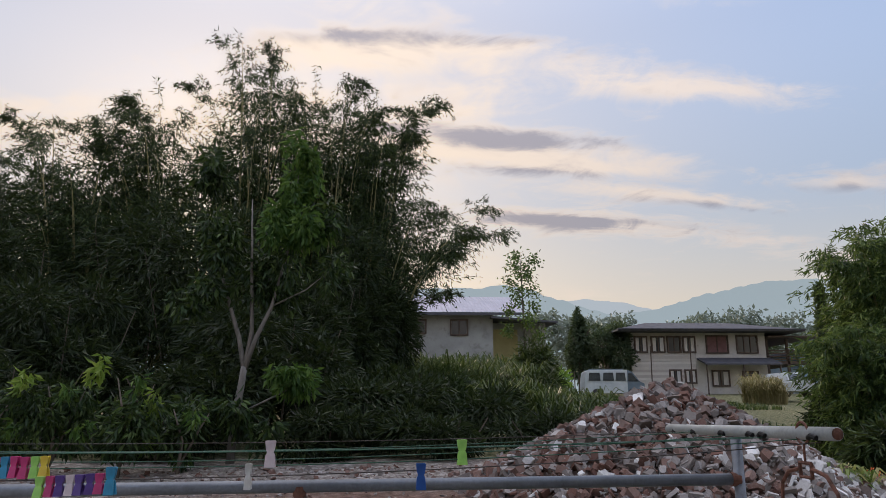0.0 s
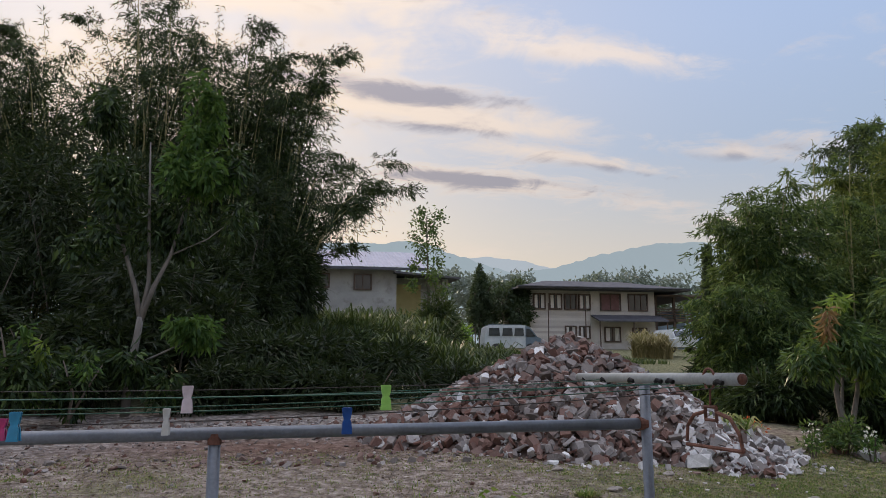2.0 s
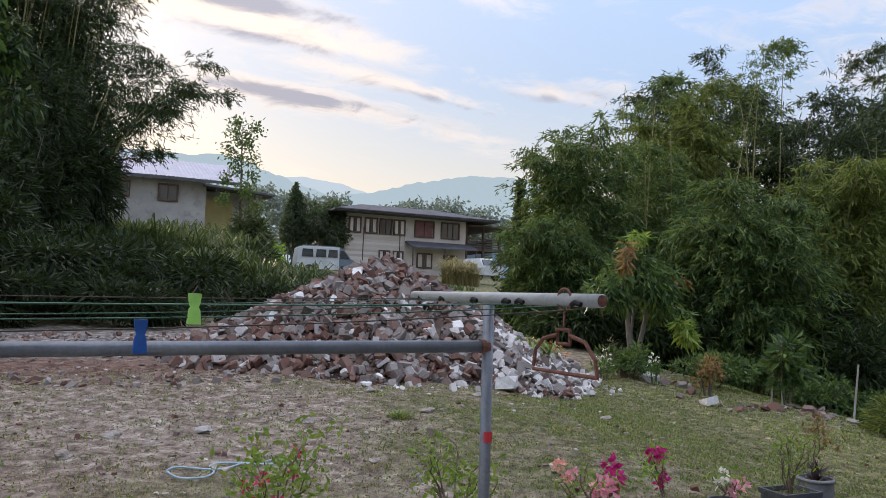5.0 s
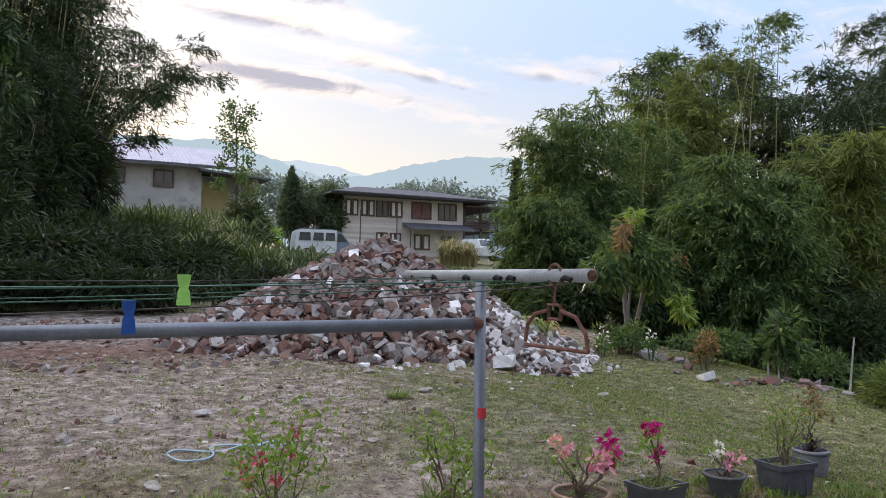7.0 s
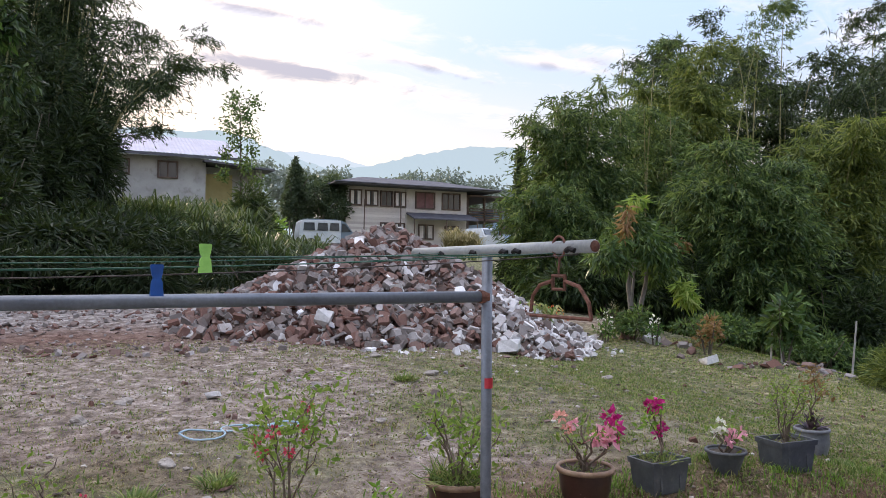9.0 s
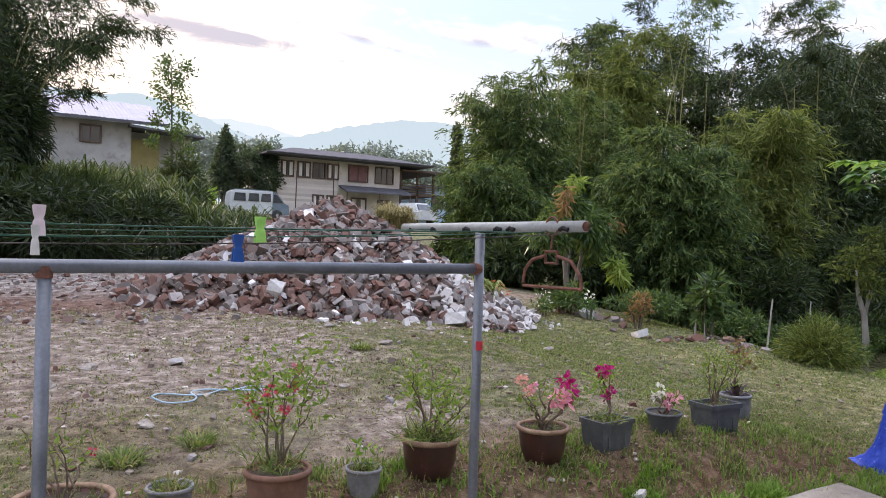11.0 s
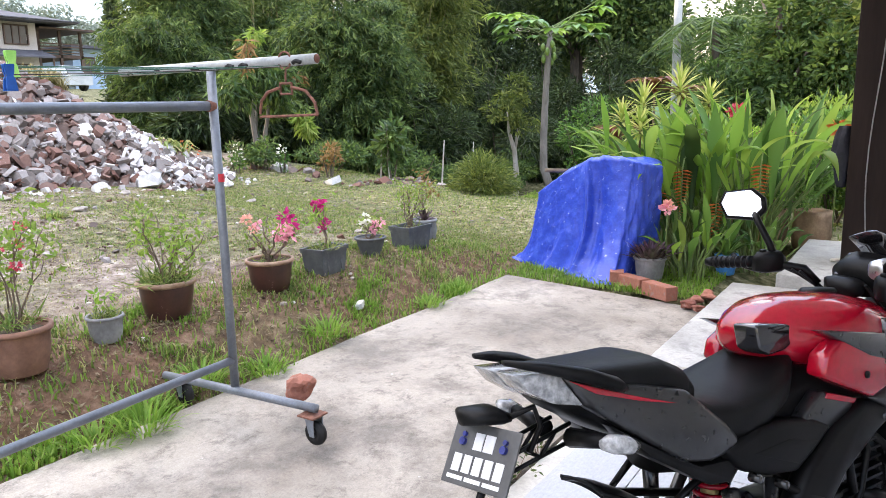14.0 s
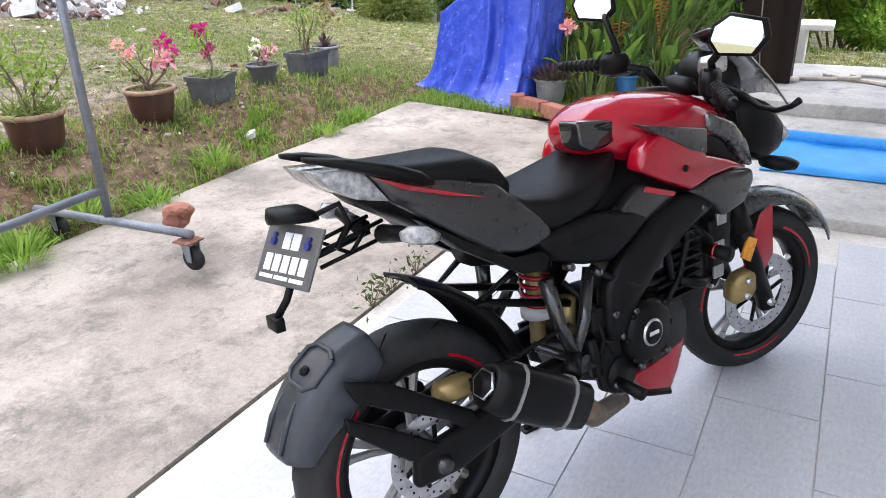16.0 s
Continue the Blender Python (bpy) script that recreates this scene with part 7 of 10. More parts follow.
    for z in (0.20, 0.72):
        bm = bmesh.new()
        loft(bm, [[tuple(q @ Vector((x * k, y * k, (z + dz) * L_e))) for x, y in hexa] for dz, k in ((0, 1.0), (0, 1.065), (0.03, 1.065), (0.03, 1.0))])
        P("band", bm, "alloy", "", muff, False)
    P("tip", new_tube([tuple(q @ Vector((0, 0, -0.012))), tuple(q @ Vector((0, 0, 0.03)))], [0.030, 0.030], 6), "black", "dark pointed outlet", muff)
    P("tip_rim", new_tube([tuple(q @ Vector((0, 0, -0.011))), tuple(q @ Vector((0, 0, -0.004)))], 0.034, 6), "steel", "", muff)
    P("badge_bar", new_box(0.0605, -0.006, 0.05, 0.062, 0.008, 0.11), "white", "pale badge bars", muff, False).matrix_local = q @ pose(0, 0, 0, 0, 0, -60) @ pose(0.002, 0, 0.03)
    P("exhaust_pipe", new_tube([(0.32, -0.20, 0.33), (0.38, -0.19, 0.275), (0.46, -0.13, 0.22), (0.62, -0.06, 0.17)], [0.034, 0.030, 0.026, 0.024], 14), "brown", "heat-stained exhaust pipe")
    # engine
    P("crankcase", hull([(0.47, 0, 0.36, 0.10, 0.09, 0.08), (0.53, 0, 0.37, 0.135, 0.12, 0.11), (0.68, 0, 0.36, 0.14, 0.12, 0.12), (0.82, 0, 0.34, 0.125, 0.10, 0.10), (0.87, 0, 0.33, 0.08, 0.06, 0.06)], 3.4, 24), "satin", "black engine case")
    cyl = P("cylinder", hull([(0.70, 0, 0.46, 0.09, 0.09, 0.05), (0.74, 0, 0.50, 0.10, 0.12, 0.08), (0.85, 0, 0.52, 0.10, 0.12, 0.10), (0.90, 0, 0.53, 0.07, 0.08, 0.06)], 4, 20), "satin")
    for k in range(8):
        P("fin", new_box(0.715, -0.118, 0.42 + 0.024 * k, 0.90, 0.118, 0.427 + 0.024 * k), "satin", "", cyl, False)
    cov = P("clutch_cover", new_tube([(0.630, -0.120, 0.392), (0.630, -0.152, 0.392), (0.630, -0.166, 0.392)], [0.088, 0.086, 0.070], 32), "satin", "round dark clutch cover")
    P("cover_ring", new_tube([(0.630, -0.160, 0.392), (0.630, -0.169, 0.392)], 0.036, 24), "steel", "", cov)
    P("cover_centre", new_tube([(0.630, -0.162, 0.392), (0.630, -0.171, 0.392)], 0.030, 24), "black", "", cov)
    P("cover_bar", new_box(0.613, -0.1725, 0.387, 0.647, -0.1705, 0.397), "white", "", cov, False)
    for k in range(8):
        a = k * 0.785
        P("cover_bolt", new_tube([(0.630 + 0.083 * math.cos(a), -0.15, 0.392 + 0.083 * math.sin(a)), (0.630 + 0.083 * math.cos(a), -0.161, 0.392 + 0.083 * math.sin(a))], 0.007, 8), "satin", "", cov)
    P("gear_case", new_tube([(0.54, -0.11, 0.30), (0.54, -0.145, 0.30)], [0.055, 0.048], 20), "satin")
    P("belly_cowl", panel([(0.585, 0.266), (0.67, 0.272), (0.735, 0.288), (0.765, 0.352), (0.80, 0.356), (0.818, 0.30), (0.785, 0.215), (0.747, 0.160), (0.685, 0.176)], -0.125, -0.070, 0.012), "red", "red belly cowl")
    P("belly_cowl", panel([(0.585, 0.266), (0.67, 0.272), (0.735, 0.288), (0.765, 0.352), (0.80, 0.356), (0.818, 0.30), (0.785, 0.215), (0.747, 0.160), (0.685, 0.176)], 0.070, 0.125, 0.012), "red")
    P("radiator", panel([(0.945, 0.40), (0.975, 0.40), (1.035, 0.63), (1.0, 0.63)], -0.12, 0.12, 0.006), "alloy")
    P("radiator_pipe", new_tube([(0.95, -0.10, 0.43), (0.88, -0.13, 0.44), (0.80, -0.12, 0.47)], 0.015, 10), "satin")
    P("crash_slider", new_tube([(0.90, -0.13, 0.535), (0.90, -0.205, 0.53)], [0.017, 0.021], 14), "black", "black crash slider with red ring")
    P("slider_ring", new_tube([(0.90, -0.160, 0.533), (0.90, -0.166, 0.5328)], 0.0215, 14), "red")
    # pegs and hangers
    for s in (-1, 1):
        P("footpeg", new_tube([(0.52, s * 0.13, 0.29), (0.515, s * 0.225, 0.285)], [0.014, 0.017], 10), "black")
        P("peg_hanger", panel([(0.44, 0.40), (0.50, 0.40), (0.55, 0.29), (0.52, 0.25), (0.47, 0.28)], s * 0.12, s * 0.138, 0.006), "satin")
        P("pillion_hanger", new_tube([(0.33, s * 0.115, 0.61), (0.345, s * 0.135, 0.50), (0.37, s * 0.15, 0.42)], [0.020, 0.018, 0.016], 10), "grey", "dark grey pillion peg hanger")
        P("pillion_hanger", new_tube([(0.47, s * 0.115, 0.60), (0.42, s * 0.14, 0.49), (0.37, s * 0.15, 0.42)], [0.016, 0.015, 0.015], 10), "grey")
        P("pillion_peg", new_tube([(0.37, s * 0.15, 0.42), (0.32, s * 0.19, 0.40)], [0.018, 0.022], 10), "satin")
    P("brake_pedal", new_tube([(0.52, -0.14, 0.27), (0.60, -0.17, 0.235), (0.66, -0.19, 0.225)], 0.009, 8), "satin")
    P("master_cylinder", new_tube([(0.44, -0.13, 0.43), (0.46, -0.13, 0.33)], 0.018, 10), "satin")
    P("brake_hose", new_tube([(0.44, -0.13, 0.44), (0.36, -0.15, 0.50), (0.22, -0.12, 0.46), (0.10, -0.10, 0.44)], 0.005, 6), "black")
    # hoses, cables and fixings crowded about the engine
    for pts, r, m in (([(0.47, -0.12, 0.60), (0.53, -0.145, 0.555), (0.60, -0.15, 0.52), (0.70, -0.125, 0.50)], 0.010, "black"), ([(0.66, -0.11, 0.66), (0.73, -0.135, 0.58), (0.76, -0.125, 0.49)], 0.011, "black"), ([(0.80, -0.11, 0.66), (0.83, -0.125, 0.58), (0.80, -0.12, 0.48), (0.73, -0.13, 0.43)], 0.008, "satin"), ([(0.40, -0.10, 0.58), (0.46, -0.13, 0.50), (0.48, -0.14, 0.42), (0.46, -0.13, 0.34)], 0.007, "black"), ([(0.30, -0.09, 0.45), (0.38, -0.12, 0.40), (0.45, -0.135, 0.36)], 0.012, "grey"), ([(0.86, -0.10, 0.62), (0.93, -0.12, 0.55), (0.95, -0.11, 0.46)], 0.012, "black"), ([(0.50, -0.145, 0.29), (0.56, -0.155, 0.25), (0.60, -0.13, 0.21)], 0.010, "grey")):
        P("hose", new_tube(pts, r, 8), m)
    for x, y, z, w, h, m in ((0.775, -0.108, 0.60, 0.045, 0.07, "satin"), (0.47, -0.118, 0.47, 0.05, 0.06, "black"), (0.41, -0.118, 0.375, 0.055, 0.045, "grey"), (0.70, -0.116, 0.555, 0.04, 0.05, "grey"), (0.56, -0.118, 0.26, 0.06, 0.04, "alloy")):
        P("housing", new_box(x - w / 2, y - 0.022, z - h / 2, x + w / 2, y + 0.022, z + h / 2, 0.008), m)
    for x, z in ((0.375, 0.635), (0.462, 0.598), (0.512, 0.475), (0.585, 0.46), (0.535, 0.41), (0.60, 0.305), (0.70, 0.315), (0.86, 0.66)):
        P("frame_bolt", new_tube([(x, -0.135, z), (x, -0.160, z)], [0.011, 0.009], 10), "grey")
    for k, (x, z) in enumerate(((0.97, 0.60), (0.96, 0.52), (0.955, 0.45))):
        P("radiator_bracket", new_box(x - 0.012, -0.128, z - 0.018, x + 0.03, -0.118, z + 0.018, 0.003), "alloy")
    P("side_stand", new_tube([(0.55, 0.12, 0.22), (0.50, 0.19, 0.04), (0.49, 0.20, 0.030)], 0.011, 10), "satin", "black side stand swung out")
    P("stand_foot", new_box(0.47, 0.175, 0.024, 0.53, 0.225, 0.032, 0.003), "satin")


build_bike()


# ---- yard plants, pots, tarpaulin and the garden beside the porch ----
TERRA = surface("terracotta", [(0.3, (0.13, 0.062, 0.040)), (0.7, (0.24, 0.125, 0.085))], 9, 0.75, 0.2, fine=60, spots=(0.62, 0.74, (0.20, 0.13, 0.10)))
GLAZE = surface("dark_red_glaze", [(0.3, (0.036, 0.014, 0.012)), (0.7, (0.075, 0.028, 0.022))], 8, 0.35, 0.1, fine=70, spots=(0.66, 0.72, (0.26, 0.18, 0.15)))
RIM = surface("worn_pot_rim", [(0.3, (0.16, 0.085, 0.05)), (0.7, (0.34, 0.23, 0.15))], 14, 0.55, 0.2)
GREYPOT = surface("grey_plastic_pot", [(0.3, (0.055, 0.06, 0.065)), (0.7, (0.11, 0.115, 0.12))], 8, 0.6, 0.15, fine=70, spots=(0.58, 0.74, (0.15, 0.14, 0.13)))
PALEPOT = surface("pale_pot", [(0.3, (0.15, 0.15, 0.16)), (0.7, (0.28, 0.28, 0.29))], 8, 0.6, 0.15, spots=(0.62, 0.74, (0.25, 0.22, 0.19)))
SOIL = surface("pot_soil", [(0.3, (0.035, 0.026, 0.018)), (0.7, (0.10, 0.075, 0.05))], 30, 0.95, 0.8)
TWIG = surface("twig_bark", [(0.3, (0.09, 0.065, 0.045)), (0.7, (0.20, 0.15, 0.11))], 20, 0.9, 0.4)
CLAY = surface("red_brick", [(0.3, (0.17, 0.058, 0.040)), (0.7, (0.31, 0.125, 0.085))], 9, 0.85, 0.5, fine=50, spots=(0.56, 0.68, (0.27, 0.20, 0.17)), random_by="object")
PETAL = {
    "red": foliage("red_bract", [(0.15, (0.48, 0.03, 0.07)), (0.9, (0.66, 0.12, 0.17))], 0.3, through_c=(0.12, 0.0, 0.03)),
    "magenta": foliage("magenta_bract", [(0.15, (0.36, 0.01, 0.12)), (0.9, (0.60, 0.04, 0.25))], 0.3, through_c=(0.12, 0.0, 0.03)),
    "pink": foliage("pink_bract", [(0.15, (0.72, 0.28, 0.38)), (0.9, (0.85, 0.50, 0.55))], 0.3, through_c=(0.12, 0.0, 0.03)),
    "peach": foliage("peach_bract", [(0.15, (0.75, 0.35, 0.28)), (0.9, (0.85, 0.50, 0.40))], 0.3, through_c=(0.12, 0.0, 0.03)),
    "white": foliage("white_petal", [(0.15, (0.68, 0.66, 0.60)), (0.9, (0.82, 0.80, 0.74))], 0.3),
    "orange": foliage("orange_bract", [(0.15, (0.42, 0.07, 0.02)), (0.9, (0.66, 0.20, 0.05))], 0.2, through_c=(0.12, 0.0, 0.03)),
}
M["purple"] = foliage("purple_leaf", [(0.15, (0.030, 0.014, 0.030)), (0.9, (0.10, 0.045, 0.085))], 0.2)
M["wine"] = foliage("wine_red_leaf", [(0.15, (0.06, 0.012, 0.012)), (0.9, (0.17, 0.035, 0.030))], 0.25)
M["stripe"] = foliage("yellow_striped_leaf", [(0.15, (0.18, 0.26, 0.05)), (0.5, (0.36, 0.40, 0.10)), (0.9, (0.55, 0.52, 0.20))], 0.4)
M["glossy"] = foliage("glossy_green_leaf", [(0.15, (0.022, 0.070, 0.018)), (0.6, (0.075, 0.17, 0.038)), (0.95, (0.17, 0.29, 0.06))], 0.3, 0.3)
M["brown_leaf"] = foliage("brown_young_leaf", [(0.15, (0.15, 0.075, 0.035)), (0.9, (0.30, 0.18, 0.09))], 0.35)
M["dry_leaf"] = foliage("dry_leaf", [(0.15, (0.09, 0.062, 0.042)), (0.9, (0.34, 0.27, 0.19))], 0.15, 0.8)
M["stem_green"] = surface("green_stem", [(0.3, (0.08, 0.13, 0.03)), (0.7, (0.15, 0.21, 0.06))], 12, 0.5, 0.1)


def blade(bm, base, azimuth, lift, length, width, droop, rows=7, fold=0.18, wave=0.0):
    """One long arching leaf, folded along its midrib, tapering at both ends."""
    base = Vector(base)
    out = Vector((math.cos(azimuth), math.sin(azimuth), 0))
    side = Vector((-math.sin(azimuth), math.cos(azimuth), 0))
    a, p, rings = lift, base.copy(), []
    for k in range(rows + 1):
        u = k / rows
        w = width / 2 * (0.10 + 0.90 * math.sin(math.pi * min(1, 0.04 + u * 0.96) ** 0.85)) if u < 1 else width * 0.02
        d = out * math.cos(a) + Vector((0, 0, math.sin(a)))
        n = side.cross(d) * -1
        q = side * (wave * math.sin(7 * u + azimuth) * w)
        rings.append([bm.verts.new(p + side * w + n * (w * fold) + q), bm.verts.new(p + q * 0.2), bm.verts.new(p - side * w + n * (w * fold) - q)])
        p = p + d * (length / rows)
        a -= droop / rows * (0.5 + u)
    for r, s in zip(rings, rings[1:]):
        bm.faces.new((r[0], r[1], s[1], s[0]))
        bm.faces.new((r[1], r[2], s[2], s[1]))
    return bm


def bloom(parent, at, size, colour, n=22, name="flower"):
    d = unit(rng.normal(size=(n, 3)))
    p = np.array(at) + d * size * rng.uniform(0.1, 0.5, (n, 1)) * np.array([1, 1, 0.75])
    return leaf_mesh(name, p, d + 0.4 * rng.normal(size=p.shape), size * rng.uniform(0.4, 0.65, n), size * 0.38, PETAL[colour], parent, kind="")


def twigs(parent, height, spread, n, radius=0.006, forks=3, base_z=0.0, material=None):
    """Bent woody stems from one root; returns their tips."""
    tips = []
    for k in range(n):
        a = 2 * math.pi * k / n + rng.uniform(-0.5, 0.5)
        h, s = height * rng.uniform(0.6, 1.0), spread * rng.uniform(0.4, 1.0)
        pts = [Vector((0.01 * math.cos(a), 0.01 * math.sin(a), base_z))]
        for j in range(1, 5):
            u = j / 4
            pts.append(Vector((s * u * math.cos(a) + rng.normal(0, 0.015), s * u * math.sin(a) + rng.normal(0, 0.015), base_z + h * u ** 0.9)))
        bm = new_tube(pts, [radius * (1 - 0.17 * j) for j in range(5)], 5)
        tips.append(pts[-1])
        for f in range(forks):
            p = pts[2 + f % 3]
            b = a + rng.uniform(-1.6, 1.6)
            l = height * rng.uniform(0.15, 0.3)
            q = p + Vector((l * 0.6 * math.cos(b), l * 0.6 * math.sin(b), l * 0.8))
            tube(bm, [p, p * 0.5 + q * 0.5 + Vector((0.01, 0, -0.008)), q], [radius * 0.6, radius * 0.45, radius * 0.25], 4)
            tips.append(q)
        part("stem", bm, material or TWIG, parent)
    return tips


def pot_round(t, r, h, material, rim_m, base=0.72, ribs=0):
    prof = [(0.001, 0.0), (r * base, 0.0), (r * base * 1.02, 0.006), (r * (base + 0.14), h * 0.4), (r * 0.95, h * 0.86)]
    inner = [(r * 0.90, h * 0.92), (r * 0.86, h * 0.80), (0.001, h * 0.79)]
    bm = bmesh.new()
    lathe(bm, prof + [(r * 0.955, h * 0.90)] + inner, 28)
    if ribs:
        for v in bm.verts:
            if h * 0.02 < v.co.z < h * 0.85 and v.co.xy.length > r * 0.6:
                k = 1 + 0.022 * math.cos(ribs * math.atan2(v.co.y, v.co.x))
                v.co.x, v.co.y = v.co.x * k, v.co.y * k
    bmesh.ops.remove_doubles(bm, verts=bm.verts[:], dist=0.0005)
    pot = part("pot", bm, material, t, smooth=True)
    bm = bmesh.new()
    lathe(bm, [(r * 0.94, h * 0.87), (r * 1.04, h * 0.875), (r * 1.06, h * 0.93), (r * 1.03, h * 0.99), (r * 0.96, h), (r * 0.90, h * 0.96)], 28, True)
    part("rim", bm, rim_m, pot, smooth=True)
    bm = bmesh.new()
    lathe(bm, [(0.001, h * 0.86), (r * 0.4, h * 0.87), (r * 0.89, h * 0.84)], 18)
    part("soil", bm, SOIL, t)


def pot_box(t, w, d, h, turn=0.0):
    def ring(k, z, inset=0.0):
        c = []
        for sx, sy in ((-1, -1), (1, -1), (1, 1), (-1, 1)):
            x, y = (w / 2 * k - inset) * sx, (d / 2 * k - inset) * sy
            c.append((x * math.cos(turn) - y * math.sin(turn), x * math.sin(turn) + y * math.cos(turn), z))
        return c
    bm = bmesh.new()
    loft(bm, [ring(0.80, 0.0), ring(0.82, 0.01), ring(0.93, h * 0.82), ring(0.93, h * 0.84)], True)
    pot = part("pot", bm, GREYPOT, t)
    bm = bmesh.new()
    loft(bm, [ring(0.93, h * 0.83), ring(1.0, h * 0.84), ring(1.02, h), ring(1.02, h, 0.016), ring(0.93, h * 0.88, 0.012)], False)
    part("rim", bm, GREYPOT, pot)
    for sx in (-0.25, 0.25):
        bm = new_box(-0.006, -0.004, h * 0.15, 0.006, 0.004, h * 0.78)
        bmesh.ops.rotate(bm, cent=(0, 0, h * 0.45), matrix=Matrix.Rotation(-0.10, 3, "X"), verts=bm.verts[:])
        bmesh.ops.translate(bm, vec=(sx * w, -d * 0.438, 0), verts=bm.verts[:])
        bmesh.ops.rotate(bm, cent=(0, 0, 0), matrix=Matrix.Rotation(turn, 3, "Z"), verts=bm.verts[:])
        part("rib", bm, GREYPOT, pot)
    part("soil", loft(bmesh.new(), [ring(0.90, h * 0.80), ring(0.90, h * 0.86)], True), SOIL, t)


def weeds(parent, at_z, r, n, h=0.12, material="grass"):
    a, q = rng.uniform(0, 6.28, n), r * np.sqrt(rng.uniform(0, 1, n))
    p = np.stack([q * np.cos(a), q * np.sin(a), np.full(n, at_z)], 1)
    d = np.stack([0.7 * rng.normal(size=n), 0.7 * rng.normal(size=n), rng.uniform(0.4, 1, n)], 1)
    return leaf_mesh("undergrowth", p, d, h * rng.uniform(0.5, 1.2, n), 0.007, M[material], parent, bend=0.35)


def sprays(parent, tips, n, length, width, material, spread=0.05):
    tips = np.array([tuple(p) for p in tips])
    k = rng.integers(0, len(tips), n)
    p = tips[k] + rng.normal(0, spread, (n, 3))
    return leaf_mesh("foliage", p, rng.normal(size=p.shape) + np.array([0, 0, 0.2]), length * rng.uniform(0.6, 1.3, n), width, M[material], parent)


def build_pots():
    G = "row of potted plants on the bank"

    def plant(x, y, label, turn=0.0):
        z = float(ground_z(x, y)) - 0.012
        return thing("potted_plant", pose(x, y, z, 0, 0, turn), label, "potted plant", G)
    t = plant(1.15, 4.04, "dark red ribbed pot with a bare twiggy shrub")
    pot_round(t, 0.19, 0.25, GLAZE, RIM, 0.74, 12)
    tips = twigs(t, 0.30, 0.14, 5, 0.006, 3, 0.2)
    sprays(t, tips, 60, 0.035, 0.016, "young", 0.03)
    bloom(t, tuple(tips[0]), 0.035, "red", 10)
    weeds(t, 0.21, 0.16, 60, 0.08)
    t = plant(1.59, 4.19, "small grey pot with dry sprigs of grass")
    pot_round(t, 0.10, 0.16, PALEPOT, PALEPOT, 0.78)
    weeds(t, 0.13, 0.08, 70, 0.10)
    weeds(t, 0.13, 0.08, 40, 0.09, "dry_grass")
    t = plant(2.04, 4.06, "terracotta pot with red-flowered bougainvillea and weeds")
    pot_round(t, 0.150, 0.22, TERRA, TERRA, 0.76)
    tips = twigs(t, 0.50, 0.18, 7, 0.006, 3, 0.17)
    sprays(t, tips, 420, 0.042, 0.020, "young", 0.055)
    weeds(t, 0.21, 0.13, 110, 0.16)
    for k in (0, 4, 9, 12, 16, 21):
        bloom(t, tuple(tips[k % len(tips)]), 0.045, "red", 18)
    t = plant(2.50, 4.10, "small grey pot with a green seedling")
    pot_round(t, 0.09, 0.14, PALEPOT, PALEPOT, 0.76)
    weeds(t, 0.11, 0.075, 90, 0.11)
    sprays(t, [(0, 0, 0.2), (0.03, 0.02, 0.23), (-0.03, 0, 0.19)], 26, 0.05, 0.02, "lush", 0.03)
    t = plant(2.94, 4.19, "dark red glazed pot with pale rim and gnarled shrub")
    pot_round(t, 0.157, 0.22, GLAZE, RIM, 0.74)
    tips = twigs(t, 0.36, 0.22, 6, 0.008, 4, 0.18)
    sprays(t, tips, 320, 0.045, 0.02, "young", 0.045)
    weeds(t, 0.19, 0.14, 260, 0.17)
    t = plant(3.70, 4.16, "brown pot with magenta, pink and peach bougainvillea")
    pot_round(t, 0.15, 0.21, GLAZE, RIM, 0.74)
    tips = twigs(t, 0.26, 0.15, 5, 0.010, 3, 0.17)
    sprays(t, tips, 70, 0.04, 0.02, "young", 0.035)
    for at, c, s in (((0.17, -0.02, 0.40), "magenta", 0.10), ((0.20, 0.03, 0.45), "magenta", 0.09), ((0.11, -0.05, 0.36), "pink", 0.10), ((0.06, -0.03, 0.35), "pink", 0.09), ((-0.08, 0, 0.44), "pink", 0.05), ((-0.15, 0.02, 0.48), "peach", 0.06), ((-0.10, 0.02, 0.41), "peach", 0.05)):
        bloom(t, at, s, c, 26)
    weeds(t, 0.18, 0.12, 60, 0.07)
    t = plant(4.23, 4.17, "grey rectangular planter with magenta bougainvillea", 3)
    pot_box(t, 0.29, 0.20, 0.19)
    tips = twigs(t, 0.36, 0.05, 2, 0.009, 2, 0.16)
    sprays(t, tips, 60, 0.045, 0.02, "lush", 0.04)
    for at, c, s in (((-0.03, 0, 0.50), "magenta", 0.08), ((-0.06, 0.01, 0.49), "magenta", 0.06), ((0.0, -0.02, 0.36), "magenta", 0.055), ((-0.03, -0.02, 0.33), "magenta", 0.05)):
        bloom(t, at, s, c, 24)
    weeds(t, 0.17, 0.12, 140, 0.09)
    t = plant(4.83, 4.24, "grey bowl with white and pink bougainvillea")
    pot_round(t, 0.12, 0.15, GREYPOT, GREYPOT, 0.62)
    tips = twigs(t, 0.2, 0.08, 4, 0.008, 2, 0.12)
    sprays(t, tips, 60, 0.04, 0.02, "young", 0.04)
    for at, c, s in (((-0.03, 0, 0.30), "white", 0.075), ((-0.07, 0, 0.26), "white", 0.06), ((0.05, -0.03, 0.24), "pink", 0.09), ((0.0, -0.04, 0.21), "pink", 0.07)):
        bloom(t, at, s, c, 22)
    t = plant(5.42, 4.28, "grey rectangular planter with feathery yellow-green shrub", -4)
    pot_box(t, 0.31, 0.22, 0.21)
    tips = twigs(t, 0.34, 0.16, 7, 0.006, 3, 0.18)
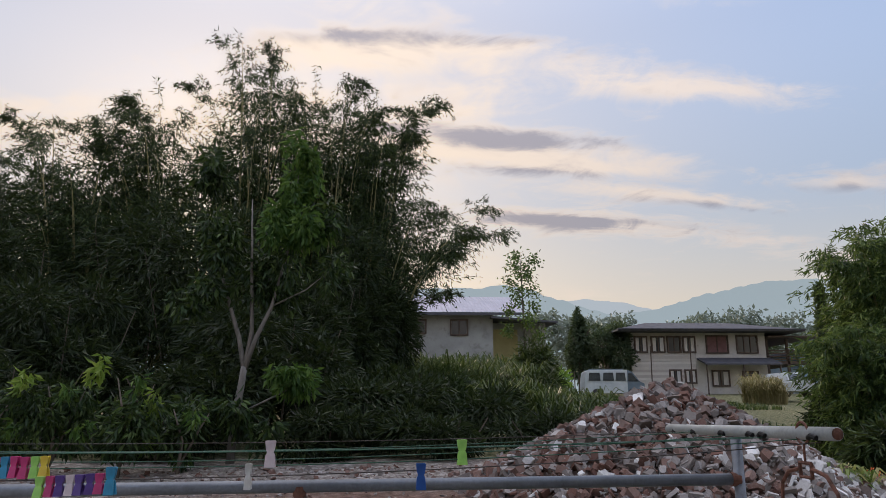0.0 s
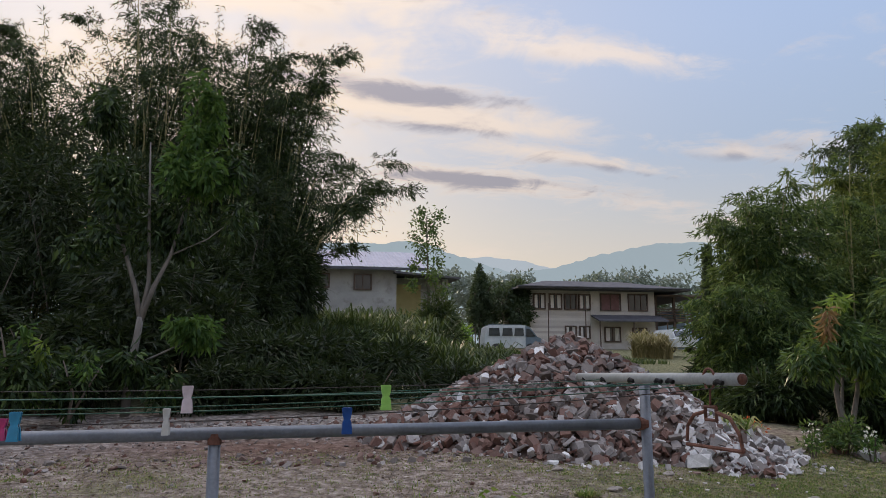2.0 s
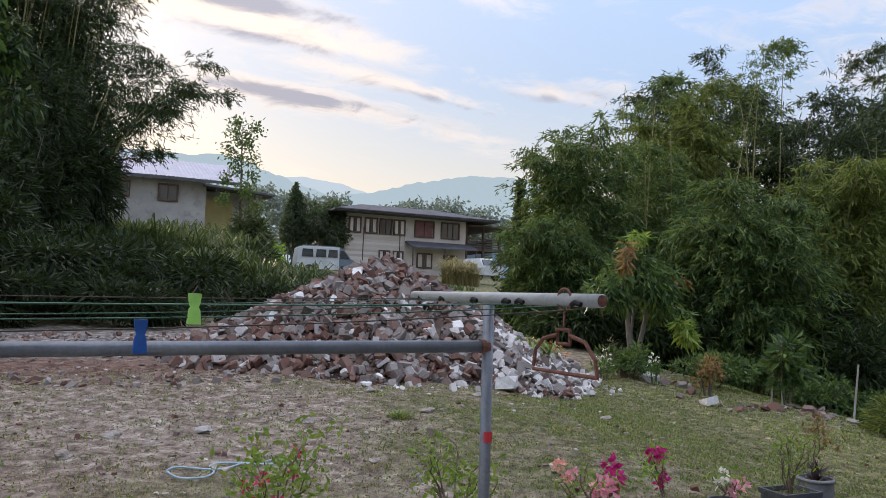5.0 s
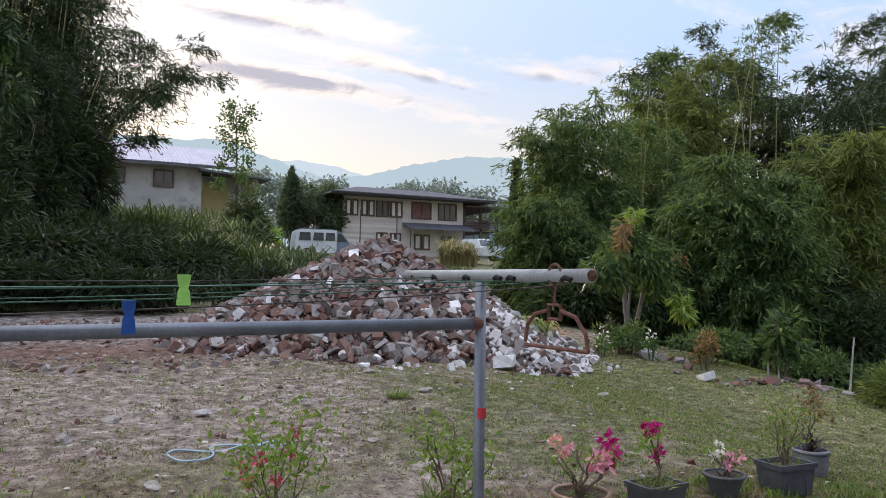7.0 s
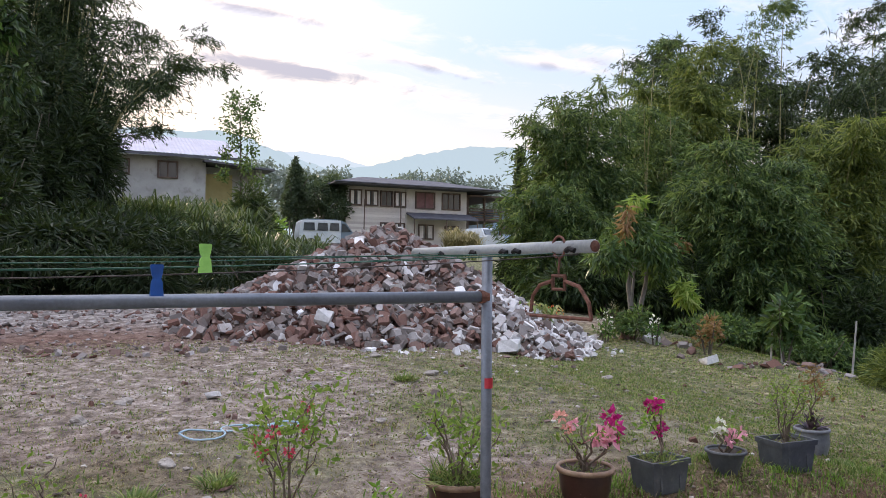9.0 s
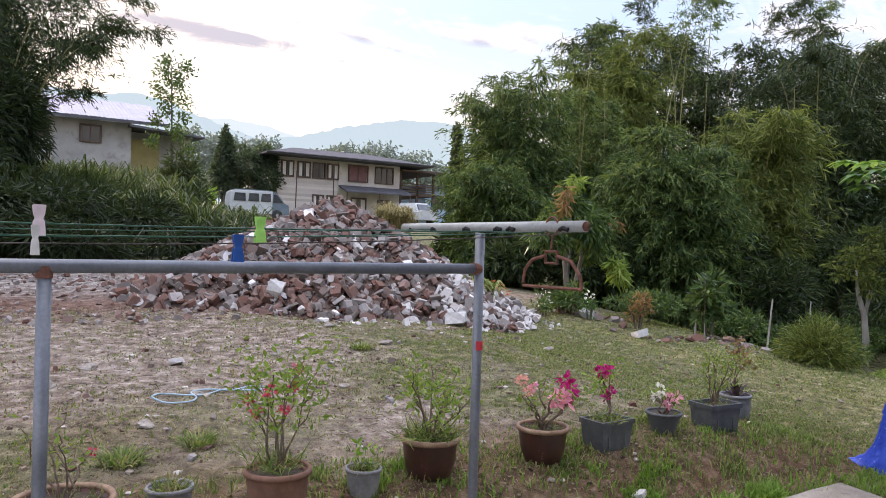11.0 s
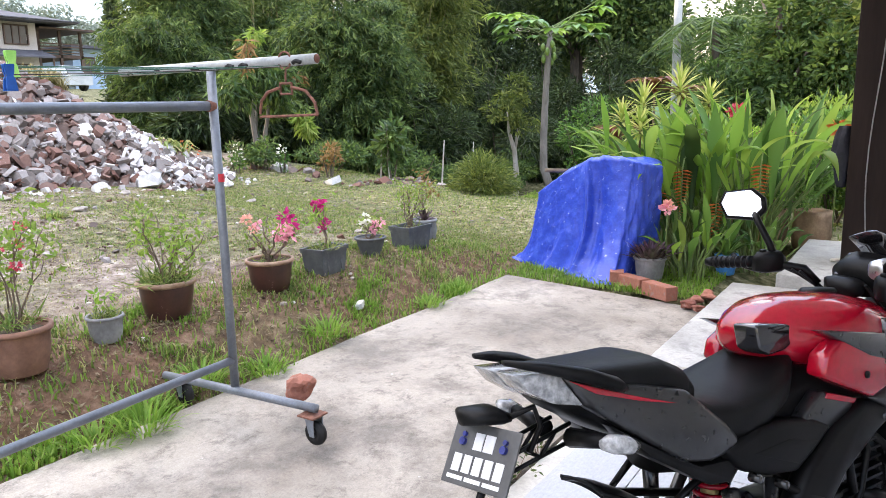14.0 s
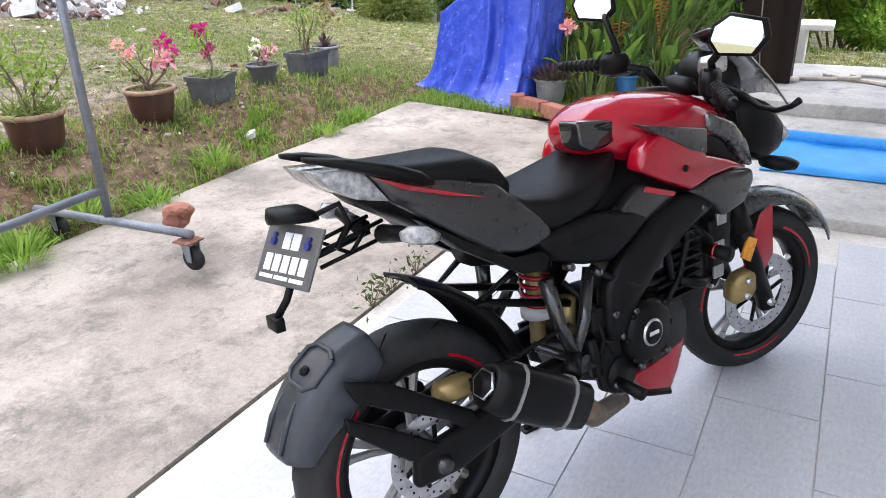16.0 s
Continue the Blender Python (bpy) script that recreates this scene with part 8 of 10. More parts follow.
    sprays(t, tips, 420, 0.035, 0.012, "young", 0.05)
    weeds(t, 0.19, 0.14, 50, 0.07)
    t = plant(6.29, 4.75, "pale ribbed pot with a dark succulent and brown flower stem")
    pot_round(t, 0.125, 0.2, PALEPOT, PALEPOT, 0.84, 14)
    bm = bmesh.new()
    for k in range(26):
        blade(bm, (0.02 * math.cos(k), 0.02 * math.sin(k), 0.17), k * 2.4, 0.25 + 0.045 * k, 0.16, 0.035, 0.4, 4)
    part("rosette", bm, M["purple"], t)
    tips = twigs(t, 0.46, 0.05, 2, 0.008, 1, 0.17)
    for p in tips[:3]:
        leaf_mesh("flower", np.array([tuple(p)]) + rng.normal(0, 0.035, (40, 3)), rng.normal(size=(40, 3)), 0.05, 0.02, M["brown_leaf"], t, kind="")


build_pots()


def build_tarp():
    # outline round the covered machine: foot, shoulder and shoulder height of each corner
    foot = [(6.12, 2.62), (5.84, 2.67), (5.85, 2.82), (6.07, 3.10), (6.20, 3.45), (6.30, 3.79), (6.72, 3.70), (6.98, 3.1), (6.86, 2.62), (6.48, 2.50)]
    head = [(6.23, 2.57), (6.19, 2.66), (6.17, 2.80), (6.18, 2.98), (6.22, 3.24), (6.28, 3.50), (6.60, 3.48), (6.78, 3.1), (6.74, 2.60), (6.46, 2.48)]
    high = [0.93, 0.955, 0.965, 0.95, 0.81, 0.63, 0.60, 0.88, 0.92, 0.88]
    n, rows = 208, 54

    def round_way(pts):
        p = np.array(pts + pts[:1])
        s = np.r_[0, np.cumsum(np.linalg.norm(np.diff(p, axis=0), axis=1))]
        return p, s / s[-1]
    pf, sf = round_way(foot)
    ph, _ = round_way(head)
    u = np.linspace(0, 1, n, endpoint=False)
    F = np.stack([np.interp(u, sf, pf[:, k]) for k in (0, 1)], 1)
    H = np.stack([np.interp(u, sf, ph[:, k]) for k in (0, 1)], 1)
    T = np.interp(u, sf, high + high[:1])
    mid = H.mean(0)
    seam = sf[3]
    rings = []
    for r in range(rows):
        v = r / (rows - 1)
        w = np.interp(v, [0, 0.04, 0.14, 0.32, 0.60, 0.86, 1.0], [1, 0.84, 0.56, 0.32, 0.14, 0.05, 0.03])
        p = H + (F - H) * w
        out = unit(p - mid)
        fold = 0.013 * np.sin(u * 74 + 3 * v) * (1 - v) ** 3 + 0.006 * np.sin(u * 37 + 1.3 + 5 * v * (1 - v)) * (1 - 0.5 * v)
        crease = 0.006 * wobble(u * 30, 0 * u + v * 5, 1) + 0.008 * np.abs(wobble(u * 60 + 9 * v, 0 * u + v * 11, 9)) + 0.005 * np.abs(wobble(u * 130, 0 * u + v * 34, 5)) + 0.002 * wobble(u * 300, 0 * u + v * 70, 2)
        ridge = 0.010 * (1 - np.abs(wobble(u * 26 + 1.2 * v, 1.5 * v - 6 * u, 4))) ** 6 + 0.008 * (1 - np.abs(wobble(u * 44 - 2.5 * v, 3.5 * v + 8 * u, 7))) ** 6
        # one sharp upright fold, the sheet sunk in beside it
        du = u - seam + 0.012 * math.sin(4 * v)
        fold = fold + 0.075 * np.exp(-(du / 0.010) ** 2) * math.sin(math.pi * min(1, 0.15 + 0.8 * v)) - 0.085 * np.exp(-((du + 0.060) / 0.045) ** 2) * math.sin(math.pi * v) + 0.03 * np.exp(-((du - 0.07) / 0.03) ** 2) * (1 - v)
        q = p + out * (fold + crease + ridge)[:, None]
        rings.append(np.c_[q, v * T * (1 - 0.03 * v) + 0.006 * wobble(u * 50, 0 * u + v * 9, 3) * (v > 0.02)])
    for r in range(1, 9):
        k = 1 - r / 8.5
        base = rings[rows - 1]
        q = mid + (base[:, :2] - mid) * k
        z = base[:, 2] * k + 0.90 * (1 - k) + 0.030 * math.sin(math.pi * min(1, r / 5)) + 0.009 * wobble(q[:, 0] * 22, q[:, 1] * 22, 2)
        rings.append(np.c_[q, z])
    P = np.array(rings)
    R = len(rings)
    idx = np.arange(R * n).reshape(R, n)
    f = np.stack([idx[:-1], np.roll(idx[:-1], -1, 1), np.roll(idx[1:], -1, 1), idx[1:]], -1).reshape(-1, 4)
    m = surface("blue_tarpaulin", [(0.30, (0.022, 0.052, 0.42)), (0.55, (0.036, 0.080, 0.52)), (0.75, (0.065, 0.125, 0.60))], 11.0, 0.34, 0.35, fine=40, spots=(0.635, 0.665, (0.34, 0.40, 0.72)), bump_dist=0.02)
    m2 = P.reshape(-1, 3).copy()
    m2[:, 2] += 0.004 + ground_z(m2[:, 0], m2[:, 1]) * np.clip(1 - m2[:, 2] / 0.3, 0, 1)
    t = thing("tarpaulin", pose(6.4, 3.0, 0), "crumpled blue tarpaulin with white scuffs, draped over a machine", "tarpaulin")
    ob = mesh_np("sheet", m2 - np.array([6.4, 3.0, 0]), f, m, t, True)
    top = bmesh.new()
    tube(top, [(6.60, 3.02, 0.80), (6.36, 3.30, 0.815), (6.27, 3.44, 0.82)], 0.017, 8)
    bar = part("wooden_bar", top, TWIG)
    tagged(bar, "weathered wooden handle sticking out from under the tarpaulin", "handle")
    box_m = surface("machine_metal", [(0.3, (0.05, 0.05, 0.055)), (0.7, (0.12, 0.12, 0.12))], 5, 0.6, 0.1)
    bm = new_box(6.32, 2.62, 0.0, 6.68, 2.98, 0.78, 0.03)
    tagged(part("machine", bm, box_m), "dark covered yard machine under the tarpaulin", "machine")


build_tarp()


def build_flower_bed():
    # bricks that edge the bed
    bed = thing("brick_edging", pose(5.7, 2.3, 0), "row of red bricks edging the flower bed", "edging")
    bm = new_box(-0.14, -0.055, 0, 0.14, 0.055, 0.105, 0.008)
    me = bpy.data.meshes.new("brick")
    bm.to_mesh(me)
    bm.free()
    finish(me, CLAY)
    for x, y, z, a in ((5.885, 2.50, -0.045, 60), (5.735, 2.245, -0.045, 57), (6.02, 2.68, -0.03, 20), (6.28, 2.66, -0.03, -8)):
        o = new("brick", me)
        o.parent = bed
        o.matrix_parent_inverse = Matrix.Identity(4)
        o.matrix_basis = pose(x - 5.7, y - 2.3, z, 2, 1, a)
    for x, y, a, k in ((5.56, 1.98, 30, 0.7), (5.50, 1.90, 70, 0.5), (5.72, 1.97, 10, 0.6), (5.86, 1.92, 40, 0.8)):
        s = part("stone", joined_chunk(0.075 * k, int(x * 100)), CLAY)
        s.location = (x, y, -0.02)
        tagged(s, "broken bit of brick at the edge of the bed", "stone", "stones by the bed")
    # purple plant in its pale pot
    t = thing("potted_plant", pose(6.14, 2.45, -0.02), "pale pot of dark purple spiky leaves", "potted plant")
    pot_round(t, 0.125, 0.2, PALEPOT, PALEPOT, 0.74)
    bm = bmesh.new()
    for k in range(70):
        a = k * 2.399
        r = 0.012 * math.sqrt(k)
        blade(bm, (r * math.cos(a), r * math.sin(a), 0.17), a, 1.35 - 0.013 * k, 0.16 + 0.04 * math.sin(k), 0.036, 0.7, 4, 0.3)
    part("foliage", bm, M["purple"], t)
    t = thing("potted_plant", pose(6.65, 1.98, -0.02), "small bright blue pot among the leaves", "potted plant")
    blue = surface("blue_plastic", [(0.3, (0.03, 0.16, 0.42)), (0.7, (0.06, 0.24, 0.55))], 6, 0.4, 0.05)
    pot_round(t, 0.09, 0.17, blue, blue, 0.76)
    bm = bmesh.new()
    for k in range(14):
        blade(bm, (0, 0, 0.14), k * 2.4, 1.2 - 0.05 * k, 0.3, 0.05, 0.9, 5)
    part("foliage", bm, M["glossy"], t)
    # tall heliconias
    for n, (x, y, h, leaves, spread, mat, lab) in enumerate((
            (7.40, 2.62, 1.50, 78, 0.52, "lush", "tall heliconia clump with bright upright leaves"),
            (7.60, 2.05, 1.55, 80, 0.52, "lush", "tall heliconia clump with hanging orange bracts"),
            (8.9, 2.35, 1.45, 20, 0.50, "lush", "arching heliconia clump behind the bed"),
            (6.75, 2.25, 0.75, 26, 0.34, "glossy", "broad-leaved canna lilies with dark green leaves"),
            (6.35, 2.20, 0.62, 13, 0.22, "lush", "torch ginger with arching leaves and a pink flower"),
            (7.05, 1.80, 0.55, 16, 0.34, "glossy", "low dark green ginger leaves"))):
        t = thing("heliconia", pose(x, y, float(ground_z(x, y))), lab, "plant")
        for k in range(leaves):
            a = k * 2.399 + n
            r = spread * 0.75 * math.sqrt((k + 0.5) / leaves)
            hh = h * rng.uniform(0.62, 1.0)
            stalk = hh * rng.uniform(0.30, 0.74)
            lean = 0.10 + 0.35 * r / spread
            bx, by = r * math.cos(a), r * math.sin(a)
            tx, ty = bx + stalk * lean * math.cos(a), by + stalk * lean * math.sin(a)
            part("stalk", new_tube([(bx * 0.7, by * 0.7, -0.03), (bx * 0.9, by * 0.9, stalk * 0.5), (tx, ty, stalk)], [0.014, 0.011, 0.007], 5, False), M["stem_green"], t)
            ll = (hh - stalk) * rng.uniform(1.0, 1.15)
            part("leaf", blade(bmesh.new(), (tx, ty, stalk), a + rng.normal(0, 0.7), 1.5 - 0.36 * r / spread + rng.normal(0, 0.26), ll, max(0.06, ll * rng.uniform(0.085, 0.135)), rng.uniform(0.2, 2.2), 8, 0.6, 0.35), M[mat if mat != "lush" else ("lush", "glossy", "young", "lush", "broad", "glossy", "lush")[k % 7]], t, smooth=True)
    # arching long leaf at the left of the clump
    t = thing("ginger_leaf_stem", pose(7.3, 3.0, -0.02), "long arching yellow-green ginger stems", "plant")
    for k, (a, lift, l) in enumerate(((1.9, 0.5, 0.62), (2.6, 0.35, 0.6), (1.2, 0.8, 0.55), (2.2, 0.9, 0.6), (3.2, 0.7, 0.5))):
        part("leaf", blade(bmesh.new(), (0.02 * k, 0.02, 0.85), a, lift, l, 0.12, 0.8, 8), M["young"], t, smooth=True)
    part("stalk", new_tube([(0, 0, -0.03), (0.02, 0.01, 0.5), (0.04, 0.02, 0.88)], [0.016, 0.012, 0.008], 6), M["stem_green"], t)
    # hanging chains of bracts
    for x, y, z, l in ((6.85, 2.42, 0.80, 0.42), (6.90, 1.80, 0.86, 0.52), (6.95, 2.15, 0.52, 0.30), (6.85, 2.62, 0.60, 0.34)):
        t = thing("heliconia_flower", pose(x, y, z), "hanging chain of orange-red heliconia bracts", "flower")
        bm = bmesh.new()
        rows = int(l / 0.028)
        for k in range(rows):
            s = 1 - 0.5 * k / rows
            for side in (-1, 1):
                blade(bm, (0, 0, -0.028 * k - 0.012 * (side > 0)), 1.57 * side + 0.12 * k, -0.25, 0.085 * s, 0.035 * s, -0.5, 3, 0.7)
        part("bract_chain", bm, PETAL["orange"], t)
        part("stalk", new_tube([(0.12, 0, 0.12), (0.05, 0, 0.10), (0, 0, 0), (0, 0, -l)], 0.006, 5), M["stem_green"], t)
    # flowers on stalks
    t = thing("torch_ginger_flower", pose(6.16, 2.33, -0.02), "pink torch ginger flower on a thin stalk", "flower")
    part("stalk", new_tube([(0.05, 0, 0), (0.02, 0.01, 0.3), (0, 0, 0.55)], 0.006, 5), M["stem_green"], t)
    for k, s in enumerate((0.085, 0.07)):
        bloom(t, (0, 0, 0.58 + 0.03 * k), s, ("pink", "peach")[k], 40)
    t = thing("canna_flower", pose(8.1, 2.27, -0.05), "bright red flower on a tall dark stalk", "flower")
    part("stalk", new_tube([(0, 0, 0), (0.02, 0.02, 0.7), (0, 0, 1.27)], 0.008, 5), TWIG, t)
    bloom(t, (0, 0, 1.33), 0.12, "red", 50)
    # yellow-striped dracaenas
    for x, y, z, r in ((7.75, 3.08, 1.36, 0.26), (7.95, 2.78, 1.50, 0.28), (7.7, 3.28, 1.22, 0.22), (8.15, 2.55, 1.38, 0.24), (7.3, 2.95, 1.15, 0.22)):
        t = thing("dracaena", pose(x, y, -0.03), "yellow-striped dracaena with spiky rosettes", "plant")
        part("stem", new_tube([(0.1, 0, 0), (0.05, 0.03, z * 0.5), (0, 0, z)], [0.02, 0.015, 0.011], 6), TWIG, t)
        for k in range(44):
            part("leaf", blade(bmesh.new(), (0, 0, z - 0.03 + 0.002 * k), k * 2.399, -0.6 + 0.046 * k, r * (1 + 0.15 * math.sin(k * 3)), 0.030, 0.6, 5, 0.3), M["stripe"], t)
    for x, y, z in ((8.8, 3.3, 1.62), (9.0, 3.05, 1.52), (8.5, 3.6, 1.1), (9.6, 2.2, 1.0)):
        t = thing("cordyline", pose(x, y, -0.05), "dark wine-red cordyline with hanging leaves", "plant")
        part("stem", new_tube([(0, 0, 0), (0.03, 0.02, z)], [0.018, 0.011], 6), TWIG, t)
        for k in range(22):
            part("leaf", blade(bmesh.new(), (0.03, 0.02, z - 0.1 + 0.006 * k), k * 2.399, 0.9 - 0.02 * k, 0.38, 0.075, 1.7, 6, 0.25), M["wine"], t)


def joined_chunk(size, seed):
    """A rough many-sided lump."""
    r = random.Random(seed)
    bm = bmesh.new()
    bmesh.ops.create_icosphere(bm, subdivisions=3, radius=size)
    a, b, c = r.random() * 9, r.random() * 9, r.random() * 9
    for v in bm.verts:
        p = v.co / size
        k = 1 + 0.22 * math.sin(3 * p.x + a) * math.sin(2.6 * p.y + b) + 0.16 * math.sin(4 * p.z + c + p.x * 2) + 0.07 * math.sin(9 * p.x + b) * math.sin(8 * p.y + c) + 0.05 * math.sin(15 * p.z + 11 * p.y + a)
        v.co = v.co * k
        v.co.z *= 0.62
    return bm


build_flower_bed()


def shrub(name, x, y, w, d, h, n, material, label, leaf=0.06, width=0.028, z=None, lumps=12, stems=5, hang=0.0, category="shrub", stem_m=None):
    t = thing(name, pose(x, y, float(ground_z(x, y)) if z is None else z), label, category)
    for k in range(stems):
        a = k * 2 * math.pi / stems + x
        part("stem", new_tube([(0.03 * math.cos(a), 0.03 * math.sin(a), -0.05), (0.22 * w * math.cos(a), 0.22 * d * math.sin(a), h * 0.45), (0.32 * w * math.cos(a), 0.32 * d * math.sin(a), h * 0.8)], [0.010 + 0.006 * h, 0.008 + 0.004 * h, 0.004], 5), stem_m or M["dark_bark"], t)
    p, dd = crown_points(n, (0, 0, h * 0.52), (w / 2, d / 2, h * 0.46), lumps, 0.35)
    p[:, 2] = np.maximum(p[:, 2], 0.02)
    leaf_mesh("foliage", p, dd + np.array([0, 0, hang]) + 0.6 * rng.normal(size=p.shape), leaf * rng.uniform(0.6, 1.3, n), width, M[material], t)
    return t


def leaf_fans(name, x, y, h, n, length, width, material, label, spread=0.3, lift=1.2, droop=1.1, z=None):
    """A tuft of long arching leaves, each its own part."""
    t = thing(name, pose(x, y, float(ground_z(x, y)) if z is None else z), label, "plant")
    for k in range(n):
        a = k * 2.399 + x
        r = spread * math.sqrt((k + 0.5) / n)
        s = h * rng.uniform(0.5, 0.9)
        part("stalk", new_tube([(0.4 * r * math.cos(a), 0.4 * r * math.sin(a), -0.03), (r * math.cos(a), r * math.sin(a), s)], [0.014, 0.008], 5, False), M["stem_green"], t)
        part("leaf", blade(bmesh.new(), (r * math.cos(a), r * math.sin(a), s), a, lift * rng.uniform(0.6, 1.1), length * rng.uniform(0.7, 1.1), width, droop * rng.uniform(0.6, 1.3), 8), M[material], t, smooth=True)
    return t


def build_garden():
    # shrubs in sacks by the post
    t = shrub("potted_shrub", 8.25, 1.80, 1.05, 0.95, 0.68, 4500, "glossy", "bushy dark green shrub in brown sack pots", 0.05, 0.016, 0.30)
    sack = surface("brown_sacking", [(0.3, (0.20, 0.13, 0.08)), (0.7, (0.34, 0.24, 0.15))], 12, 0.9, 0.4)
    for k, (x, y, r) in enumerate(((8.15, 1.95, 0.19), (8.20, 1.55, 0.17), (8.1, 2.32, 0.15))):
        bm = bmesh.new()
        lathe(bm, [(0.001, -0.02), (r * 0.9, -0.02), (r * 1.05, 0.12), (r * 0.95, 0.30), (r * 0.98, 0.36), (r * 0.86, 0.34), (0.001, 0.32)], 18)
        for v in bm.verts:
            s = 1 + 0.06 * math.sin(5 * math.atan2(v.co.y, v.co.x) + 9 * v.co.z)
            v.co.x, v.co.y = v.co.x * s, v.co.y * s
        o = part("sack_pot", bm, sack, None, smooth=True)
        o.location = (x, y, -0.02)
        tagged(o, "brown sack pot of soil beside the porch", "pot", "sack pots")
    leaf_fans("ginger", 9.2, 1.75, 1.0, 14, 0.75, 0.13, "young", "large yellow-green arching ginger leaves")
    leaf_fans("ginger", 9.9, 1.1, 0.9, 14, 0.7, 0.12, "lush", "large green arching ginger leaves")
    leaf_fans("ginger", 8.9, 3.0, 0.9, 14, 0.6, 0.13, "glossy", "tall dark green ginger leaves")
    leaf_fans("banana_plant", 9.8, 3.4, 1.1, 9, 0.9, 0.2, "glossy", "young banana plant with broad green leaves")
    t = thing("ginger_flower", pose(9.0, 1.45, -0.05), "yellow-orange flower among the arching leaves", "flower")
    part("stalk", new_tube([(0, 0, 0), (0, 0, 1.08)], 0.008, 5), M["stem_green"], t)
    bloom(t, (0, 0, 1.13), 0.16, "orange", 30)
    for x, y, w, h, m, lab in (
            (9.6, 2.6, 1.4, 1.3, "lush", "bright green garden shrub"), (10.4, 1.6, 1.8, 1.5, "glossy", "dense dark green garden shrub"),
            (10.8, 3.2, 1.8, 1.4, "glossy", "dense dark green garden shrub"), (10.9, 0.4, 1.6, 1.2, "lush", "bright green garden shrub"),
            (12.2, 4.6, 2.0, 1.6, "broad", "dark leafy garden shrub"), (12.6, 1.6, 2.4, 2.4, "young", "yellow-green leafy garden shrub"),
            (15.2, 5.0, 2.2, 2.2, "broad", "dark leafy garden shrub"), (16.5, 7.2, 2.4, 2.2, "glossy", "dark leafy garden shrub"), (14.6, 3.2, 2.6, 2.6, "broad", "dark leafy garden shrub"),
            (14.4, 0.6, 2.6, 2.4, "glossy", "dense dark green garden shrub")):
        shrub("garden_shrub", x, y, w, w, h, 5200, m, lab, 0.11, 0.05)
    for x, y, w, h, m in ((14.8, 3.0, 2.9, 5.2, "broad"), (15.2, 1.6, 4.0, 5.2, "bamboo_yellow"), (13.4, -0.8, 3.4, 4.2, "bamboo_yellow"), (19.5, 2.6, 5.0, 6.5, "broad"), (24.0, 5.0, 6.0, 6.4, "broad"), (18, -3.5, 6.0, 6.0, "broad")):
        far_tree("garden_tree", x, y, float(ground_z(x, y)), w, h, 12000, M[m], "leafy garden tree with a dark trunk behind the flower bed", 14, 0.15)
    # palm fronds at the edge of the garden
    t = thing("palm", pose(17.6, 4.8, -0.95), "slim palm with drooping feathered fronds", "palm")
    part("trunk", new_tube([(0, 0, 0), (0.1, 0, 2.0), (0.12, 0.05, 4.0)], [0.12, 0.10, 0.08], 8), M["dark_bark"], t)
    for k in range(11):
        a = k * 2.399
        base = Vector((0.12, 0.05, 4.0))
        pts = [base + Vector((math.cos(a) * u * 1.5, math.sin(a) * u * 1.5, 0.75 * u - 1.35 * u * u)) for u in np.linspace(0, 1, 7)]
        fr = part("frond", new_tube(pts, [0.02 * (1 - 0.12 * i) for i in range(7)], 5), M["stem_green"], t)
        uu = rng.uniform(0.1, 1.0, 150)
        p = np.array([tuple(base + Vector((math.cos(a) * u * 1.5, math.sin(a) * u * 1.5, 0.75 * u - 1.35 * u * u))) for u in uu])
        s = np.where(rng.random(150) < 0.5, 1, -1)[:, None]
        leaf_mesh("leaflets", p, s * np.array([-math.sin(a), math.cos(a), 0]) + np.array([math.cos(a) * 0.4, math.sin(a) * 0.4, -0.6]), 0.42, 0.035, M["broad"], fr)
    # utility pole
    conc = surface("pole_concrete", [(0.3, (0.44, 0.45, 0.45)), (0.7, (0.58, 0.59, 0.59))], 3, 0.8, 0.1)
    t = thing("utility_pole", pose(17.6, 5.65, -1.0), "tall pale grey concrete utility pole", "pole")
    part("pole", new_tube([(0, 0, 0), (0, 0, 4), (0, 0, 9)], [0.105, 0.09, 0.07], 14), conc, t, smooth=True)
    part("cross_arm", new_box(-0.05, -0.8, 8.3, 0.05, 0.8, 8.4, 0.01), conc, t)
    # dry branches and logs beyond the lawn
    t = thing("dry_branch_heap", pose(12.8, -0.6, -0.1), "heap of dry brown branches and logs at the lawn's edge", "branches")
    for k in range(26):
        a, l = rng.uniform(0, 6.28), rng.uniform(0.8, 1.9)
        c = rng.normal(0, 0.6, 2)
        z0 = rng.uniform(0.05, 0.5)
        part("branch", new_tube([(c[0], c[1], z0), (c[0] + 0.5 * l * math.cos(a), c[1] + 0.5 * l * math.sin(a), z0 + rng.uniform(0.1, 0.5)), (c[0] + l * math.cos(a), c[1] + l * math.sin(a), z0 + rng.uniform(-0.1, 0.4))], [0.035, 0.028, 0.012], 6), M["bark"], t)
    p = rng.normal(0, 0.8, (900, 3)) * np.array([1, 1, 0.35]) + np.array([0, 0, 0.45])
    leaf_mesh("dead_leaves", p, rng.normal(size=p.shape), 0.16, 0.04, M["dry_leaf"], t)
    # bench
    white = surface("white_concrete", [(0.3, (0.62, 0.62, 0.60)), (0.7, (0.78, 0.78, 0.76))], 4, 0.7, 0.15, spots=(0.62, 0.74, (0.45, 0.44, 0.41)))
    t = thing("bench", pose(8.32, 1.05, -0.03), "low white concrete garden bench", "bench")
    part("seat", new_box(-0.20, -0.50, 0.39, 0.20, 0.18, 0.445, 0.012), white, t)
    for y in (-0.24, 0.08):
        bm = new_box(-0.14, y - 0.055, -0.02, 0.14, y + 0.055, 0.388, 0.01)
        part("leg", bm, white, t)
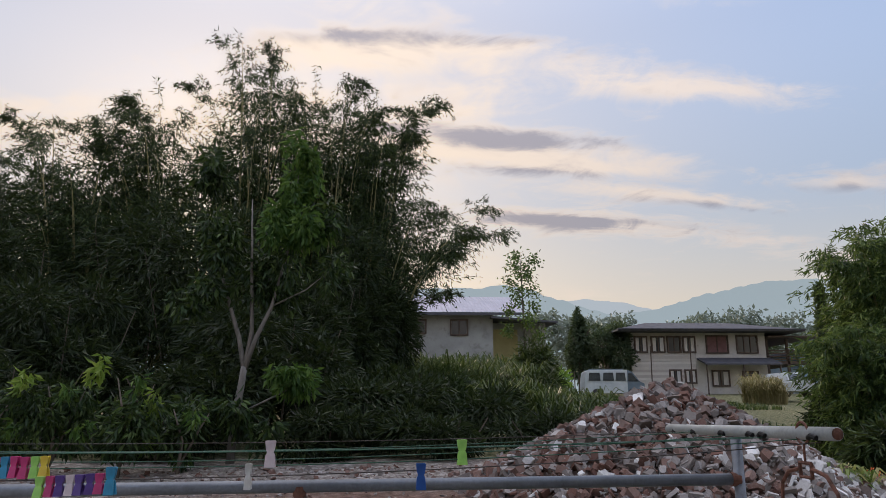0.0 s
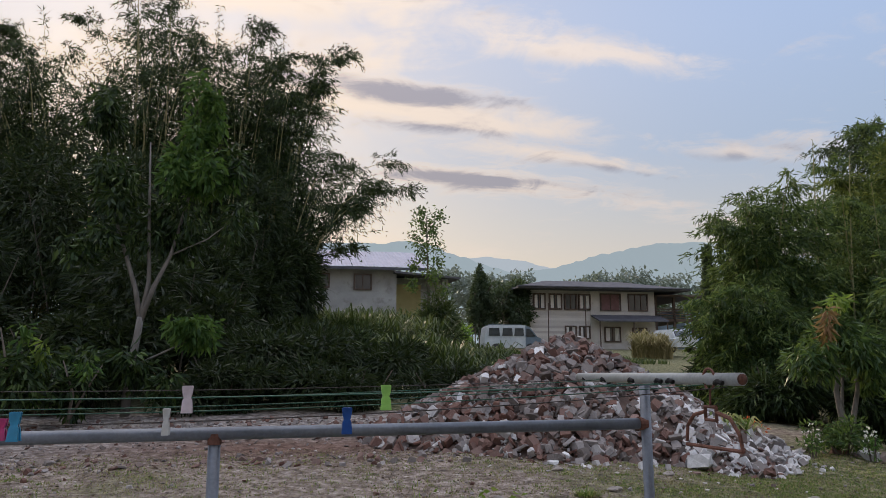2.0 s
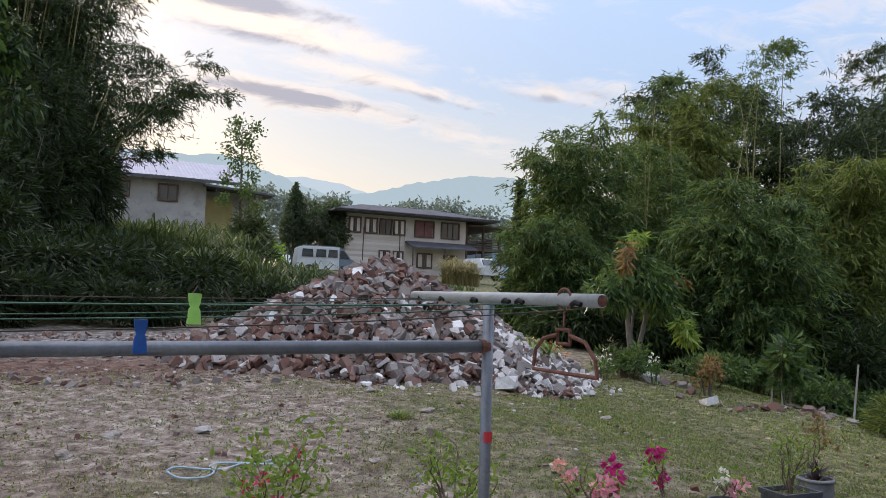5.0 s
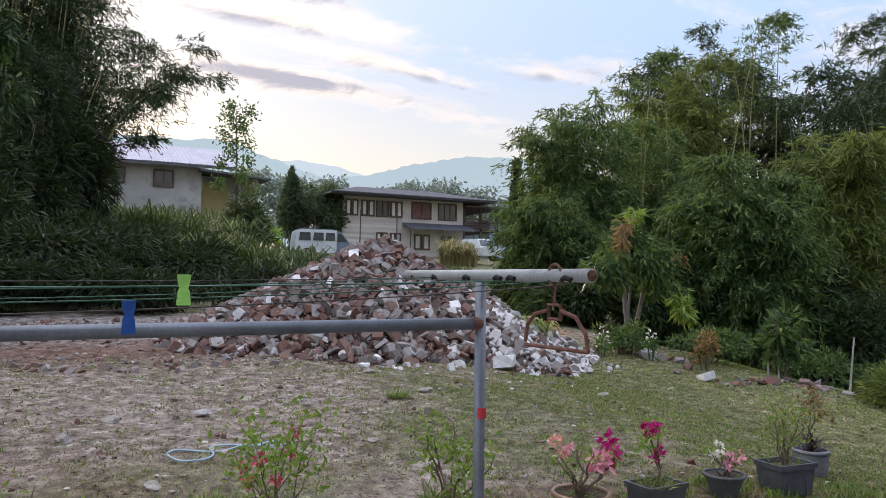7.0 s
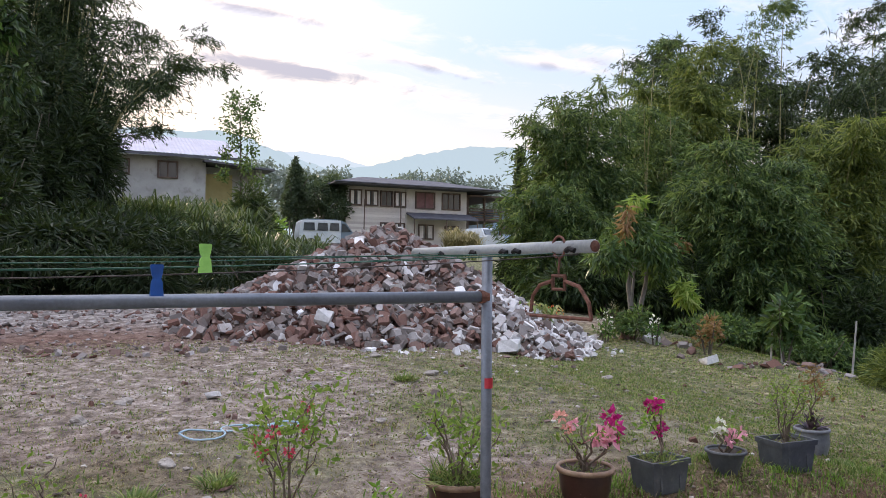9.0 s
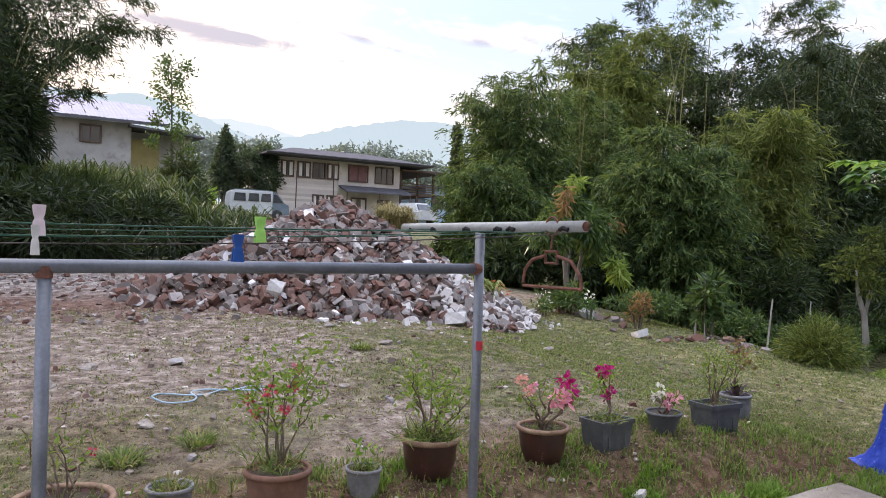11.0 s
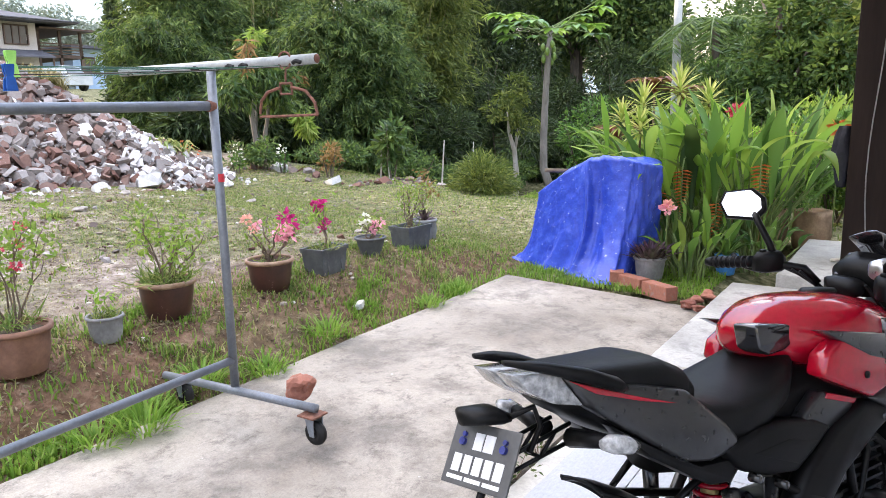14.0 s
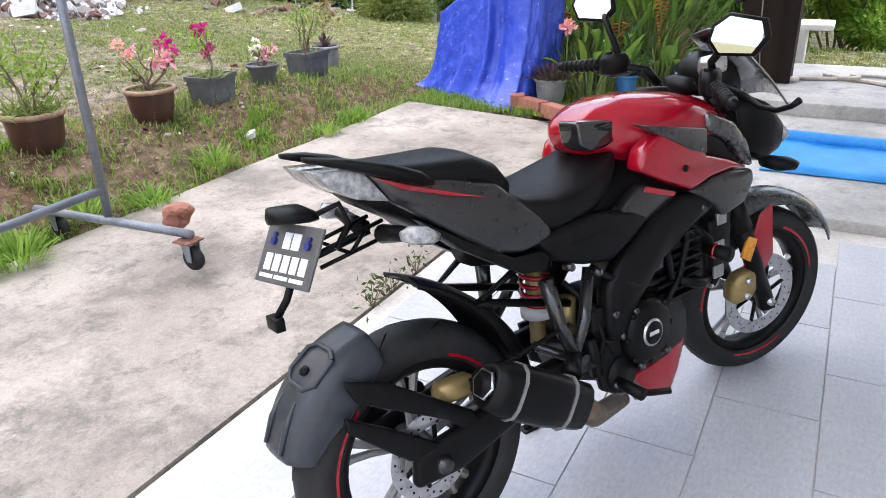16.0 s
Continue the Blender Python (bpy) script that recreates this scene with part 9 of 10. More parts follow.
    # post of the porch with cloth and cable
    wood = surface("dark_stained_wood", [(0.3, (0.009, 0.006, 0.005)), (0.7, (0.024, 0.015, 0.012))], 5, 0.7, 0.25, spec=0.15, fine=50, stretch=(1, 1, 0.12))
    bm = new_box(7.0, 0.775, 0.087, 7.30, 1.185, 3.498, 0.012)
    tagged(part("post", bm, wood), "thick dark-stained wooden porch post", "post", kind="structure")
    cloth = surface("dark_cloth", [(0.3, (0.008, 0.008, 0.012)), (0.7, (0.022, 0.022, 0.032))], 16, 0.9, 0.4)
    rings = []
    for k in range(14):
        u = k / 13
        w = 0.055 * (0.35 + math.sin(math.pi * (0.15 + 0.75 * u)))
        rings.append([(7.04 + (0.7 * w + 0.014 * math.sin(9 * u)) * math.cos(a) + 0.012 * math.sin(3 * a), 1.185 + 0.02 + w * 0.5 + w * (0.75 + 0.25 * math.sin(4 * a + 6 * u)) * math.sin(a), 1.17 - 0.48 * u) for a in (2 * math.pi * j / 18 for j in range(18))])
    tagged(part("cloth", loft(bmesh.new(), rings), cloth, None, smooth=True), "dark cloth bag hanging from the wooden post", "cloth")
    cab = surface("grey_cable", [(0.3, (0.16, 0.15, 0.14)), (0.7, (0.26, 0.25, 0.24))], 9, 0.6, 0)
    pts = [(6.99, 0.98 + 0.05 * math.sin(2.2 * z) + 0.03 * z, z) for z in np.linspace(0.12, 3.4, 16)]
    tagged(part("cable", new_tube(pts, 0.005, 6), cab), "thin grey cable hanging down the post", "cable")
    rope_m = surface("pale_hose", [(0.3, (0.36, 0.32, 0.27)), (0.7, (0.55, 0.51, 0.45))], 14, 0.8, 0.3)
    for pts, r, lab in (([(7.0, 1.25, 0.10), (7.15, 1.0, 0.105), (7.2, 0.75, 0.10), (7.25, 0.55, 0.10), (7.3, 0.35, 0.10), (7.18, 0.15, 0.10), (6.95, -0.2, 0.10)], 0.016, "old beige hose lying along the step"),
                        ([(7.45, 0.55, 0.10), (7.35, 0.45, 0.105), (7.22, 0.42, 0.12), (7.20, 0.32, 0.13), (7.33, 0.28, 0.12), (7.42, 0.38, 0.11), (7.5, 0.1, 0.10), (7.3, -0.3, 0.10)], 0.014, "pale rope coiled on the step"),
                        ([(7.22, 1.02, 0.115), (7.1, 0.92, 0.125), (7.02, 0.80, 0.12), (7.12, 0.70, 0.11)], 0.022, "grey rag of hose by the post")):
        q = []
        for a, b in zip(pts, pts[1:]):
            for k in range(4):
                q.append(Vector(a).lerp(Vector(b), k / 4))
        for _ in range(2):
            q = [q[0]] + [(q[i - 1] + q[i] * 2 + q[i + 1]) / 4 for i in range(1, len(q) - 1)] + [q[-1]]
        tagged(part("hose", new_tube(q, r, 8), rope_m, None, smooth=True), lab, "hose")
    # blue foam mat on the low step, its far edge rolled
    mat_m = surface("blue_foam", [(0.3, (0.012, 0.22, 0.62)), (0.7, (0.03, 0.30, 0.72))], 5, 0.5, 0.1, fine=60)
    t = thing("mat", pose(5.2, 0.2, -0.012), "bright blue foam mat with one rolled edge", "mat")
    bm = bmesh.new()
    rows = []
    for k in range(30):
        y = 0.50 - 0.055 * k
        rows.append([(-0.30 + 0.03 * k / 30 + 0.006 * math.sin(k), y + 0.04, 0.012), (-0.10, y, 0.016 + 0.003 * math.sin(k * 0.7)), (0.10, y, 0.014), (0.28, y, 0.03 + 0.006 * math.sin(k * 0.9)), (0.35, y, 0.055), (0.42, y, 0.03), (0.44, y, 0.004), (-0.29, y + 0.04, 0.004)])
    loft(bm, rows, True, True)
    part("sheet", bm, mat_m, t, smooth=True)
    part("rolled_edge", new_tube([(0.33 + 0.012 * math.sin(0.8 * k), 0.545 - 0.09 * k, 0.052) for k in range(19)], 0.042, 12), mat_m, t, smooth=True)


build_garden()


def leafy_tree(name, x, y, z, stems, clusters, material, label, leaf, width, bark, hang=-0.7):
    """stems: (points, radii); clusters: (centre, size, count, material or None)."""
    t = thing(name, pose(x, y, z), label, "tree")
    for pts, radii in stems:
        part("trunk" if pts[0][2] < 0.2 else "limb", new_tube(pts, radii, 8), bark, t, smooth=True)
    groups = {}
    for c, s, n, m in clusters:
        p, d = crown_points(int(n * (1.7 if leaf > 0.15 else 1.0)), c, s, 7, 0.2)
        groups.setdefault(m or material, []).append((p, d))
    for m, g in groups.items():
        p, d = np.concatenate([a for a, _ in g]), np.concatenate([b for _, b in g])
        leaf_mesh("foliage", p, d * 0.6 + np.array([0, 0, hang]) + 0.4 * rng.normal(size=p.shape), leaf * rng.uniform(0.6, 1.25, len(p)), width * rng.uniform(0.8, 1.2, len(p)), M[m], t, bend=0.25)
    return t


def build_trees():
    z = float(ground_z(-0.9, 12.4))
    leafy_tree("leafy_tree", -0.9, 12.4, z, [
        ([(-0.16, 0, -0.1), (-0.12, 0, 0.7), (-0.05, 0, 1.15), (-0.02, 0, 1.45)], [0.07, 0.058, 0.054, 0.05]),
        ([(-0.02, 0, 1.4), (-0.14, 0.1, 1.9), (-0.42, 0.2, 2.7), (-0.75, 0.2, 3.8)], [0.045, 0.036, 0.026, 0.012]),
        ([(-0.02, 0, 1.4), (0.14, 0, 1.9), (0.36, 0, 2.4), (0.60, 0, 3.4), (0.7, 0, 4.6)], [0.045, 0.036, 0.028, 0.02, 0.01]),
        ([(-0.02, 0, 1.4), (0.06, 0.05, 2.0), (0.0, 0.1, 3.0), (-0.05, 0.1, 4.2)], [0.04, 0.034, 0.024, 0.01]),
        ([(0.36, 0, 2.4), (0.9, -0.1, 2.65), (1.3, -0.1, 3.0)], [0.015, 0.011, 0.005]),
        ([(-0.12, 0, 0.7), (0.4, -0.1, 0.95), (0.8, -0.1, 1.15)], [0.02, 0.014, 0.006])],
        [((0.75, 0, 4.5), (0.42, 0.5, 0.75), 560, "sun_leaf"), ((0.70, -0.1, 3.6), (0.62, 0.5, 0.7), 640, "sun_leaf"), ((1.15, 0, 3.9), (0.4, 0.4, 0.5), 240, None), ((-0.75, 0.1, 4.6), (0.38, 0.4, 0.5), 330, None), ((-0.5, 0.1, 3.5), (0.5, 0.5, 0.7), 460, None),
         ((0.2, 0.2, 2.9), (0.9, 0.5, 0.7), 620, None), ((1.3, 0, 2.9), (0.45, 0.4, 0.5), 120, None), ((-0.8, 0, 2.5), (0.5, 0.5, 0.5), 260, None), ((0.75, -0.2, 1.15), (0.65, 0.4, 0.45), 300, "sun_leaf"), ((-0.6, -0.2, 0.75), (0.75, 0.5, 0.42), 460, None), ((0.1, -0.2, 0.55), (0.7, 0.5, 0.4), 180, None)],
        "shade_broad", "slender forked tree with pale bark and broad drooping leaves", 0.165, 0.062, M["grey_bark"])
    # bushes along the far edge of the yard
    for x, y, w, h, n in ((-3.3, 11.4, 1.5, 1.5, 520), (-2.3, 11.2, 1.4, 1.65, 560), (-4.4, 11.6, 1.6, 1.3, 500), (-1.6, 11.5, 1.0, 1.1, 300), (-5.8, 11.8, 1.8, 1.5, 520)):
        z = float(ground_z(x, y))
        t = leafy_tree("leafy_bush", x, y, z, [([(0, 0, -0.1), (0.05, 0, h * 0.4), (-0.1, 0, h * 0.8)], [0.03, 0.022, 0.008]), ([(0, 0, 0.05), (0.25, 0, h * 0.5), (0.4, 0, h * 0.75)], [0.02, 0.014, 0.006])],
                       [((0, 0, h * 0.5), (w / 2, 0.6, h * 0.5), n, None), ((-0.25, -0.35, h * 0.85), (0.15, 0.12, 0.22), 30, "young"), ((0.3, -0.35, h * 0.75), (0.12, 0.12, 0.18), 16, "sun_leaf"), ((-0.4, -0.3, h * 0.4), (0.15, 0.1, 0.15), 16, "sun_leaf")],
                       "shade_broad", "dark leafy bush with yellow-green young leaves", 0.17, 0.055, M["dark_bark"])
    # mango-like tree behind the rubble
    z = float(ground_z(9.5, 10.44))
    leafy_tree("mango_tree", 9.5, 10.44, z, [
        ([(0.02, 0, -0.1), (-0.1, 0, 0.35), (-0.16, 0, 0.8), (0.0, 0, 1.3)], [0.055, 0.045, 0.04, 0.03]),
        ([(0.05, 0, -0.05), (0.12, 0.02, 0.4), (0.22, 0, 0.8), (0.2, 0, 1.4)], [0.045, 0.04, 0.035, 0.02]),
        ([(0.03, 0.05, 0.1), (0.0, 0.1, 0.5), (0.08, 0.1, 1.2)], [0.03, 0.028, 0.018])],
        [((0, 0, 1.35), (0.9, 0.7, 0.5), 700, None), ((-0.6, -0.1, 1.2), (0.55, 0.5, 0.5), 300, None), ((0.7, 0, 1.15), (0.6, 0.5, 0.5), 340, None), ((0.1, 0, 1.85), (0.5, 0.4, 0.4), 220, None), ((0.55, -0.6, 0.62), (0.30, 0.2, 0.28), 130, "young"), ((-0.55, -0.4, 1.75), (0.10, 0.1, 0.28), 46, "brown_leaf"), ((0.6, -0.4, 1.42), (0.12, 0.1, 0.10), 24, "brown_leaf"), ((-0.2, -0.3, 2.15), (0.2, 0.15, 0.15), 40, "young")],
        "broad", "small mango tree with forked brown stems and brown young leaves", 0.19, 0.048, M["grey_bark"])
    # papaya
    t = thing("papaya_tree", pose(13.8, 7.05, -0.85), "papaya tree with pale slender trunk, fruit and wide crown", "tree")
    part("trunk", new_tube([(0.30, -0.30, 0), (0.14, -0.12, 0.40), (0.0, 0.04, 1.0), (-0.04, 0.02, 1.6), (-0.02, 0.0, 2.3), (0.0, -0.05, 3.2), (0.0, -0.1, 3.65)], [0.105, 0.09, 0.08, 0.072, 0.065, 0.058, 0.05], 12), M["grey_bark"], t, smooth=True)
    fruit = surface("papaya_skin", [(0.3, (0.08, 0.16, 0.03)), (0.7, (0.17, 0.25, 0.05))], 7, 0.45, 0.05)
    for k in range(9):
        bm = bmesh.new()
        lathe(bm, [(0.001, -0.09), (0.032, -0.07), (0.048, -0.02), (0.040, 0.035), (0.015, 0.065), (0.001, 0.07)], 12)
        f = part("fruit", bm, fruit, t, smooth=True)
        a = k * 2.399
        f.location = (0.11 * math.cos(a), -0.06 + 0.11 * math.sin(a), 3.05 + 0.045 * k)
    for k in range(20):
        a = k * 2.399
        l, rise = rng.uniform(0.75, 1.1), rng.uniform(0.15, 0.75) - 0.02 * k
        b = Vector((0, -0.1, 3.45 + 0.012 * k))
        tip = b + Vector((l * math.cos(a), l * math.sin(a), rise))
        pt = part("leaf_stalk", new_tube([b, b.lerp(tip, 0.5) + Vector((0, 0, 0.08)), tip], [0.016, 0.012, 0.007], 5), M["stem_green"], t)
        bm = bmesh.new()
        for j in range(9):
            blade(bm, tip, a + (j - 4) * 0.62, rng.uniform(-0.35, 0.1), 0.36 * (1 - 0.05 * abs(j - 4)), 0.15, 0.7, 5, 0.2)
        part("leaf", bm, M["glossy"] if k % 3 else M["lush"], pt)
    # small pale-stemmed tree by the papaya
    leafy_tree("small_tree", 14.15, 7.9, float(ground_z(14.15, 7.9)), [([(0, 0, -0.1), (0.02, 0, 0.7), (-0.05, 0, 1.1), (-0.28, 0, 1.5), (-0.36, 0, 1.9)], [0.07, 0.06, 0.05, 0.035, 0.015]), ([(-0.05, 0, 1.1), (0.12, 0, 1.5), (0.2, 0, 1.9)], [0.04, 0.03, 0.012])],
               [((-0.35, 0, 1.95), (0.45, 0.5, 0.35), 420, None), ((0.2, 0.1, 2.15), (0.5, 0.5, 0.40), 420, None), ((-0.05, -0.2, 1.65), (0.55, 0.4, 0.25), 260, None), ((0.1, 0, 2.5), (0.35, 0.35, 0.2), 160, None)], "bamboo_yellow", "small tree with a crooked pale trunk and green leaves", 0.13, 0.045, M["bark"], -0.2)
    # low plants along the edge of the yard
    bush = thing("grass_bush", pose(9.9, 6.2, float(ground_z(9.9, 6.2))), "rounded feathery green bush of fine leaves", "bush")
    n = 5200
    d = unit(np.stack([rng.normal(size=n), rng.normal(size=n), np.abs(rng.normal(size=n)) + 0.05], 1))
    p = d * rng.uniform(0.35, 1.0, (n, 1)) * np.array([0.52, 0.52, 0.58])
    leaf_mesh("foliage", p, d + np.array([0, 0, -0.4]) + 0.4 * rng.normal(size=p.shape), 0.13 * rng.uniform(0.6, 1.2, n), 0.014, M["bamboo_yellow"], bush)
    for x, y, w, h, n, m, lab, lf in (
            (11.2, 5.6, 2.0, 0.22, 2600, "young", "yellow-green ground cover", 0.06), (12.4, 5.9, 1.8, 0.25, 2000, "young", "yellow-green ground cover", 0.06),
            (9.9, 7.9, 0.7, 1.0, 420, "broad", "young green sapling with drooping leaves", 0.16), (9.0, 8.4, 0.5, 0.6, 260, "brown_leaf", "brown-leaved seedling", 0.08),
            (8.2, 9.6, 0.36, 0.42, 130, "white", "low garden plant with white flowers", 0.05), (8.75, 9.15, 0.3, 0.5, 110, "white", "low garden plant with white flowers", 0.05), (7.5, 10.0, 0.5, 0.45, 300, "orange", "orange-brown leafy plant by the rubble", 0.06),
            (9.6, 8.9, 1.6, 0.5, 1500, "broad", "low green weeds at the yard's edge", 0.09), (11.0, 8.2, 1.8, 0.55, 1700, "broad", "low green weeds at the yard's edge", 0.09), (12.2, 7.4, 1.6, 0.5, 1500, "broad", "low green weeds at the yard's edge", 0.09),
            (8.7, 9.6, 1.2, 0.5, 1200, "broad", "low dark weeds at the yard's edge", 0.08), (13.2, 8.6, 2.0, 0.8, 1700, "broad", "low dark weeds at the yard's edge", 0.10), (15.2, 8.8, 2.2, 1.1, 2000, "broad", "dark bushy weeds by the small tree", 0.12)):
        if m in PETAL:
            M[m] = PETAL[m]
            shrub("flowering_plant", x, y, w * 0.8, w * 0.8, h * 0.8, 200, "glossy", lab, lf, lf * 0.4, stems=3).name = "flowering_plant"
            tt = thing("flower_cluster", pose(x, y, float(ground_z(x, y))), "loose cluster of small " + m + " petals on stems", "flower")
            p, dd = crown_points(n // 3, (0, 0, h * 0.7), (w / 2, w / 2, h * 0.35), 8, 0.4)
            leaf_mesh("petals", p, dd, lf * 0.8, lf * 0.5, PETAL[m], tt)
            part("stem", new_tube([(0, 0, -0.02), (0.02, 0, h * 0.8)], 0.006, 5), M["stem_green"], tt)
        else:
            shrub("weeds" if h < 0.9 else "sapling", x, y, w, w * 0.7, h, n, m, lab, lf, lf * 0.4, stems=3, category="plant", hang=-0.1)
    for x, y, h, l in ((9.75, 8.0, 0.85, 0.05), (9.85, 7.9, 0.9, -0.04), (10.3, 7.2, 0.7, 0.1), (12.9, 8.2, 1.1, 0.06)):
        o = part("stake", new_tube([(x, y, float(ground_z(x, y)) - 0.05), (x + l, y, float(ground_z(x, y)) + h)], [0.016, 0.011], 6), M["bark"])
        tagged(o, "thin grey wooden stake among the weeds", "stake", "garden stakes")


# Lit counterpart of shade_broad: sun through leaves painted as a lighter green.
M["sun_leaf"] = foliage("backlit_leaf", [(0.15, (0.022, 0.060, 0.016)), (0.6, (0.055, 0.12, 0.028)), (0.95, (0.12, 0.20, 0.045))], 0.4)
build_trees()


# ---- grass, litter and small things of the yard ----
def turf(name, x0, x1, y0, y1, n, h, material, label, keep, width=0.005, z=None, clump=0):
    x, y = rng.uniform(x0, x1, n), rng.uniform(y0, y1, n)
    if clump:
        # blades gathered round fewer roots, in mats of uneven size
        r = rng.integers(0, n // clump, n)
        x, y = x[r] + rng.normal(size=n) * (0.03 + 0.06 * (r % 7) / 6), y[r] + rng.normal(size=n) * (0.02 + 0.04 * (r % 5) / 4)
    k = rng.random(n) < keep(x, y)
    x, y = x[k], y[k]
    n = len(x)
    hh = h * rng.uniform(0.4, 1.25, n)
    az = rng.uniform(0, 2 * math.pi, n)
    out = np.stack([np.cos(az), np.sin(az), 0 * az], 1)
    side = np.stack([-np.sin(az), np.cos(az), 0 * az], 1) * (width * rng.uniform(0.7, 1.4, n))[:, None]
    b = np.stack([x, y, (ground_z(x, y) if z is None else np.full(n, z)) - 0.004], 1)
    r = (hh * rng.uniform(0.2, 0.9, n))[:, None]
    up = np.array([0, 0, 1.0])
    m = b + out * r * 0.4 + up * (hh * 0.65)[:, None]
    tip = b + out * r + up * (hh * 0.9)[:, None]
    v = np.stack([b - side, b + side, m + side * 0.7, m - side * 0.7, tip], 1).reshape(-1, 3)
    q = np.arange(n)[:, None] * 5
    f = np.concatenate([q + np.array([[0, 1, 2]]), q + np.array([[0, 2, 3]]), q + np.array([[3, 2, 4]])])
    return tagged(mesh_np(name, v, f, M[material]), label, "grass", kind="stuff")


def build_turf():
    def near_pile(x, y):
        return pile_h(x, y) > 0.02

    def lawn(x, y):
        g = 0.30 + 0.65 * smoothstep(4.0, 7.0, x) + 0.45 * wobble(x * 0.9, y * 0.9, 4) + 0.3 * wobble(x * 2.7, y * 2.7, 8)
        g = g - 0.25 * smoothstep(5.0, 7, y) * (1 - smoothstep(2.5, 5, x)) + 0.25 * (1 - smoothstep(3.9, 4.9, y))
        return np.clip(g, 0.03, 1) * (1 - smoothstep(8.8, 9.6, y) * (1 - smoothstep(4.5, 6.5, x)))

    def tufts(x, y):
        return smoothstep(0.25, 0.75, wobble(x * 3.1, y * 3.4, 11) + 0.25 * wobble(x * 9, y * 9, 3))
    turf("grass", -2, 7.5, 3.95, 9.4, 95000, 0.017, "grass", "short patchy green grass of the yard", lawn, 0.0035)
    turf("grass", -2, 7.5, 3.95, 9.6, 90000, 0.016, "dry_grass", "short dry straw-coloured grass of the yard", lambda x, y: 0.16 + 0.7 * lawn(x, y), 0.0035)
    turf("grass", 5.7, 13, 2.0, 9.8, 90000, 0.026, "grass", "short green lawn beside the tarpaulin", lambda x, y: np.clip(0.55 + 0.5 * wobble(x * 1.3, y * 1.3, 2), 0.1, 1), 0.006)
    turf("grass", 8.1, 14, -4, 2.2, 22000, 0.05, "grass", "green lawn behind the bench", lambda x, y: np.clip(0.5 + 0.5 * wobble(x * 1.3, y * 1.3, 2), 0.1, 1), 0.007)
    turf("grass", -2, 6.5, 3.52, 4.5, 56000, 0.055, "grass", "green grass tufts on the bank", lambda x, y: 0.08 + 0.72 * tufts(x, y), 0.0045)
    turf("grass", -2, 5.75, 3.50, 3.66, 8000, 0.09, "sun_grass", "bright grass along the slab's edge", lambda x, y: 0.08 + 0.92 * tufts(x * 0.8 + 1, y * 0.2), 0.005)
    turf("grass", 5.72, 6.6, 1.95, 3.6, 6000, 0.06, "sun_grass", "bright grass between slab and flower bed", lambda x, y: 0.6 + 0 * x, 0.005)
    turf("grass", -2, 7, 4.4, 8.8, 9000, 0.055, "grass", "longer grass tufts on the yard", lambda x, y: tufts(x * 0.55, y * 0.55) * 0.5, 0.005)
    turf("grass", -2, 6, 4.6, 9.6, 34000, 0.028, "dry_grass", "dry grass tufts on the bare earth", lambda x, y: 0.75 * tufts(x * 0.9 + 3, y * 0.9), 0.004, clump=40)
    turf("grass", -2, 7.2, 4.1, 9.3, 70000, 0.022, "grass", "low grass mats scattered over the yard", lambda x, y: (0.28 + 0.6 * smoothstep(2.5, 5.5, x)) * (1 - smoothstep(0.015, 0.03, pile_h(x, y))), 0.0045, clump=45)
    turf("grass", -2, 6.5, 3.52, 4.5, 46000, 0.055, "sun_grass", "bright green weeds matted on the bank", lambda x, y: 0.06 + 0.8 * tufts(x * 0.9 + 5, y * 0.9), 0.0045, clump=70)
    # dark matted leaves on the bank
    n = 5200
    x, y = rng.uniform(-1.5, 6.2, n), rng.uniform(3.56, 4.25, n)
    p = np.stack([x, y, ground_z(x, y) + 0.008], 1)
    d = np.stack([rng.normal(size=n), rng.normal(size=n), 0.3 * rng.normal(size=n)], 1)
    o = leaf_mesh("leaf_litter", p, d, 0.035 * rng.uniform(0.5, 1.4, n), 0.012, M["dry_leaf"])
    tagged(o, "dry leaves and stalks littering the bank", "leaf litter")
    n = 34000
    x, y = rng.uniform(-2, 9, n), rng.uniform(4.1, 9.6, n)
    p = np.stack([x, y, ground_z(x, y) + 0.006], 1)
    d = np.stack([rng.normal(size=n), rng.normal(size=n), 0.15 * rng.normal(size=n)], 1)
    o = leaf_mesh("leaf_litter", p, d, 0.04 * rng.uniform(0.3, 1.5, n), 0.006, M["dry_leaf"])
    tagged(o, "dry leaves and straw littering the yard", "leaf litter")
    # clumps of long grass by the rack and the slab
    for k, (x, y, z, h, n) in enumerate(((2.24, 3.46, 0.0, 0.17, 110), (2.05, 3.52, 0.0, 0.15, 80), (1.3, 3.55, 0.0, 0.16, 90), (3.05, 3.53, 0.0, 0.11, 80), (4.6, 3.53, 0.0, 0.10, 80), (5.0, 3.55, 0.0, 0.10, 60), (0.75, 3.6, 0.02, 0.14, 70), (1.5, 4.9, None, 0.10, 140), (1.92, 5.06, None, 0.09, 140), (3.87, 6.99, None, 0.08, 160), (2.7, 3.62, 0.05, 0.14, 90), (3.6, 3.6, 0.05, 0.13, 90))):
        t = thing("grass_clump", pose(x, y, float(ground_z(x, y)) if z is None else z), "clump of bright green grass at the bank", "grass")
        bm = bmesh.new()
        for j in range(n):
            a = j * 2.399
            r = 0.10 * math.sqrt(j / n)
            blade(bm, (r * math.cos(a), r * math.sin(a), -0.01), a + rng.normal(0, 0.4), rng.uniform(0.5, 1.4), h * rng.uniform(0.6, 1.3), 0.011, 1.2, 4, 0.2)
        tagged(part("tuft", bm, M["sun_grass" if z is not None else "grass"], t), kind="stuff")
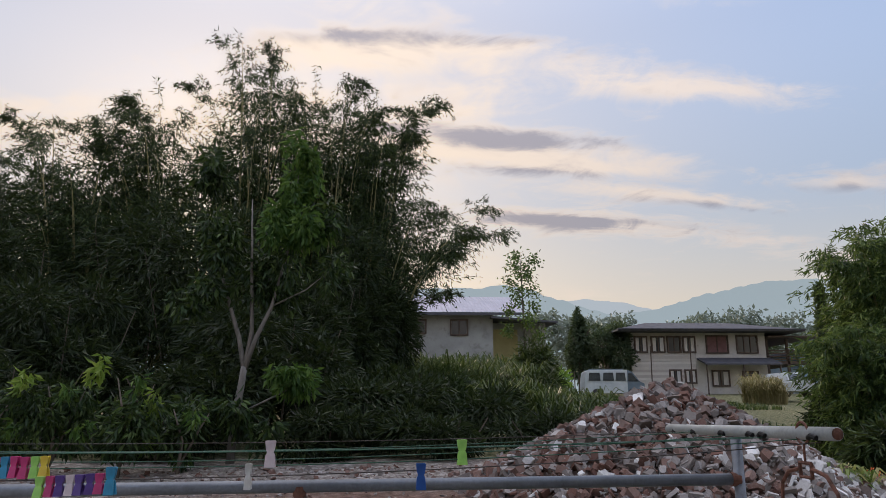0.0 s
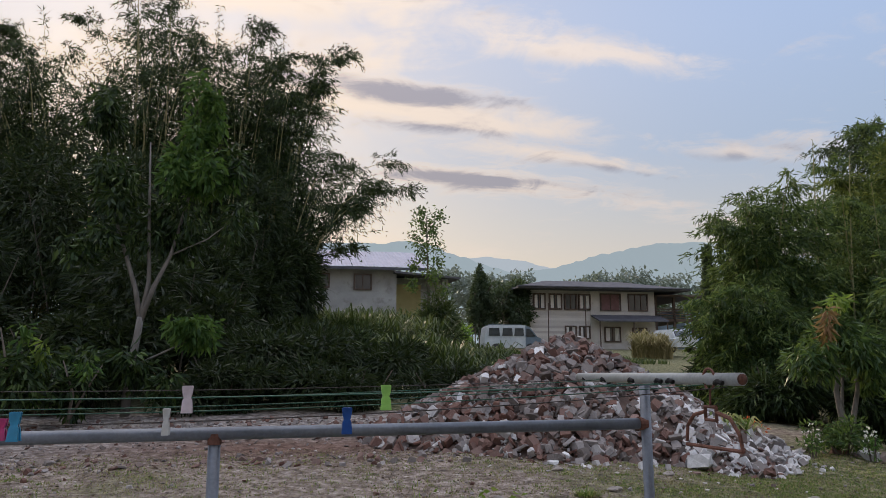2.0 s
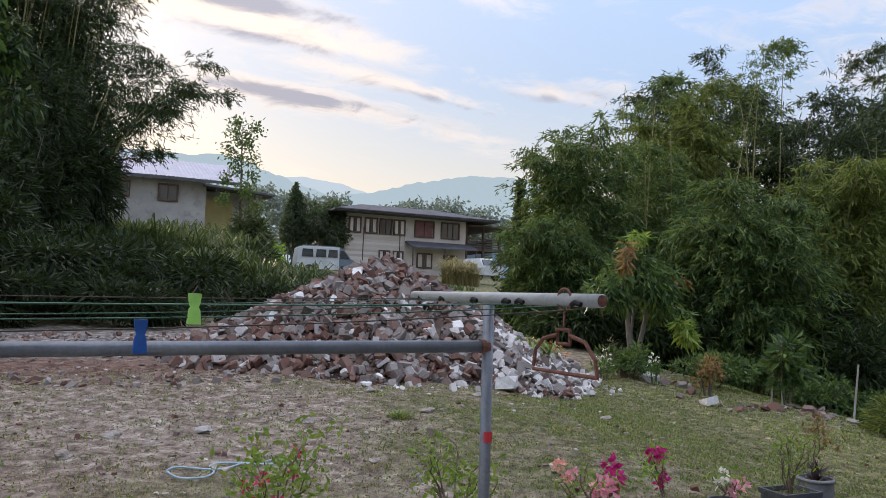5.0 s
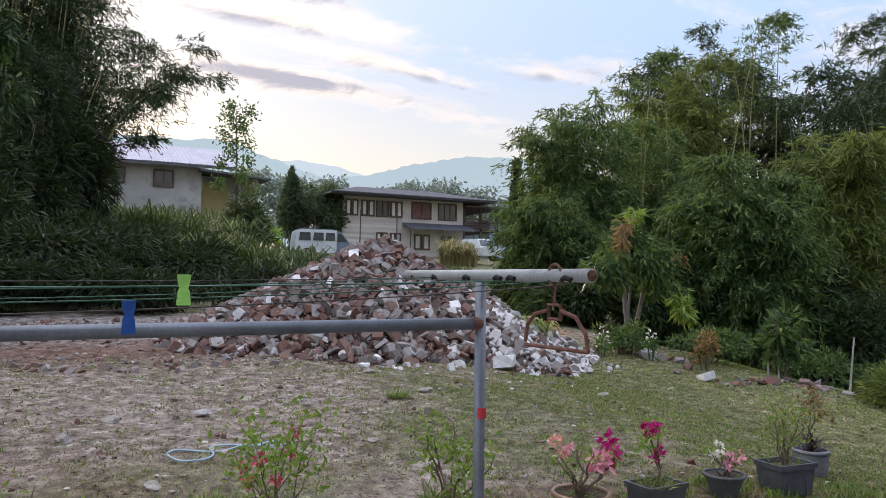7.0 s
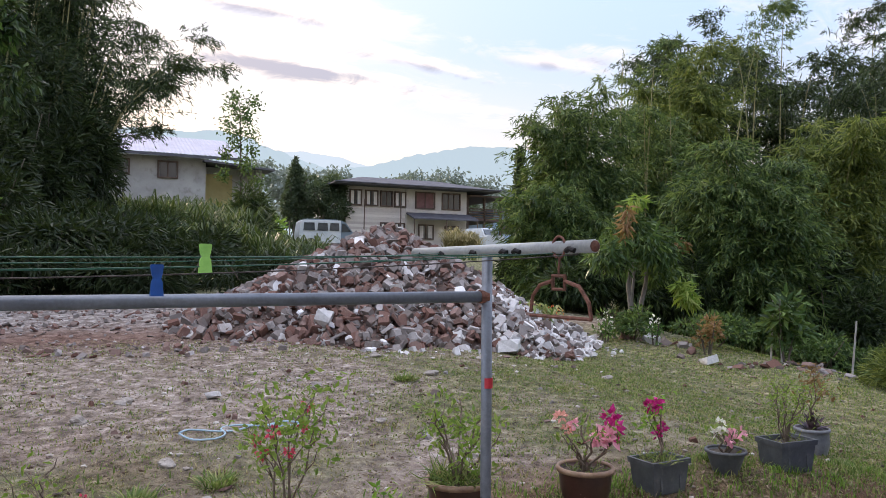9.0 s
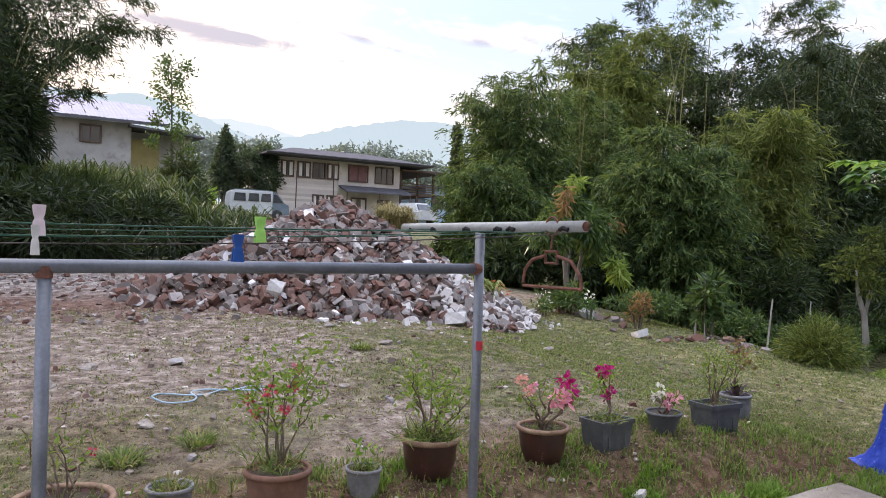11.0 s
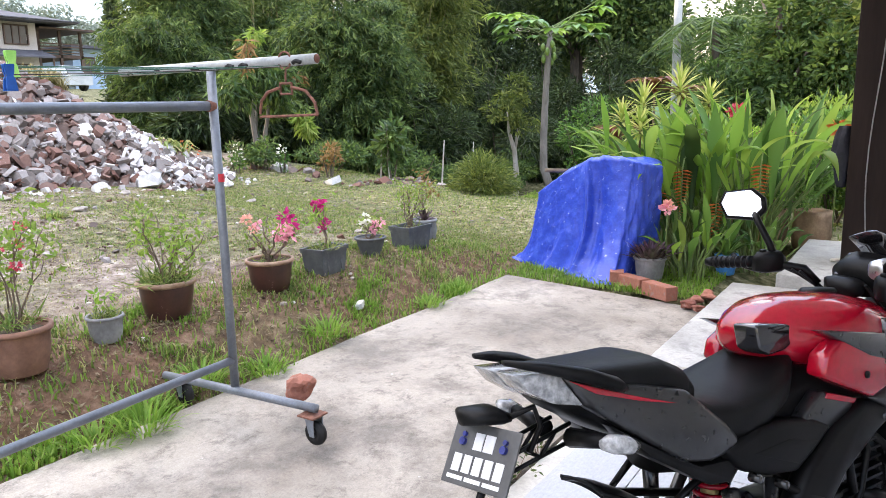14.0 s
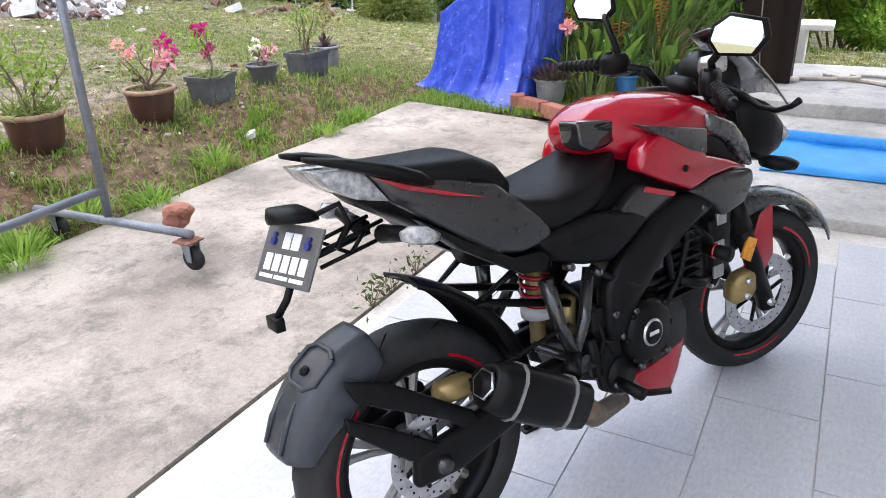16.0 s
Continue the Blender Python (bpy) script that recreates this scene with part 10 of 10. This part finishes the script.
    # weeds in the joint between slab and tiles
    for x, w, n in ((2.80, 0.09, 60), (2.66, 0.06, 26), (3.0, 0.05, 18)):
        t = thing("weed", pose(x, 1.888, -0.066), "straggly weed growing in the floor joint", "weed")
        p = np.c_[rng.normal(0, w, n), rng.normal(0, w * 0.5, n), np.abs(rng.normal(0.05, 0.035, n)) + 0.012]
        leaf_mesh("foliage", p, rng.normal(size=p.shape) + np.array([0, 0, 0.3]), 0.03, 0.012, M["reed"], t)
        bm = bmesh.new()
        for j in range(7):
            a = j * 0.9
            tube(bm, [(0, 0, 0), (w * 0.5 * math.cos(a), w * 0.3 * math.sin(a), 0.05), (w * math.cos(a), w * 0.6 * math.sin(a), 0.08)], 0.0018, 4)
        part("stem", bm, TWIG, t)
    # pale blue cord on the yard
    cord = surface("pale_blue_cord", [(0.3, (0.24, 0.36, 0.44)), (0.7, (0.38, 0.50, 0.58))], 14, 0.7, 0.2)
    base = [(1.14, 6.02), (1.20, 5.86), (1.34, 5.84), (1.44, 6.0), (1.40, 6.16), (1.54, 6.20), (1.70, 6.06), (1.84, 6.16), (1.98, 6.02), (1.80, 6.0), (1.64, 6.16), (1.50, 6.02), (1.34, 6.10), (1.20, 6.14), (1.12, 6.0)]
    q = []
    for a, b in zip(base, base[1:]):
        for k in range(4):
            x, y = a[0] + (b[0] - a[0]) * k / 4 + 0.69, a[1] + (b[1] - a[1]) * k / 4 - 0.10
            q.append(Vector((x, y, float(ground_z(x, y)) + 0.016 + 0.006 * math.sin(9 * x + 7 * y))))
    for _ in range(3):
        q = [q[0]] + [(q[i - 1] + q[i] * 2 + q[i + 1]) / 4 for i in range(1, len(q) - 1)] + [q[-1]]
    tagged(part("cord", new_tube(q, 0.0065, 7), cord, None, smooth=True), "looped pale blue cord lying on the ground", "cord")
    # stones on the yard and the bank
    r = random.Random(5)
    pale = surface("field_stone", [(0.3, (0.20, 0.175, 0.15)), (0.7, (0.38, 0.345, 0.31))], 7, 0.9, 0.4)
    for k, (x, y, s) in enumerate(((1.55, 6.9, 0.055), (3.05, 7.0, 0.05), (4.2, 7.15, 0.06), (1.25, 6.45, 0.055), (5.1, 7.8, 0.05), (2.15, 6.0, 0.04), (3.4, 5.0, 0.045), (3.5, 5.05, 0.035), (4.0, 8.1, 0.06), (5.6, 5.0, 0.04), (6.3, 7.2, 0.05), (3.2, 5.9, 0.035), (1.7, 5.4, 0.05))):
        o = part("stone", joined_chunk(s, k + 3), pale)
        o.location = (x, y, float(ground_z(x, y)) + s * 0.15)
        o.rotation_euler = (0, 0, k)
        tagged(o, "pale stone lying in the short grass", "stone", "stones on the yard")
    n = 450
    spots = [(r.uniform(-2, 7), r.uniform(3.7, 9.6)) for _ in range(n)]
    bm = bmesh.new()
    for x, y in spots:
        s = r.uniform(0.006, 0.026)
        z = float(ground_z(x, y)) + s * 0.2
        vs = bmesh.ops.create_icosphere(bm, subdivisions=1, radius=s)["verts"]
        for v in vs:
            v.co = Vector((v.co.x * r.uniform(0.7, 1.4) + x, v.co.y * r.uniform(0.7, 1.4) + y, v.co.z * 0.6 + z))
    tagged(part("gravel", bm, surface("gravel", [(0.2, (0.18, 0.14, 0.11)), (0.6, (0.33, 0.29, 0.25)), (0.9, (0.58, 0.55, 0.51))], 9, 0.9, 0.2, random_by="island")), "small stones and rubble bits scattered on the yard", "gravel", kind="stuff")
    clod = surface("soil_clod", [(0.2, (0.06, 0.038, 0.026)), (0.6, (0.15, 0.10, 0.07)), (0.9, (0.28, 0.21, 0.16))], 9, 0.95, 0.3, random_by="island")
    n = 6000
    rr = np.random.default_rng(21)
    x, y = rr.uniform(-2, 8.5, n), 3.55 + 6.0 * rr.random(n) ** 1.25
    keep = rr.random(n) < 0.12 + 0.9 * smoothstep(0.15, 0.7, wobble(x * 1.3, y * 1.6, 7))
    x, y = x[keep], y[keep]
    size = 0.010 + 0.026 * rr.random(len(x)) ** 2.5
    o = joined_stones("soil_clods", np.stack([x, y, ground_z(x, y) + 0.1 * size], 1), size, 9, clod, None, "", 0.8)
    tagged(o, "loose brown clods of earth over the yard and bank", "soil")
    # broken brick on the rack's foot
    bm = joined_chunk(0.075, 12)
    bmesh.ops.scale(bm, vec=(1.0, 0.85, 1.15), verts=bm.verts[:])
    o = part("brick", bm, CLAY)
    o.matrix_world = pose(2.69, 2.93, 0.155, 8, -6, 30)
    tagged(o, "broken lump of orange brick lying on the rack's foot", "brick")


M["sun_grass"] = foliage("bright_grass_blade", [(0.15, (0.10, 0.20, 0.025)), (0.6, (0.17, 0.30, 0.045)), (0.95, (0.26, 0.36, 0.08))], 0.4)
build_turf()
thicket(24.5, 9.6, 4.5, 3.0, 4.0, 7000, "bamboo_shade", 0.26, 0.06, "dark leafy undergrowth below the bamboo")
thicket(20.2, 7.6, 3.0, 2.4, 3.0, 5000, "bamboo_shade", 0.22, 0.05, "dark leafy undergrowth below the bamboo")
